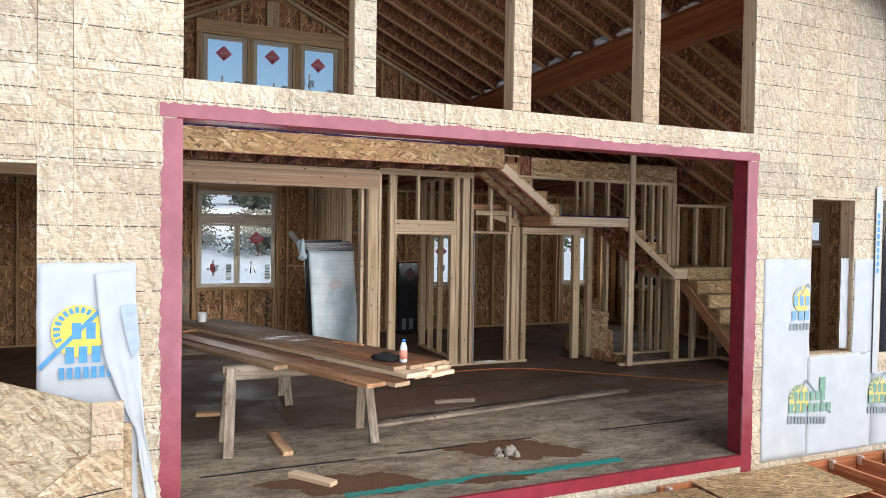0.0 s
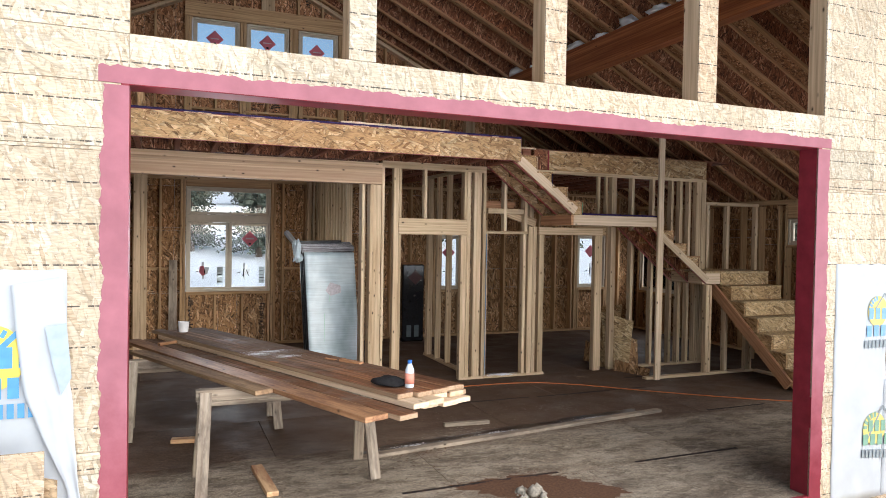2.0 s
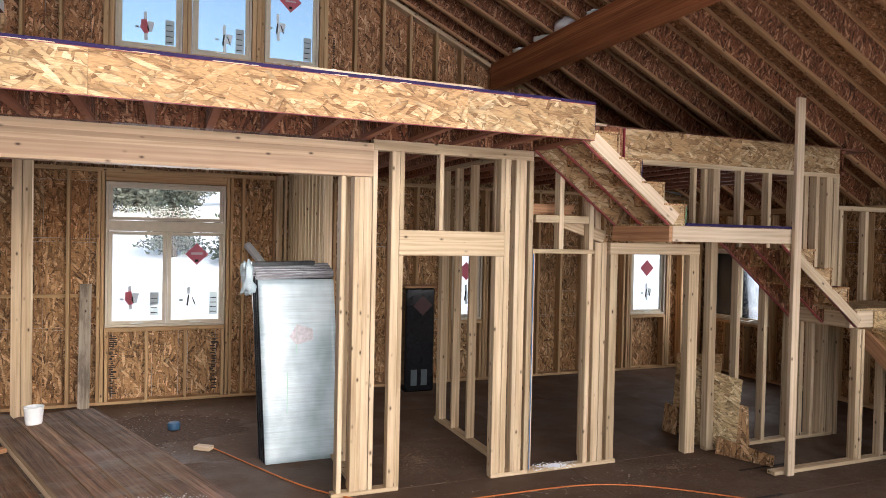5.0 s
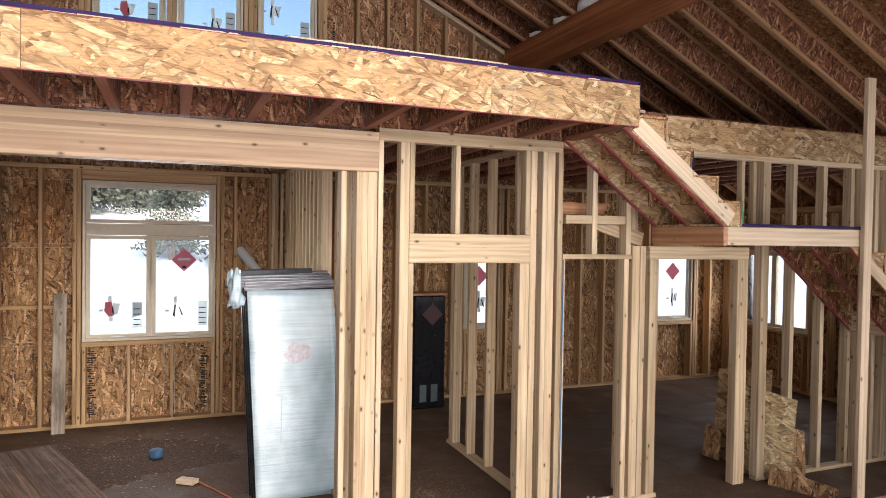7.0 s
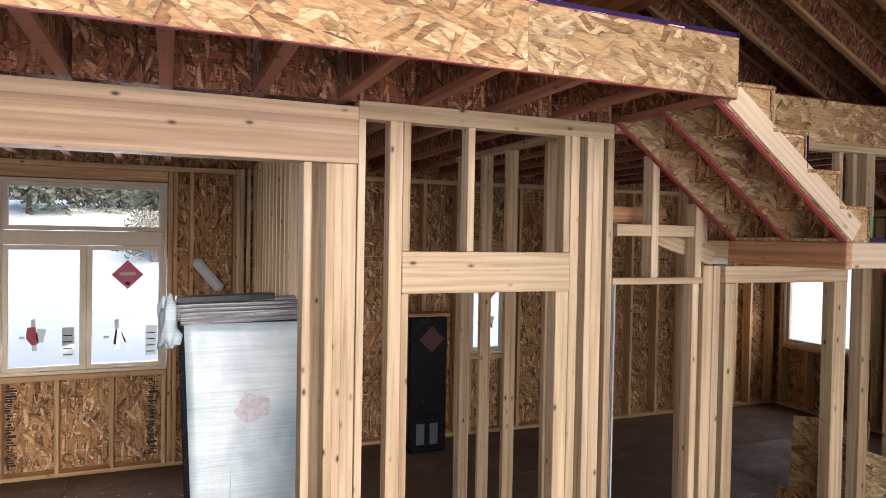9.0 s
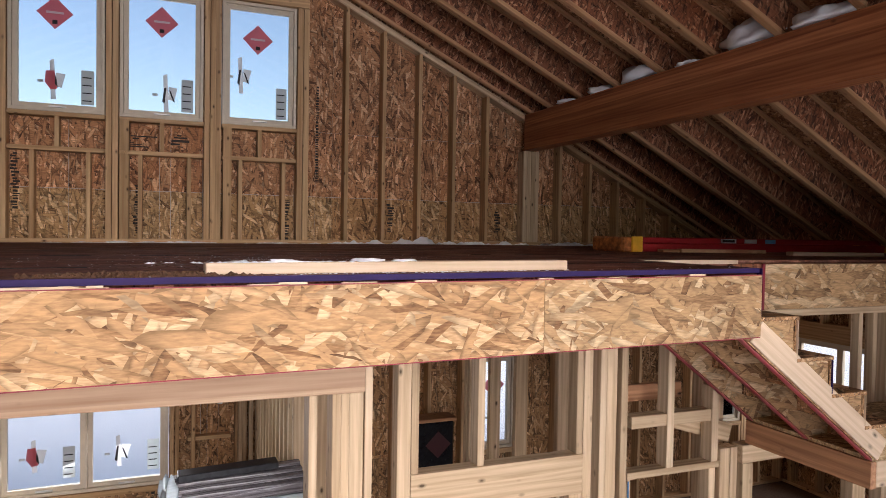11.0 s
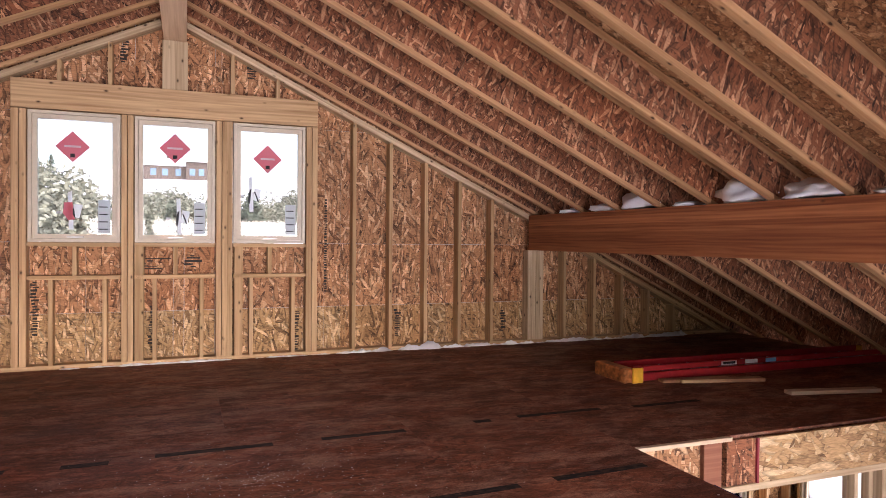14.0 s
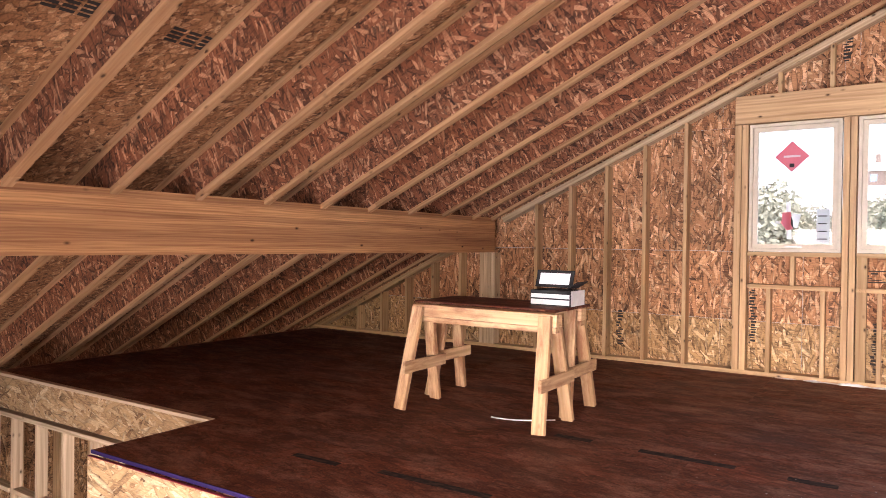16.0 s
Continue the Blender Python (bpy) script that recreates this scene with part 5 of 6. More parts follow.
for k, (x, y, sx, sy) in enumerate(((1.10, 6.86, 0.06, 0.03), (1.24, 6.98, 0.08, 0.022), (1.32, 6.64, 0.045, 0.025))):
    sn = thing("frost_patch", (x, y, plank_z(x, y)), "thin white frost patch on wet planks", "frost", "frost patches")
    f = blob("frost", (x, y, plank_z(x, y)), (sx * 0.6, sy * 0.6, 0.003), SNOW, sn, 7 + k, "", 0.9)
    f.matrix_basis = pose(x, y, plank_z(x, y) - 0.001, -1.3)
    scatter("frost_crumbs", x, y, sx * 3.6, sy * 5.0, 1500, 0.0035, SNOW, "frost crystals strewn on wet planks", 30 + k, plank_z(x, y) + 0.001, 0.2, FALL)

# ---------------------------------------------------------------- wrapped windows against the cross wall
FILM = Nodes("stretch_film")
fv = FILM.noise(FILM.mapped((3, 30, 60)), 1.0, 4, 0.6, 0.6)
lines = FILM.noise(FILM.mapped((1.5, 1.5, 55)), 1.0, 5, 0.7, 0.3)
FILM.bump(FILM.maths('ADD', fv, lines), 0.45, 0.003)
cloud = FILM.ramp(FILM.noise(FILM.mapped((2, 2, 1.2)), 1.0, 3), [(0.30, (0.36, 0.46, 0.50)), (0.46, (0.54, 0.65, 0.70)), (0.6, (0.72, 0.82, 0.86))])
FILM = FILM.done(FILM.mix(1.0, cloud, FILM.ramp(lines, [(0.3, 0.82), (0.6, 1.04)]), 'MULTIPLY'), 0.22, 0.0, 0.7)
FILM_TOP = Nodes("bunched_film")
lines = FILM_TOP.noise(FILM_TOP.mapped((2, 40, 60)), 1.0, 5, 0.7, 0.8)
FILM_TOP.bump(lines, 0.7, 0.004)
FILM_TOP = FILM_TOP.done(FILM_TOP.ramp(lines, [(0.38, (0.06, 0.05, 0.055)), (0.55, (0.24, 0.23, 0.25)), (0.68, (0.58, 0.58, 0.62))]), 0.25, 0.0, 0.6)
FILM_EDGE = plain("dark_film_edge", (0.028, 0.03, 0.034), 0.3, 0, 0.4, 20)
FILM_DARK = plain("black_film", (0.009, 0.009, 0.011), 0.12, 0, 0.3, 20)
pack = thing("wrapped_window_stack", (2.4, 10.2, 0), "stack of plastic-wrapped window units leaning on studs", "window stack")


def slab(name, bl, br, height, lean, thick, mat, seed):
    """A wrapped panel: bottom corners, height, how far the top leans back."""
    bl, br = Vector(bl), Vector(br)
    along = (br - bl)
    back = Vector((-along.y, along.x, 0)).normalized()
    up = (Vector((-0.07, 0, height)) + back * lean)
    bm = bmesh.new()
    n, m = 14, 24
    grid = []
    for j in range(m + 1):
        row = []
        for i in range(n + 1):
            p = bl + along * (i / n) + up * (j / m)
            edge = min(i, n - i, j, m - j)
            p += back * (0.006 * noise.noise(Vector((i * 0.9, j * 0.5, seed)))) * (1 if edge else 0.3)
            row.append(bm.verts.new(p))
        grid.append(row)
    for j in range(m):
        for i in range(n):
            bm.faces.new((grid[j][i], grid[j][i + 1], grid[j + 1][i + 1], grid[j + 1][i]))
    out = bmesh.ops.extrude_face_region(bm, geom=bm.faces[:])
    bmesh.ops.translate(bm, verts=[v for v in out["geom"] if isinstance(v, bmesh.types.BMVert)], vec=back * thick)
    bmesh.ops.recalc_face_normals(bm, faces=bm.faces[:])
    return part(name, bm, mat, pack, "", True)


for i in range(4):
    o = i * 0.06
    slab("wrapped_panel", (2.205 - 0.012 * i, 9.90 + o, 0.0), (2.93 - 0.004 * i, 9.90 + o, 0.0), 1.72 + 0.02 * i, 0.19, 0.052, FILM if i == 0 else FILM_EDGE, i)
    bar("top_batten", (2.115 - 0.02 * i, 10.115 + o, 1.755 + 0.02 * i), (2.86 - 0.004 * i, 10.115 + o, 1.775 + 0.02 * i), 0.06, 0.075, FILM_TOP, pack)
blob("loose_film", (2.05, 10.16, 1.56), (0.06, 0.06, 0.20), FILM, pack, 4, "gathered loose plastic film", 0.8)
blob("loose_film", (2.02, 10.22, 1.74), (0.035, 0.04, 0.09), FILM, pack, 6, "gathered loose plastic film", 0.8)
bar("top_batten", (2.09, 10.27, 1.86), (2.70, 10.29, 1.875), 0.12, 0.04, FILM_EDGE, pack)
UNDER_PINK = plain("print_under_film", (0.62, 0.58, 0.62), 0.3, 0, 0.2, 30)
UNDER_GREEN = plain("tape_under_film", (0.42, 0.66, 0.56), 0.3)
for pts, mat in (([(2.43, 1.18), (2.50, 1.10), (2.66, 1.15), (2.65, 1.25), (2.50, 1.30)], UNDER_PINK), ([(2.485, 1.02), (2.495, 1.02), (2.505, 1.30), (2.495, 1.30)], UNDER_GREEN), ([(2.40, 0.45), (2.407, 0.45), (2.415, 0.85), (2.408, 0.85)], UNDER_GREEN)):
    g = prism("print_mark", pts, 0, 0.001, mat, pack)
    g.matrix_basis = pose(0, 9.892, 0, -6.3, 0, 0) @ g.matrix_basis
roll = thing("film_roll", (2.3, 12.3, 1.75), "rolled white film stuffed between the studs", "roll")
bar("roll", (2.28, 12.66, 2.02), (2.52, 12.62, 1.72), 0.10, 0.10, WHITE_WRAP, roll, (0, 1, 0), "", 0.04)
# dark second stack in the room behind
dark = thing("wrapped_window_stack", (4.1, 11.6, 0), "dark film-wrapped window unit standing behind the partition", "window stack")
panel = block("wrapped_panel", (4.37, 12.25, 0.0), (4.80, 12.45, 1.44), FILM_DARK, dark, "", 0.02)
block("top_batten", (4.35, 12.23, 1.442), (4.82, 12.47, 1.475), LVL, dark)
# sticker and label colours darkened: the shade of the rear room is put into them
SHADED_RED = plain("sticker_in_shade", (0.05, 0.010, 0.012), 0.4)
SHADED_GREY = plain("label_in_shade", (0.08, 0.10, 0.11), 0.5)
mark = flat("sticker", [(4.62, 1.06), (4.76, 1.20), (4.62, 1.34), (4.48, 1.20)], 12.2495, SHADED_RED, panel, "red diamond sticker, its shade put into the colour")
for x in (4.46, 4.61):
    flat("label", rect(x, 0.09, x + 0.09, 0.31), 12.2495, SHADED_GREY, panel)

# ---------------------------------------------------------------- strand-board offcuts by the stairs
pile = [
    ((6.68, 9.60), -77.7, [(0.0, 0.0), (0.56, 0.0), (0.56, 0.97), (0.0, 0.89)], 5, OSB_SCRAP),
    ((6.46, 9.02), -36.0, [(0.06, 0.28), (0.12, 0.02), (0.42, 0.0), (0.49, 0.74), (0.0, 0.87)], 7, OSB_SCRAP),
    ((6.60, 8.99), -36.0, [(0.1, 0.0), (0.44, 0.0), (0.42, 0.46), (0.1, 0.52)], 3, OSB_WALL),
    ((6.52, 9.22), -62.0, [(0.0, 0.0), (0.44, 0.0), (0.46, 0.26), (0.02, 0.44)], 6, OSB_SCRAP),
    ((6.60, 9.66), -80.0, [(0.0, 0.0), (0.20, 0.0), (0.20, 0.30), (0.02, 0.33)], 4, OSB_WALL),
    ((6.56, 8.80), -66.0, [(0.0, 0.0), (0.56, 0.0), (0.56, 0.11), (0.0, 0.17)], 12, OSB_WALL),
]
for (x, y), turn, pts, lean, board in pile:
    o = thing("board_offcut", (x, y, 0), "brown strand-board offcut leaning by the door post", "offcut", "strand-board offcuts")
    b = prism("board", pts, 0, 0.012, board, o)
    b.matrix_basis = pose(x, y, 0, 0, 0, turn) @ pose(0, 0, 0, -lean, 0, 0) @ b.matrix_basis

# plank leaning at the rear wall
lp = thing("plank", (0.42, 12.5, 0), "short weathered plank leaning on the rear wall", "plank")
bar("board", (0.42, 12.52, 0.0), (0.42, 12.66, 1.50), 0.03, 0.13, OLD_WOOD, lp, (1, 0, 0))

# ---------------------------------------------------------------- things on the lower floor
strip = thing("floor_batten", (4, 6.6, 0), "long pale batten lying on the subfloor", "batten")
bar("board", (2.05, 6.22, 0.016), (5.60, 6.66, 0.016), 0.085, 0.032, OLD_WOOD, strip)
for (x0, y0), (x1, y1), wide, wood in (((1.0, 5.10), (1.27, 4.75), 0.09, PALE_CUT), ((1.02, 6.25), (1.06, 5.60), 0.09, HORSE_WOOD), ((0.36, 7.24), (0.62, 7.20), 0.09, HORSE_WOOD), ((1.62, 10.6), (1.76, 10.5), 0.09, PALE_CUT), ((3.0, 6.9), (3.5, 6.86), 0.06, OLD_WOOD)):
    o = thing("wood_offcut", (x0, y0, 0), "short sawn timber offcut lying on the floor", "offcut", "timber offcuts")
    bar("board", (x0, y0, 0.02), (x1, y1, 0.02), wide, 0.038, wood, o)
reel = thing("tape_reel", (1.42, 11.4, 0), "small blue plastic reel on the dirty floor", "reel")
lathe("reel", [(0.06, 0), (0.065, 0.02), (0.065, 0.07), (0.05, 0.08)], (1.42, 11.37, 0), plain("dull_blue_plastic", (0.05, 0.12, 0.22), 0.5), reel)

SAWDUST = plain("sawdust", (0.115, 0.058, 0.032), 0.95, 0, 0.4, 60)
RUBBLE = plain("insulation_crumbs", (0.30, 0.265, 0.215), 0.95, 0, 0.4, 50)


def floor_patch(name, cx, cy, rx, ry, turn, mat, label, seed, z=0.0025):
    """A thin irregular layer spread on the subfloor."""
    verts, faces, n = [(cx, cy, z)], [], 140
    for ring_r in (0.6, 1.0):
        for k in range(n):
            a = 6.2832 * k / n
            d = Vector((math.cos(a), math.sin(a), 0))
            r = ring_r * (1 + (0.42 * noise.noise(d * 1.3 + Vector((seed, 0, 0))) + 0.22 * noise.noise(d * 4 + Vector((seed, 3, 0))) + 0.12 * noise.noise(d * 14 + Vector((seed, 5, 0)))) * (1 if ring_r == 1.0 else 0.5))
            u = Matrix.Rotation(radians(turn), 3, 'Z') @ Vector((rx * r * d.x, ry * r * d.y, 0))
            verts.append((cx + u.x, cy + u.y, z if ring_r < 1 else 0.0006))
    for k in range(n):
        m = (k + 1) % n
        faces += [(0, 1 + k, 1 + m), (1 + k, 1 + n + k, 1 + n + m, 1 + m)]
    me = bpy.data.meshes.new(name)
    me.from_pydata(verts, [], faces)
    me.materials.append(mat)
    return tagged(place(name, me, Matrix.Identity(4)), label, "debris", "", "stuff")


WET_STAIN = plain("wet_stain", (0.035, 0.022, 0.017), 0.35, 0, 0.5, 9)
floor_patch("sawdust_heap", 3.02, 5.10, 0.60, 0.28, -22, SAWDUST, "dark brown sawdust spread over the subfloor", 2.3)
floor_patch("sawdust_heap", 1.42, 4.74, 0.62, 0.25, -14, SAWDUST, "dark brown sawdust spread over the subfloor", 7.1)
floor_patch("sawdust_heap", 2.55, 4.45, 0.30, 0.09, -8, SAWDUST, "dark brown sawdust beside the paint streak", 4.4, 0.0042)
scatter("sawdust_crumbs", 3.02, 5.10, 0.72, 0.42, 5000, 0.006, SAWDUST, "loose brown sawdust round the heap", 1, 0.0025)
scatter("sawdust_crumbs", 1.42, 4.74, 0.80, 0.36, 5000, 0.006, SAWDUST, "loose brown sawdust round the heap", 2, 0.0025)
for k, (x, wide) in enumerate(((2.55, 0.55), (3.55, 0.6), (4.75, 0.6))):
    y = 6.33 + 0.124 * (x - 2.05)
    floor_patch("wet_stain", x, y + 0.06, wide, 0.10, 7, WET_STAIN, "dark wet stain behind the batten", 11.0 + k)
    scatter("ice_crumbs", x, y + 0.01, wide, 0.07, 260, 0.007, SNOW, "thin ice crumbs beside the batten", 40 + k, 0.002, 0.25)
scatter("debris_crumbs", 2.95, 4.98, 0.16, 0.12, 90, 0.03, RUBBLE, "pale crumbs heaped on the sawdust", 3, 0.0, 0.9)
scatter("debris_crumbs", 3.2, 6.6, 0.9, 0.35, 260, 0.010, RUBBLE, "pale crumbs strewn beside the batten", 4)
scatter("debris_crumbs", 1.4, 11.2, 1.0, 1.0, 300, 0.014, SAWDUST, "wood chips strewn on the floor", 5)
CHIPS = plain("trodden_chips", (0.20, 0.13, 0.085), 0.95, 0, 0.5, 40)
scatter("debris_crumbs", 0.9, 11.2, 1.6, 1.6, 2600, 0.012, CHIPS, "trodden brown chips covering the rear floor", 51, 0.0, 0.25)
scatter("debris_crumbs", 1.0, 11.5, 1.3, 1.0, 700, 0.016, RUBBLE, "pale flakes strewn over the rear floor", 52, 0.0, 0.2)
scatter("debris_crumbs", 3.6, 9.6, 0.7, 0.9, 1200, 0.010, CHIPS, "trodden brown chips behind the partition", 53, 0.0, 0.25)
scatter("ice_crumbs", 4.72, 8.93, 0.26, 0.10, 420, 0.011, SNOW, "crushed ice lying on the closet threshold", 54, 0.037, 0.4)
scatter("debris_crumbs", 5.8, 8.6, 0.9, 0.5, 700, 0.008, CHIPS, "brown chips strewn under the stairs", 55, 0.0, 0.3)
floor_patch("sawdust_heap", 0.9, 11.3, 1.1, 0.7, 10, plain("damp_dirt", (0.075, 0.042, 0.027), 0.9, 0, 0.5, 30), "damp brown dirt spread on the rear floor", 15.2)
scatter("debris_crumbs", 4.5, 8.5, 2.5, 0.5, 260, 0.009, RUBBLE, "pale crumbs strewn along the partition", 6)
scatter("debris_crumbs", 4.6, 7.2, 2.6, 1.2, 900, 0.007, RUBBLE, "pale specks strewn over the floor", 8)
scatter("debris_crumbs", 3.2, 5.4, 2.2, 0.9, 900, 0.005, SAWDUST, "wood chips strewn on the floor", 9)
scatter("debris_crumbs", 2.5, 6.2, 2.0, 1.2, 500, 0.008, SAWDUST, "wood chips strewn on the floor", 7)
for k, (x, y, s) in enumerate(((2.93, 4.93, 1), (3.0, 5.0, 0.8), (2.87, 5.02, 0.7), (2.98, 4.86, 0.6))):
    o = thing("foam_lump", (x, y, 0), "broken grey insulation lump on sawdust", "rubble", "foam lumps")
    blob("lump", (x, y, 0), (0.05 * s, 0.045 * s, 0.05 * s), RUBBLE, o, k + 20, "", 0.8, 2)
TEAL = Nodes("teal_overspray")
tf = TEAL.noise(TEAL.mapped((1, 5, 5)), 1.0, 6, 0.7)
TEAL = TEAL.done(TEAL.ramp(tf, [(0.35, (0.10, 0.14, 0.12)), (0.52, (0.02, 0.26, 0.22)), (0.7, (0.05, 0.36, 0.31))]), 0.7)
teal = thing("paint_streak", (2.6, 4.5, 0), "worn teal paint streak across the subfloor", "paint")
for (x0, x1, y0, y1) in ((1.30, 2.55, 4.46, 4.585), (2.545, 3.84, 4.43, 4.555)):
    rnd = random.Random(x0)
    bm = bmesh.new()
    n = 60
    lo = [bm.verts.new((x0 + (x1 - x0) * i / n, y0 + rnd.uniform(0, 0.025), 0.0025)) for i in range(n + 1)]
    hi = [bm.verts.new((x0 + (x1 - x0) * i / n, y1 - rnd.uniform(0, 0.03), 0.0025)) for i in range(n + 1)]
    for i in range(n):
        bm.faces.new((lo[i], lo[i + 1], hi[i + 1], hi[i]))
    bm.normal_update()
    bmesh.ops.solidify(bm, geom=bm.faces[:], thickness=0.0015)
    part("streak", bm, TEAL, teal)


def cable(name, pts, radius, mat, parent, label=""):
    cu = bpy.data.curves.new(name, 'CURVE')
    cu.dimensions, cu.bevel_depth, cu.bevel_resolution = '3D', radius, 2
    s = cu.splines.new('NURBS')
    s.points.add(len(pts) - 1)
    for p, q in zip(s.points, pts):
        p.co = (*q, 1)
    s.use_endpoint_u, s.order_u, s.resolution_u = True, 4, 8
    tmp = bpy.data.objects.new(name, cu)
    me = bpy.data.meshes.new_from_object(tmp)
    bpy.data.objects.remove(tmp)
    me.materials.clear()
    me.materials.append(mat)
    return place(name, me, Matrix.Identity(4), parent, label)


cord = thing("extension_cord", (5, 8.3, 0), "long orange extension cord snaking over the floor", "cord")
cable("cable", [(1.75, 10.6, 0.008), (2.1, 9.9, 0.008), (2.45, 9.1, 0.008), (2.98, 8.64, 0.008), (3.6, 8.50, 0.008), (4.3, 8.52, 0.008), (4.98, 8.48, 0.008), (5.6, 8.05, 0.008), (6.1, 7.55, 0.008), (6.9, 6.9, 0.008), (7.7, 6.35, 0.008), (8.6, 6.0, 0.008), (9.6, 5.9, 0.008)], 0.0065, ORANGE, cord)
# dark printed bands along the subfloor joints
STAMP = Nodes("ink_stamp")
sf = STAMP.noise(STAMP.mapped((18, 40, 40)), 1.0, 3)
STAMP = STAMP.done(STAMP.ramp(sf, [(0.45, (0.008, 0.006, 0.006)), (0.62, (0.05, 0.028, 0.022))]), 0.8)
for x0, x1, y in ((0.3, 1.6, 5.28), (2.0, 3.4, 5.30), (4.2, 5.4, 5.29), (5.2, 6.3, 7.72), (6.2, 7.1, 6.50), (4.6, 5.6, 7.70), (3.4, 4.5, 7.72), (6.4, 7.0, 8.3)):
    block("stamp", (x0, y + 0.01, -0.0005), (x1, y + 0.045, 0.0015), STAMP, floor, "", 0.0)
for x0, x1, y in ((0.10, 0.34, 9.73), (0.64, 1.17, 9.72), (1.43, 1.66, 9.70), (1.89, 2.53, 9.73), (2.82, 3.35, 9.73), (3.84, 3.96, 9.76), (4.17, 4.83, 9.78), (1.2, 1.76, 8.69), (3.12, 3.59, 8.66), (3.80, 4.37, 8.67), (-1.28, -0.62, 8.68), (-0.37, 0.29, 8.72), (5.1, 5.7, 9.75)):
    warped("stamp", x0, x1, y - 0.025, y + 0.03, -0.001, 0.0012, STAMP, loft)


# ---------------------------------------------------------------- loft things
ORANGE_CAP = plain("orange_plastic_cap", (0.42, 0.14, 0.04), 0.5, 0, 0.6, 25)
ladder = thing("step_ladder", (7.2, 10.8, LOFT), "folded red fibreglass stepladder lying on the loft floor", "ladder")
for z, y in ((LOFT + 0.002, 10.46), (LOFT + 0.002, 10.80)):
    block("rail", (5.62, y, z), (8.75, y + 0.03, z + 0.07), RED_RAIL, ladder, "", 0.006)
for z, y in ((LOFT + 0.074, 10.50), (LOFT + 0.074, 10.77)):
    block("rail", (5.66, y, z), (8.70, y + 0.028, z + 0.048), RED_RAIL, ladder, "", 0.006)
for i in range(8):
    x = 6.15 + 0.33 * i
    block("step", (x, 10.492, LOFT + 0.015), (x + 0.02, 10.798, LOFT + 0.066), METAL, ladder)
block("top_cap", (5.50, 10.42, LOFT), (5.62, 10.86, LOFT + 0.125), ORANGE_CAP, ladder, "scuffed orange top cap", 0.015)
block("cap_side", (5.58, 10.40, LOFT), (5.69, 10.419, LOFT + 0.13), YELLOW_CAP, ladder, "yellow end bracket", 0.006)
for x in (8.72,):
    block("foot", (x, 10.45, LOFT), (x + 0.09, 10.50, LOFT + 0.11), YELLOW_CAP, ladder)
    block("foot", (x, 10.79, LOFT), (x + 0.09, 10.84, LOFT + 0.11), YELLOW_CAP, ladder)
for x0, x1, mat in ((6.62, 6.80, STICKER_WHITE), (6.90, 7.05, STICKER_WHITE), (7.15, 7.28, BLUE_PRINT)):
    block("label", (x0, 10.4965, LOFT + 0.08), (x1, 10.4985, LOFT + 0.117), mat, ladder, "", 0)
block("print_bar", (6.64, 10.4945, LOFT + 0.088), (6.78, 10.4965, LOFT + 0.11), BLACK, ladder, "", 0)
for (x0, y0), (x1, y1), h, mat, lab in (((2.15, 8.23), (3.53, 8.225), 0.038, PALE_CUT, "pale snow-dusted stud lying along the loft edge"), ((6.52, 9.68), (7.32, 9.52), 0.03, PALE_CUT, "pale batten lying on the loft floor"), ((6.0, 10.32), (6.75, 10.15), 0.03, HORSE_WOOD, "dark batten lying beside the ladder"), ((5.85, 10.38), (6.5, 10.28), 0.025, LVL, "dark batten lying beside the ladder")):
    y0, y1 = y0 + skew(x0, y0), y1 + skew(x1, y1)
    o = thing("batten", (x0, y0, LOFT + sag(x0)), lab, "batten")
    bar("board", (x0, y0, LOFT + sag(x0) + h / 2 + 0.001), (x1, y1, LOFT + sag(x1) + h / 2 + 0.001), 0.088, h, mat, o)
scatter("snow_dust", 2.35, 8.21, 0.35, 0.03, 120, 0.012, SNOW, "thin snow lying on the batten", 11, LOFT + 0.038, loft_side=True)
scatter("snow_dust", 3.0, 8.18, 1.4, 0.05, 200, 0.007, SNOW, "snow crumbs along the loft edge", 12, LOFT, loft_side=True)
scatter("snow_dust", 2.4, 9.2, 1.6, 1.0, 600, 0.004, SNOW, "fine snow specks on the loft floor", 13, LOFT, loft_side=True)
scatter("debris_crumbs", 1.95, 8.20, 0.34, 0.10, 700, 0.016, SAWDUST, "damp wood chips heaped beside the batten", 21, LOFT, 0.7, loft_side=True)
scatter("debris_crumbs", 2.6, 8.75, 1.0, 0.45, 900, 0.010, SAWDUST, "wood chips trodden into the loft floor", 22, LOFT, 0.3, loft_side=True)
for k, (x, s) in enumerate(((2.26, 0.7), (2.40, 1.0), (2.70, 1.1), (2.84, 0.8))):
    yb, zb = 8.23 - 0.0036 * (x - 2.15), LOFT + sag(x) + 0.038
    yb += skew(x, yb)
    o = thing("snow_patch", (x, yb, zb), "small snow clump lying on the batten", "snow", "snow clumps")
    blob("snow", (x, yb, zb), (0.05 * s, 0.022, 0.006 * s), SNOW, o, 70 + k, "", 1.1, 3)


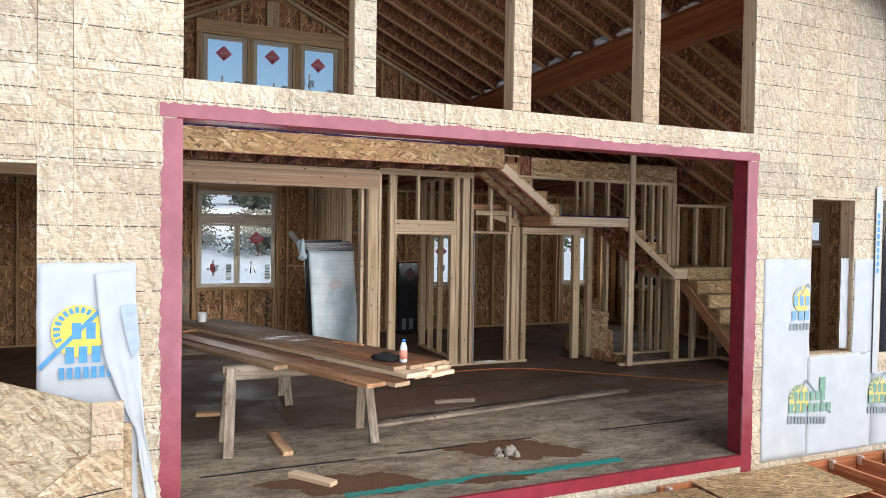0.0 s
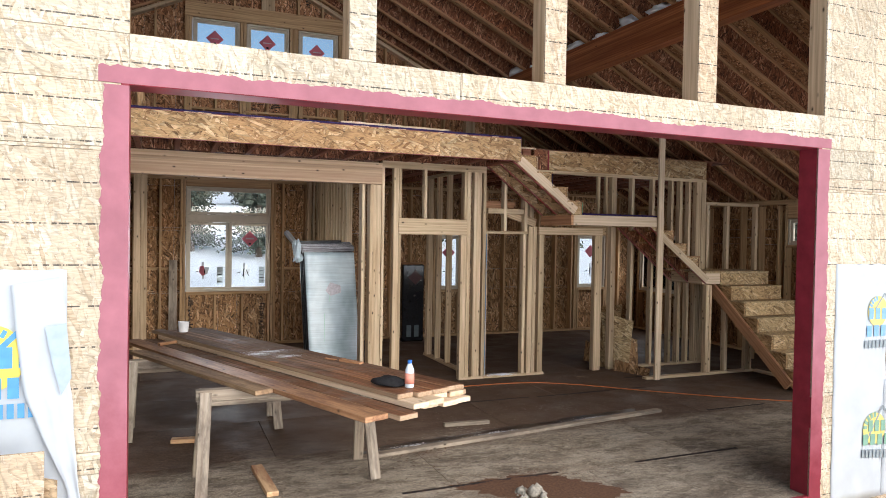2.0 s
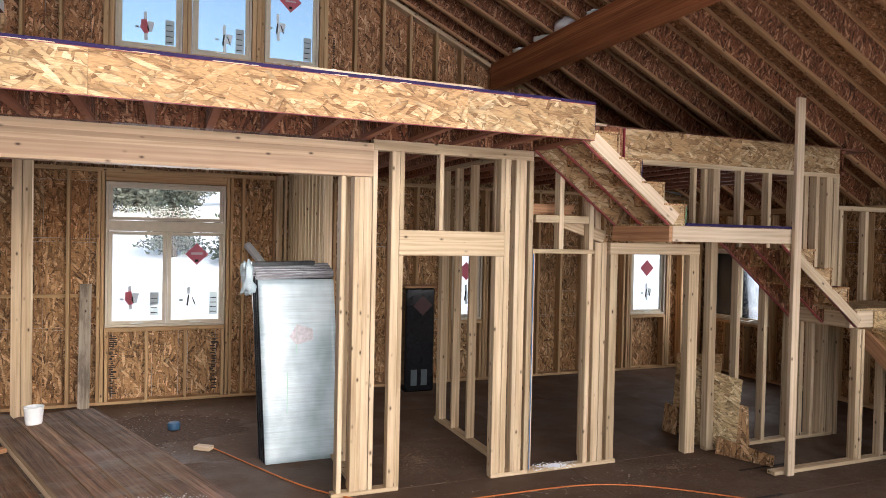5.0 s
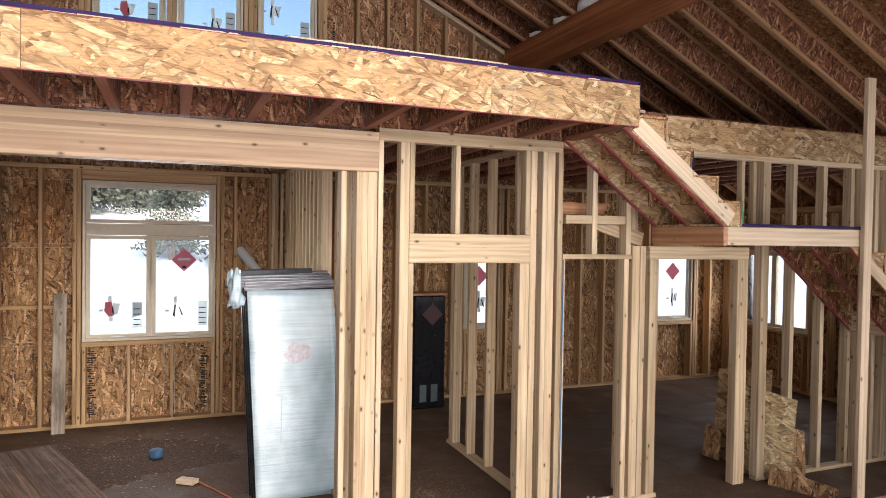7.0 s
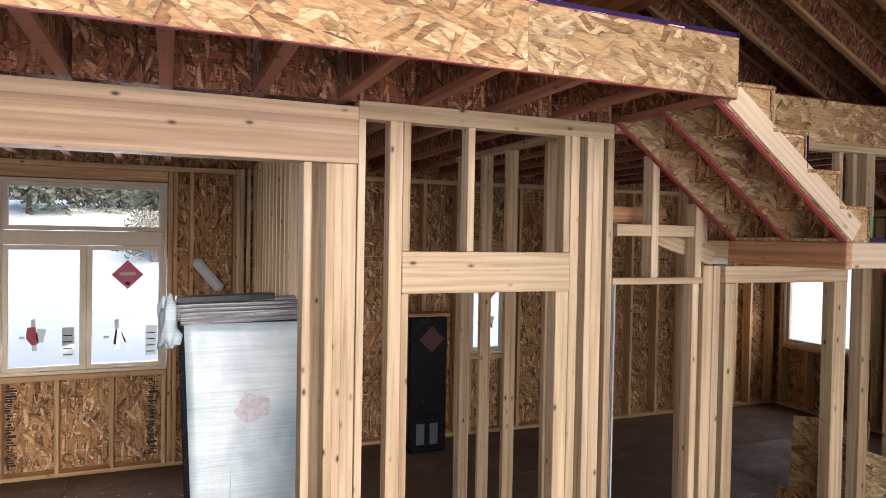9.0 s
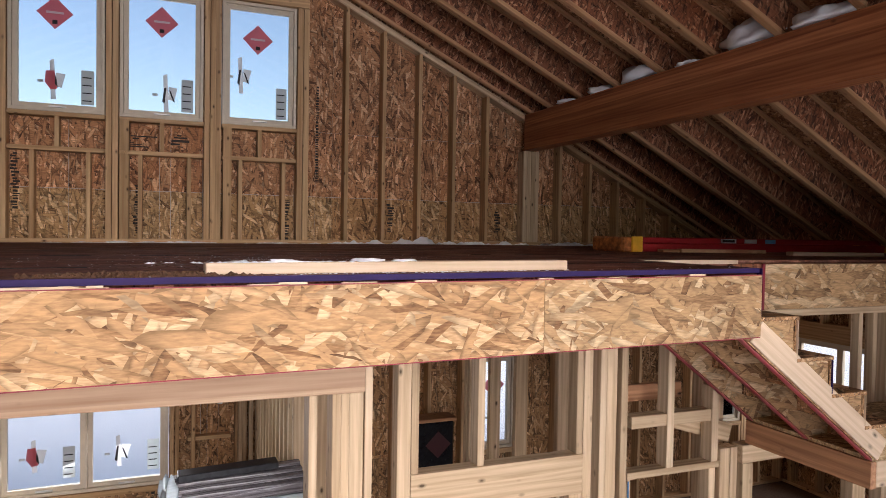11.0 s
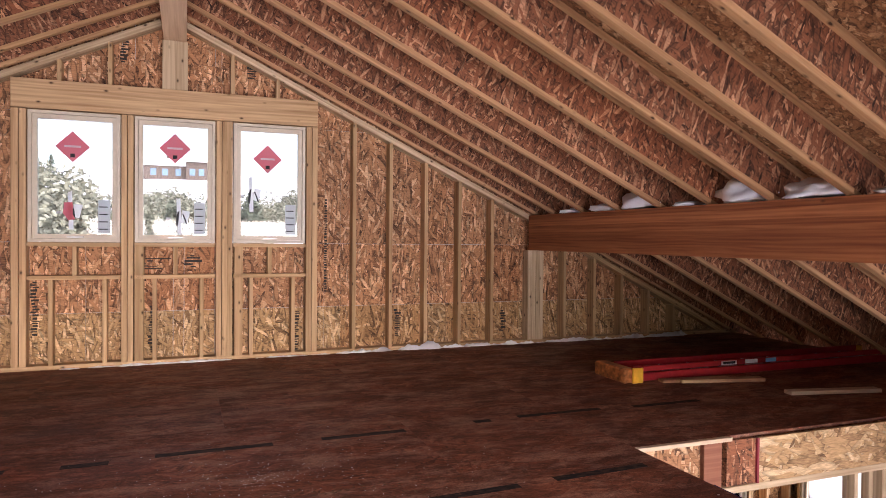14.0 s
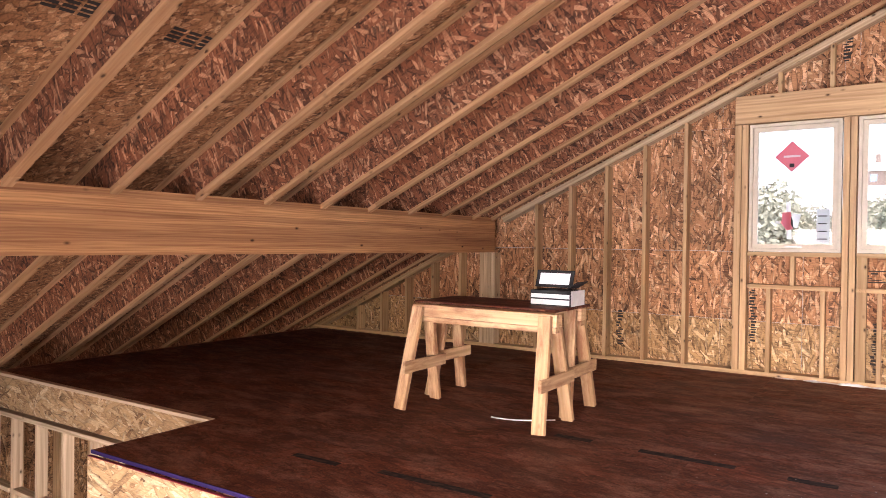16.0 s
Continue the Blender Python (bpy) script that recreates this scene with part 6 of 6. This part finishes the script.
def snow_ridge(x0, x1, y, label, high, seed):
    """Wind-blown snow lying in an uneven ridge along the foot of the gable."""
    verts, faces = [], []
    n = int((x1 - x0) / 0.02)
    for i in range(n + 1):
        x = x0 + (x1 - x0) * i / n
        a = noise.noise(Vector((x * 2.1, seed, 0))) + 0.6 * noise.noise(Vector((x * 7.3, seed, 3))) + 0.35 * noise.noise(Vector((x * 23, seed, 5)))
        h = high * max(0.0, 0.35 + 0.8 * a) * min(1.0, (x - x0) * 3, (x1 - x) * 3)
        for back, up in ((0.0, 0.9), (0.018, 1.0), (0.045, 0.55), (0.075, 0.12), (0.09, 0.0)):
            w = 0.5 + 6 * h + 0.3 * noise.noise(Vector((x * 9, back * 40, seed)))
            verts.append((x, y - back * w, LOFT + sag(x) - 0.002 + h * up))
        if i:
            k = len(verts) - 10
            faces += [(k + j, k + j + 5, k + j + 6, k + j + 1) for j in range(4)]
    me = bpy.data.meshes.new("snow_drift")
    me.from_pydata(verts, [], faces)
    me.materials.append(SNOW)
    for f in me.polygons:
        f.use_smooth = True
    return tagged(place("snow_drift", me, Matrix.Identity(4)), label, "snow", "", "stuff")


snow_ridge(0.9, 3.4, GABLE - 0.003, "thin snow blown along the foot of the gable wall", 0.03, 3)
snow_ridge(3.3, 8.4, GABLE - 0.003, "uneven snow drift blown against the gable wall", 0.075, 5)

box = thing("carton", (-0.17, 10.4, HORSE_Z + 0.7775), "open black and white cardboard carton on the panel", "box")
bx0, bx1, by0, by1, bz = -0.325, -0.01, 10.19, 10.45, HORSE_Z + 0.7775
block("side", (bx0, by0, bz), (bx1, by0 + 0.006, bz + 0.11), BLACK, box)
block("side", (bx0, by1 - 0.006, bz), (bx1, by1, bz + 0.11), BLACK, box)
block("side", (bx0, by0 + 0.006, bz), (bx0 + 0.006, by1 - 0.006, bz + 0.11), BLACK, box)
block("side", (bx1 - 0.006, by0 + 0.006, bz), (bx1, by1 - 0.006, bz + 0.11), WHITE_PLASTIC, box)
front_print = block("print_panel", (bx0 + 0.005, by0 - 0.002, bz + 0.008), (bx1 - 0.01, by0, bz + 0.085), WHITE_PLASTIC, box, "", 0)
block("print_bar", (bx0 + 0.005, by0 - 0.004, bz + 0.045), (bx1 - 0.01, by0 - 0.002, bz + 0.055), BLACK, front_print, "", 0)
bar("flap", (bx0, by0 + 0.10, bz + 0.19), (bx1 - 0.02, by0 + 0.10, bz + 0.19), 0.006, 0.13, BLACK, box, (0, 0.35, 1))
bar("flap_label", (bx0 + 0.03, by0 + 0.094, bz + 0.19), (bx1 - 0.05, by0 + 0.094, bz + 0.19), 0.004, 0.085, WHITE_PLASTIC, box, (0, 0.35, 1))
bar("flap", (bx1, by0 + 0.02, bz + 0.13), (bx1 + 0.08, by0 + 0.02, bz + 0.18), 0.2, 0.005, BLACK, box, (0, 0, 1))
wire = thing("wire_scrap", (-0.3, 9.8, LOFT), "pale bent wire lying under the sawhorse", "wire")
cable("wire", [(-0.45, 9.86, HORSE_Z + 0.006), (-0.34, 9.85, HORSE_Z + 0.006), (-0.22, 9.88, HORSE_Z + 0.006), (-0.05, 10.05, HORSE_Z + 0.007)], 0.005, STICKER_WHITE, wire)

# insulation tufts on the roof beams
for bx in (BEAM_R, ):
    for k, y in enumerate(rafter_y[1:13]):
        o = thing("insulation_tuft", (bx + 0.09, y - 0.3, 4.766), "white insulation stuffed between rafters on the beam", "insulation", "insulation tufts")
        s = (0.4, 0.6, 1.3, 0.3, 1.6, 1.0, 0.5, 1.2, 0.8, 1.0, 0.6, 0.9)[k]
        blob("tuft", (bx + 0.09, y - 0.3, 4.766), (0.11, 0.17 * min(1.3, s + 0.3), 0.08 * s), SNOW, o, k, "", 0.7)

# ink stamps on the strand board between studs
INK = plain("ink_print", (0.035, 0.028, 0.024), 0.8)


def ink(parent, x, z, w, h, seed, y=GABLE_OUT):
    rnd = random.Random(seed)
    zz = z
    while zz < z + h:
        d = rnd.uniform(0.008, 0.03)
        a = rnd.uniform(0, w * 0.3)
        flat("stamp", rect(x + a, zz, x + rnd.uniform(a + 0.03, w), zz + d * 0.8), y - 0.001, INK, parent, "", 0.001)
        zz += d + 0.006


for i, (x, z, w, h) in enumerate(((0.70, 3.55, .08, .5), (1.70, 3.35, .1, .45), (3.10, 3.3, .07, .4), (4.20, 3.4, .09, .28), (5.50, 3.4, .09, .25), (-0.62, 3.4, .09, .35), (6.34, 3.45, .07, .25), (1.62, 4.16, .3, .1), (2.02, 4.18, .25, .12), (1.45, 6.15, .09, .2), (2.62, 6.1, .1, .1),
                                  (0.66, 0.1, .1, .75), (1.86, 0.1, .1, .75), (-0.90, 0.2, .1, .9), (-0.92, 1.5, .1, .9), (-1.9, 0.2, .1, .6), (4.9, 0.3, .1, .7), (3.42, 0.5, .1, 1.6), (3.42, 3.9, .03, 1.0))):
    ink(gable, x, z, w, h, i)

# printed stamps under the roof deck
for y0, y1, n in ((7.20, 7.44, 4), (7.79, 8.06, 4)):
    for k in range(n):
        x = -1.20 + 0.028 * k
        z = 6.962 - 0.475 * (RIDGE - x)
        for j in range(3):
            a, b = y0 + (y1 - y0) * (j / 3 + 0.02), y0 + (y1 - y0) * ((j + 0.85) / 3)
            bar("stamp", (x + 0.001, a, z), (x + 0.001, b, z), 0.001, 0.019, INK, roof, (1, 0, 0.475), "", 0)

# ---------------------------------------------------------------- outside
wrap = thing("house_wrap", (-0.5, FRONT, 1.3), "torn white printed house wrap hanging by the opening", "house wrap")


def sheet(name, x0, z0, x1, z1, y, parent, seed, taper=0.0, ripple=0.012, mat=None):
    bm = bmesh.new()
    n, m = 16, 28
    rows = []
    for j in range(m + 1):
        v = j / m
        row = []
        for i in range(n + 1):
            u = i / n
            x = x0 + (x1 - x0) * u + taper * (1 - v) * u + 0.012 * noise.noise(Vector((v * 9, seed, u)))
            z = z0 + (z1 - z0) * v + 0.01 * noise.noise(Vector((u * 7, seed + 3, v)))
            row.append(bm.verts.new((x, y - ripple * (0.6 + noise.noise(Vector((u * 4, v * 5, seed)))), z)))
        rows.append(row)
    for j in range(m):
        for i in range(n):
            bm.faces.new((rows[j][i], rows[j][i + 1], rows[j + 1][i + 1], rows[j + 1][i]))
    bm.normal_update()
    bmesh.ops.solidify(bm, geom=bm.faces[:], thickness=0.0012)
    return part(name, bm, mat or WHITE_WRAP, parent, "", True)


main = sheet("wrap_sheet", -0.688, 0.0, -0.15, 1.80, FRONT - 0.003, wrap, 1, 0.02)


def wrap_flap():
    """The torn edge of the wrap, folded over and hanging to the ground."""
    left = ((1.73, -0.382), (1.3, -0.335), (1.17, -0.315), (0.94, -0.228), (0.75, -0.147), (0.30, -0.085), (-0.2, -0.05))
    right = ((1.77, -0.165), (1.2, -0.125), (0.77, -0.095), (0.30, -0.02), (-0.2, 0.0))

    def edge(pts, z):
        for (z1, x1), (z0, x0) in zip(pts, pts[1:]):
            if z >= z0:
                return x0 + (x1 - x0) * (z - z0) / (z1 - z0)
        return pts[-1][1]

    bm = bmesh.new()
    rows = []
    for j in range(41):
        v = j / 40
        row = []
        for i in range(13):
            u = i / 12
            top = 1.73 + 0.04 * u
            z = -0.2 + (top + 0.2) * v
            a, b = edge(left, z), edge(right, z)
            fold = 0.004 * math.sin(u * 5 + v * 3) + 0.008 * noise.noise(Vector((u * 5, v * 9, 2)))
            row.append(bm.verts.new((a + (b - a) * u + 0.006 * noise.noise(Vector((v * 14, u, 7))), FRONT - 0.034 - fold * (1.2 - v), z)))
        rows.append(row)
    for r0, r1 in zip(rows, rows[1:]):
        for i in range(12):
            bm.faces.new((r0[i], r0[i + 1], r1[i + 1], r1[i]))
    bm.normal_update()
    bmesh.ops.solidify(bm, geom=bm.faces[:], thickness=0.0012)
    return part("loose_flap", bm, WHITE_WRAP, wrap, "", True)


flap = wrap_flap()
FAINT_BLUE = plain("faint_blue_print", (0.42, 0.50, 0.58), 0.6)
flat("print_patch", [(-0.235, 1.53), (-0.145, 1.545), (-0.122, 1.28), (-0.165, 1.20), (-0.205, 1.36)], FRONT - 0.052, FAINT_BLUE, flap)


def disc(cx, cz, rx, rz, n=36, keep=9.0):
    return [(min(cx + rx * math.cos(6.2832 * k / n), keep), cz + rz * math.sin(6.2832 * k / n)) for k in range(n)]


def printed_word(parent, x0, z0, x1, z1, n, y, mat, drop=0.0):
    """A word of n letters, each drawn as a plain upright block."""
    s = (x1 - x0) / n
    for k in range(n):
        a, d = x0 + s * k, drop * k / n
        flat("print_bar", [(a, z0 + d), (a + s * 0.66, z0 + d), (a + s * 0.66, z1 + d), (a, z1 + d)], y, mat, parent)


def stroke(parent, x0, z0, x1, z1, w, y, mat):
    a, b = Vector((x0, z0)), Vector((x1, z1))
    d = (b - a).normalized() * w / 2
    flat("print_stroke", [(a.x + d.y, a.y - d.x), (b.x + d.y, b.y - d.x), (b.x - d.y, b.y + d.x), (a.x - d.y, a.y + d.x)], y, mat, parent)


def arc_marks(parent, cx, cz, rx, rz, n, a0, a1, y, mat, size=0.02):
    for k in range(n):
        t = radians(a0 + (a1 - a0) * k / (n - 1))
        c, q = cx + rx * math.cos(t), cz + rz * math.sin(t)
        u, v = Vector((-math.sin(t), math.cos(t))) * size * 0.42, Vector((math.cos(t), math.sin(t))) * size * 0.75
        flat("print_bar", [(c + u.x + v.x, q + u.y + v.y), (c - u.x + v.x, q - u.y + v.y), (c - u.x - v.x, q - u.y - v.y), (c + u.x - v.x, q + u.y - v.y)], y, mat, parent)


PALE_YELLOW = plain("pale_yellow_print", (0.72, 0.60, 0.20), 0.6)
PALE_BLUE = plain("pale_blue_print", (0.22, 0.41, 0.63), 0.6)
PALE_GREEN = plain("pale_green_print", (0.22, 0.38, 0.29), 0.6)
GREY_PRINT = plain("grey_print", (0.30, 0.34, 0.36), 0.6)
wy = FRONT - 0.021
flat("print_disc", disc(-0.465, 1.385, 0.148, 0.158), wy, YELLOW_PRINT, main)
stroke(main, -0.674, 1.165, -0.345, 1.51, 0.026, wy - 0.002, BLUE_PRINT)
arc_marks(main, -0.465, 1.385, 0.118, 0.128, 10, 205, 62, wy - 0.003, BLUE_PRINT, 0.024)
printed_word(main, -0.50, 1.335, -0.27, 1.435, 3, wy - 0.004, BLUE_PRINT)
printed_word(main, -0.535, 1.19, -0.25, 1.29, 4, wy - 0.004, BLUE_PRINT)
printed_word(main, -0.57, 1.095, -0.22, 1.165, 8, wy - 0.004, BLUE_PRINT)
wrap2 = thing("house_wrap", (6.0, FRONT, 0.8), "white printed house wrap stapled over the outer wall", "house wrap")
high_sheet = None
for a, b, c, d in ((5.205, -0.10, 5.815, 1.825), (6.43, 0.86, 6.72, 1.825)):
    piece = sheet("wrap_sheet", a, b, c, d, FRONT - 0.002, wrap2, a, 0.0, 0.006)
    high_sheet = high_sheet or piece
main = sheet("wrap_sheet", 5.80, -0.10, 6.72, 0.875, FRONT - 0.0026, wrap2, 9, 0.0, 0.006)
sheet("wrap_sheet", 6.72, -0.10, 9.9, 0.66, FRONT - 0.002, wrap2, 10, 0.0, 0.006)
sheet("wrap_return", 6.30, 0.92, 6.415, 1.83, FRONT + 0.05, wrap2, 12, 0.0, 0.01)
wy = FRONT - 0.013
flat("print_disc", disc(5.69, 1.44, 0.115, 0.125, 36, 5.813), wy, PALE_YELLOW, high_sheet)
for x0, z0, x1, z1 in ((5.66, 1.46, 5.765, 1.585), (5.765, 1.585, 5.81, 1.54)):
    stroke(high_sheet, x0, z0, x1, z1, 0.012, wy - 0.002, GREY_PRINT)
arc_marks(high_sheet, 5.69, 1.44, 0.095, 0.105, 5, 170, 100, wy - 0.002, PALE_BLUE, 0.024)
printed_word(high_sheet, 5.586, 1.375, 5.815, 1.465, 3, wy - 0.003, PALE_BLUE)
printed_word(high_sheet, 5.565, 1.235, 5.815, 1.325, 3, wy - 0.003, PALE_BLUE)
printed_word(high_sheet, 5.54, 1.14, 5.815, 1.205, 6, wy - 0.003, GREY_PRINT)
for dx in (0.0, 1.13):
    flat("print_disc", disc(5.69 + dx, 0.475, 0.135, 0.13), wy, PALE_YELLOW, main)
    for x0, z0, x1, z1 in ((5.60, 0.38, 5.785, 0.655), (5.785, 0.655, 6.13, 0.30)):
        stroke(main, x0 + dx, z0, x1 + dx, z1, 0.014, wy - 0.002, GREY_PRINT)
    flat("print_patch", rect(5.965 + dx, 0.53, 6.045 + dx, 0.665), wy - 0.003, PALE_GREEN, main)
    arc_marks(main, 5.69 + dx, 0.475, 0.115, 0.115, 5, 172, 90, wy - 0.003, PALE_GREEN, 0.03)
    printed_word(main, 5.615 + dx, 0.455, 6.065 + dx, 0.545, 6, wy - 0.004, PALE_GREEN, -0.02)
    printed_word(main, 5.555 + dx, 0.345, 6.155 + dx, 0.435, 7, wy - 0.004, PALE_GREEN, -0.03)
    printed_word(main, 5.545 + dx, 0.245, 6.075 + dx, 0.315, 12, wy - 0.004, GREY_PRINT, -0.05)

# strand-board barrier in front of the low left opening
barrier = thing("board_barrier", (-0.8, 3.9, 0), "rough pale strand-board sheets screening the low opening", "panel")
prism("board", [(-2.2, -0.6), (-0.30, -0.6), (-0.30, 0.92), (-0.36, 0.985), (-2.2, 1.62)], 3.93, 3.945, OSB_SHEET, barrier)
prism("board", [(-0.372, 0.70), (-0.203, 0.72), (-0.203, 1.0), (-0.368, 1.0)], 3.90, 3.912, OSB_PALE, barrier)
prism("board", [(-0.21, -0.6), (-0.158, -0.6), (-0.158, 0.845), (-0.21, 0.86)], 3.95, 3.965, OSB_SHEET, barrier)
prism("board", [(-0.76, 0.40), (-0.76, -0.6), (-0.203, -0.6), (-0.203, 0.735), (-0.37, 0.712)], 3.914, 3.928, OSB_SHEET, barrier)
bar("print_line", (-0.70, 3.912, 0.42), (-0.21, 3.912, 0.48), 0.002, 0.008, BLACK, barrier)
for x in (-1.9, -1.1, -0.3):
    block("leg", (x, 3.97, -0.75), (x + 0.04, 4.06, 0.9), OLD_WOOD, barrier)

# deck frame by the wall
deck_ob = thing("porch_deck", (6, 3.5, -0.3), "unfinished porch deck of red-brown joists", "deck")
block("ledger", (4.0, FRONT - 0.045, -0.42), (10.1, FRONT - 0.004, -0.16), GLULAM_RED, deck_ob)
for i in range(15):
    x = 4.05 + 0.406 * i
    block("joist", (x, 1.6, -0.42), (x + 0.04, FRONT - 0.047, -0.17), GLULAM_RED, deck_ob)
    block("joist_hanger", (x - 0.004, FRONT - 0.10, -0.24), (x + 0.044, FRONT - 0.05, -0.152), METAL, deck_ob)
block("edge_joist", (4.0, 1.55, -0.42), (10.1, 1.598, -0.17), GLULAM_RED, deck_ob)
for x in (4.1, 7.0, 9.9):
    block("post", (x, 1.62, -0.80), (x + 0.09, 1.71, -0.421), OLD_WOOD, deck_ob)
    block("post", (x, 4.04, -0.80), (x + 0.09, 4.13, -0.421), OLD_WOOD, deck_ob)
for pts, z, ang in (([(4.35, 4.17), (5.75, 4.17), (5.72, 3.45), (4.30, 3.38)], -0.165, 0), ([(3.3, 4.10), (4.28, 4.02), (4.30, 3.2), (3.2, 3.2)], -0.165, 0)):
    o = thing("deck_sheet", (pts[0][0], pts[0][1], z), "loose pale strand-board sheet laid on deck joists", "panel", "deck sheets")
    bm = bmesh.new()
    vs = [bm.verts.new((x, y, z)) for x, y in pts]
    bm.faces.new(vs[::-1])
    bm.normal_update()
    bmesh.ops.solidify(bm, geom=bm.faces[:], thickness=-0.014)
    bmesh.ops.recalc_face_normals(bm, faces=bm.faces[:])
    part("board", bm, OSB_SCRAP, o)
block("joist", (3.2, 3.15, -0.42), (4.0, 3.19, -0.17), GLULAM_RED, deck_ob)

# ---------------------------------------------------------------- land behind the house
NEEDLE = plain("conifer_needles", (0.10, 0.115, 0.088), 0.8, 0, 0.45, 3)
SAGE = plain("juniper_leaves", (0.19, 0.195, 0.15), 0.85, 0, 0.4, 3)
BARK = plain("bark", (0.12, 0.09, 0.07), 0.9, 0, 0.3, 12)


def ground_z(x, y):
    d = max(0.0, y - 14)
    return -0.75 + 0.12 * d * (1 - math.exp(-d / 25)) + 1.3 * noise.noise(Vector((x * 0.03, y * 0.03, 0))) * min(1, d / 25)


def tree(name, at, height, width, pine, seed, label):
    rnd = random.Random(seed)
    t = thing(name, at, label, "tree", "trees on the hill")
    bm = bmesh.new()
    bmesh.ops.create_cone(bm, cap_ends=True, segments=8, radius1=0.035 * height, radius2=0.006 * height, depth=height * (0.95 if pine else 0.5))
    bmesh.ops.translate(bm, verts=bm.verts[:], vec=(0, 0, height * (0.475 if pine else 0.25) - 0.15))
    place("trunk", finish(bm, "trunk", BARK), pose(*at), t)
    verts, faces = [], []

    def leaf(p, s):
        n = len(verts)
        a = Vector((rnd.gauss(0, 1), rnd.gauss(0, 1), rnd.gauss(0, 0.7))).normalized()
        b = a.cross(Vector((rnd.gauss(0, 1), rnd.gauss(0, 1), rnd.gauss(0, 1)))).normalized()
        for u, v in ((-1, -0.4), (1, -0.4), (0.8, 0.5), (-0.7, 0.6)):
            q = p + a * s * u + b * s * v
            verts.append(tuple(q))
        faces.append((n, n + 1, n + 2, n + 3))

    if pine:
        for k in range(34):
            h = height * (0.12 + 0.86 * k / 33)
            reach = width * (1 - k / 34) ** 0.8 * rnd.uniform(0.7, 1.1)
            for j in range(max(6, int(16 * (1 - k / 36)))):
                a = rnd.uniform(0, 6.283)
                for m in range(9):
                    r = reach * (m + 1) / 9
                    leaf(Vector((r * math.cos(a), r * math.sin(a), h - 0.25 * r + rnd.uniform(-0.1, 0.1))), 0.045 * width + 0.005 * height)
    else:
        lobes = [Vector((rnd.uniform(-0.6, 0.6) * width, rnd.uniform(-0.6, 0.6) * width, height * rnd.uniform(0.25, 0.8))) for _ in range(12)]
        for c in lobes:
            rr = width * rnd.uniform(0.28, 0.5)
            for _ in range(480):
                d = Vector((rnd.gauss(0, 1), rnd.gauss(0, 1), rnd.gauss(0, 0.8))).normalized() * rr * rnd.uniform(0.5, 1.05)
                leaf(c + d, 0.038 * width * rnd.uniform(0.6, 1.4))
    me = bpy.data.meshes.new("crown")
    me.from_pydata(verts, [], faces)
    me.materials.append(NEEDLE if pine else SAGE)
    place("crown", me, pose(*at), t)
    return t


spots = [(-5.2, 49, 5.0, 4.2, 0), (-0.5, 50, 3.6, 3.0, 0), (-7, 60, 4, 3.2, 0), (-17, 105, 4, 3.5, 0), (-20, 140, 4.5, 1.6, 1), (-24, 150, 4.5, 1.6, 1), (0.5, 62, 3.4, 3.0, 0), (3.0, 58, 2.8, 2.6, 0), (7.5, 60, 3.0, 2.6, 0), (10.5, 70, 3.6, 3.0, 0), (13, 52, 2.6, 2.4, 0),
         (17, 90, 6, 2.0, 1), (22, 80, 6, 2.0, 1),
         (1.5, 36, 5.0, 1.7, 1), (4.5, 34, 5.5, 1.9, 1), (-7.5, 38, 5, 1.8, 1), (9.5, 32, 5, 1.9, 1), (14, 36, 5.5, 1.9, 1), (20, 33, 5.5, 2, 1), (48, 40, 6, 2.2, 1), (52, 30, 7, 2.2, 1), (46, 22, 6, 2.0, 1), (-13, 40, 5, 2, 1), (44, 27, 3, 2.6, 0)]
for i, (x, y, h, wd, pine) in enumerate(spots):
    tree("pine_tree" if pine else "juniper_tree", (x, y, ground_z(x, y)), h, wd, pine, i, "dark green conifer on snowy ground" if pine else "grey-green bushy juniper on snowy slope")
hx, hy = 1.5, 160.0
hz = ground_z(hx, hy) - 0.2
house = thing("house", (hx, hy, hz), "distant brown timber house under a snowy roof", "house")
SIDING = plain("dark_siding", (0.10, 0.078, 0.068), 0.9)
block("wall", (hx - 8, hy, hz - 1), (hx + 8, hy + 8, hz + 3.6), SIDING, house)
block("wall", (hx + 0.5, hy - 2, hz - 1), (hx + 6.5, hy - 0.01, hz + 4.4), SIDING, house)
for (a, b, c, zt) in ((-9, 9, 0, 3.62), (0, 7, -2.6, 4.42)):
    bm = bmesh.new()
    y0, y1, ym = hy + c - 0.6, hy + 8.6, hy + 4
    vs = [bm.verts.new(p) for p in ((hx + a, y0, hz + zt), (hx + b, y0, hz + zt), (hx + b, ym, hz + zt + 2.0), (hx + a, ym, hz + zt + 2.0), (hx + b, y1, hz + zt), (hx + a, y1, hz + zt))]
    bm.faces.new((vs[0], vs[1], vs[2], vs[3]))
    bm.faces.new((vs[3], vs[2], vs[4], vs[5]))
    bm.normal_update()
    bmesh.ops.solidify(bm, geom=bm.faces[:], thickness=0.35)
    part("roof", bm, SNOW, house, "snow-covered roof")
PANE = plain("far_window_glass", (0.10, 0.17, 0.25), 0.45)
for x, y in ((-6.5, 0), (-4.2, 0), (-1.6, 0), (1.2, -2), (3.0, -2), (4.8, -2), (7.0, 0)):
    win = block("window", (hx + x, hy + y - 0.06, hz + 1.3), (hx + x + 1.1, hy + y - 0.01, hz + 2.7), PANE, house)
for x in (-3.5, 5.8):
    block("chimney", (hx + x, hy + 3, hz + 4.2), (hx + x + 0.9, hy + 3.9, hz + 6.9), SIDING, house)
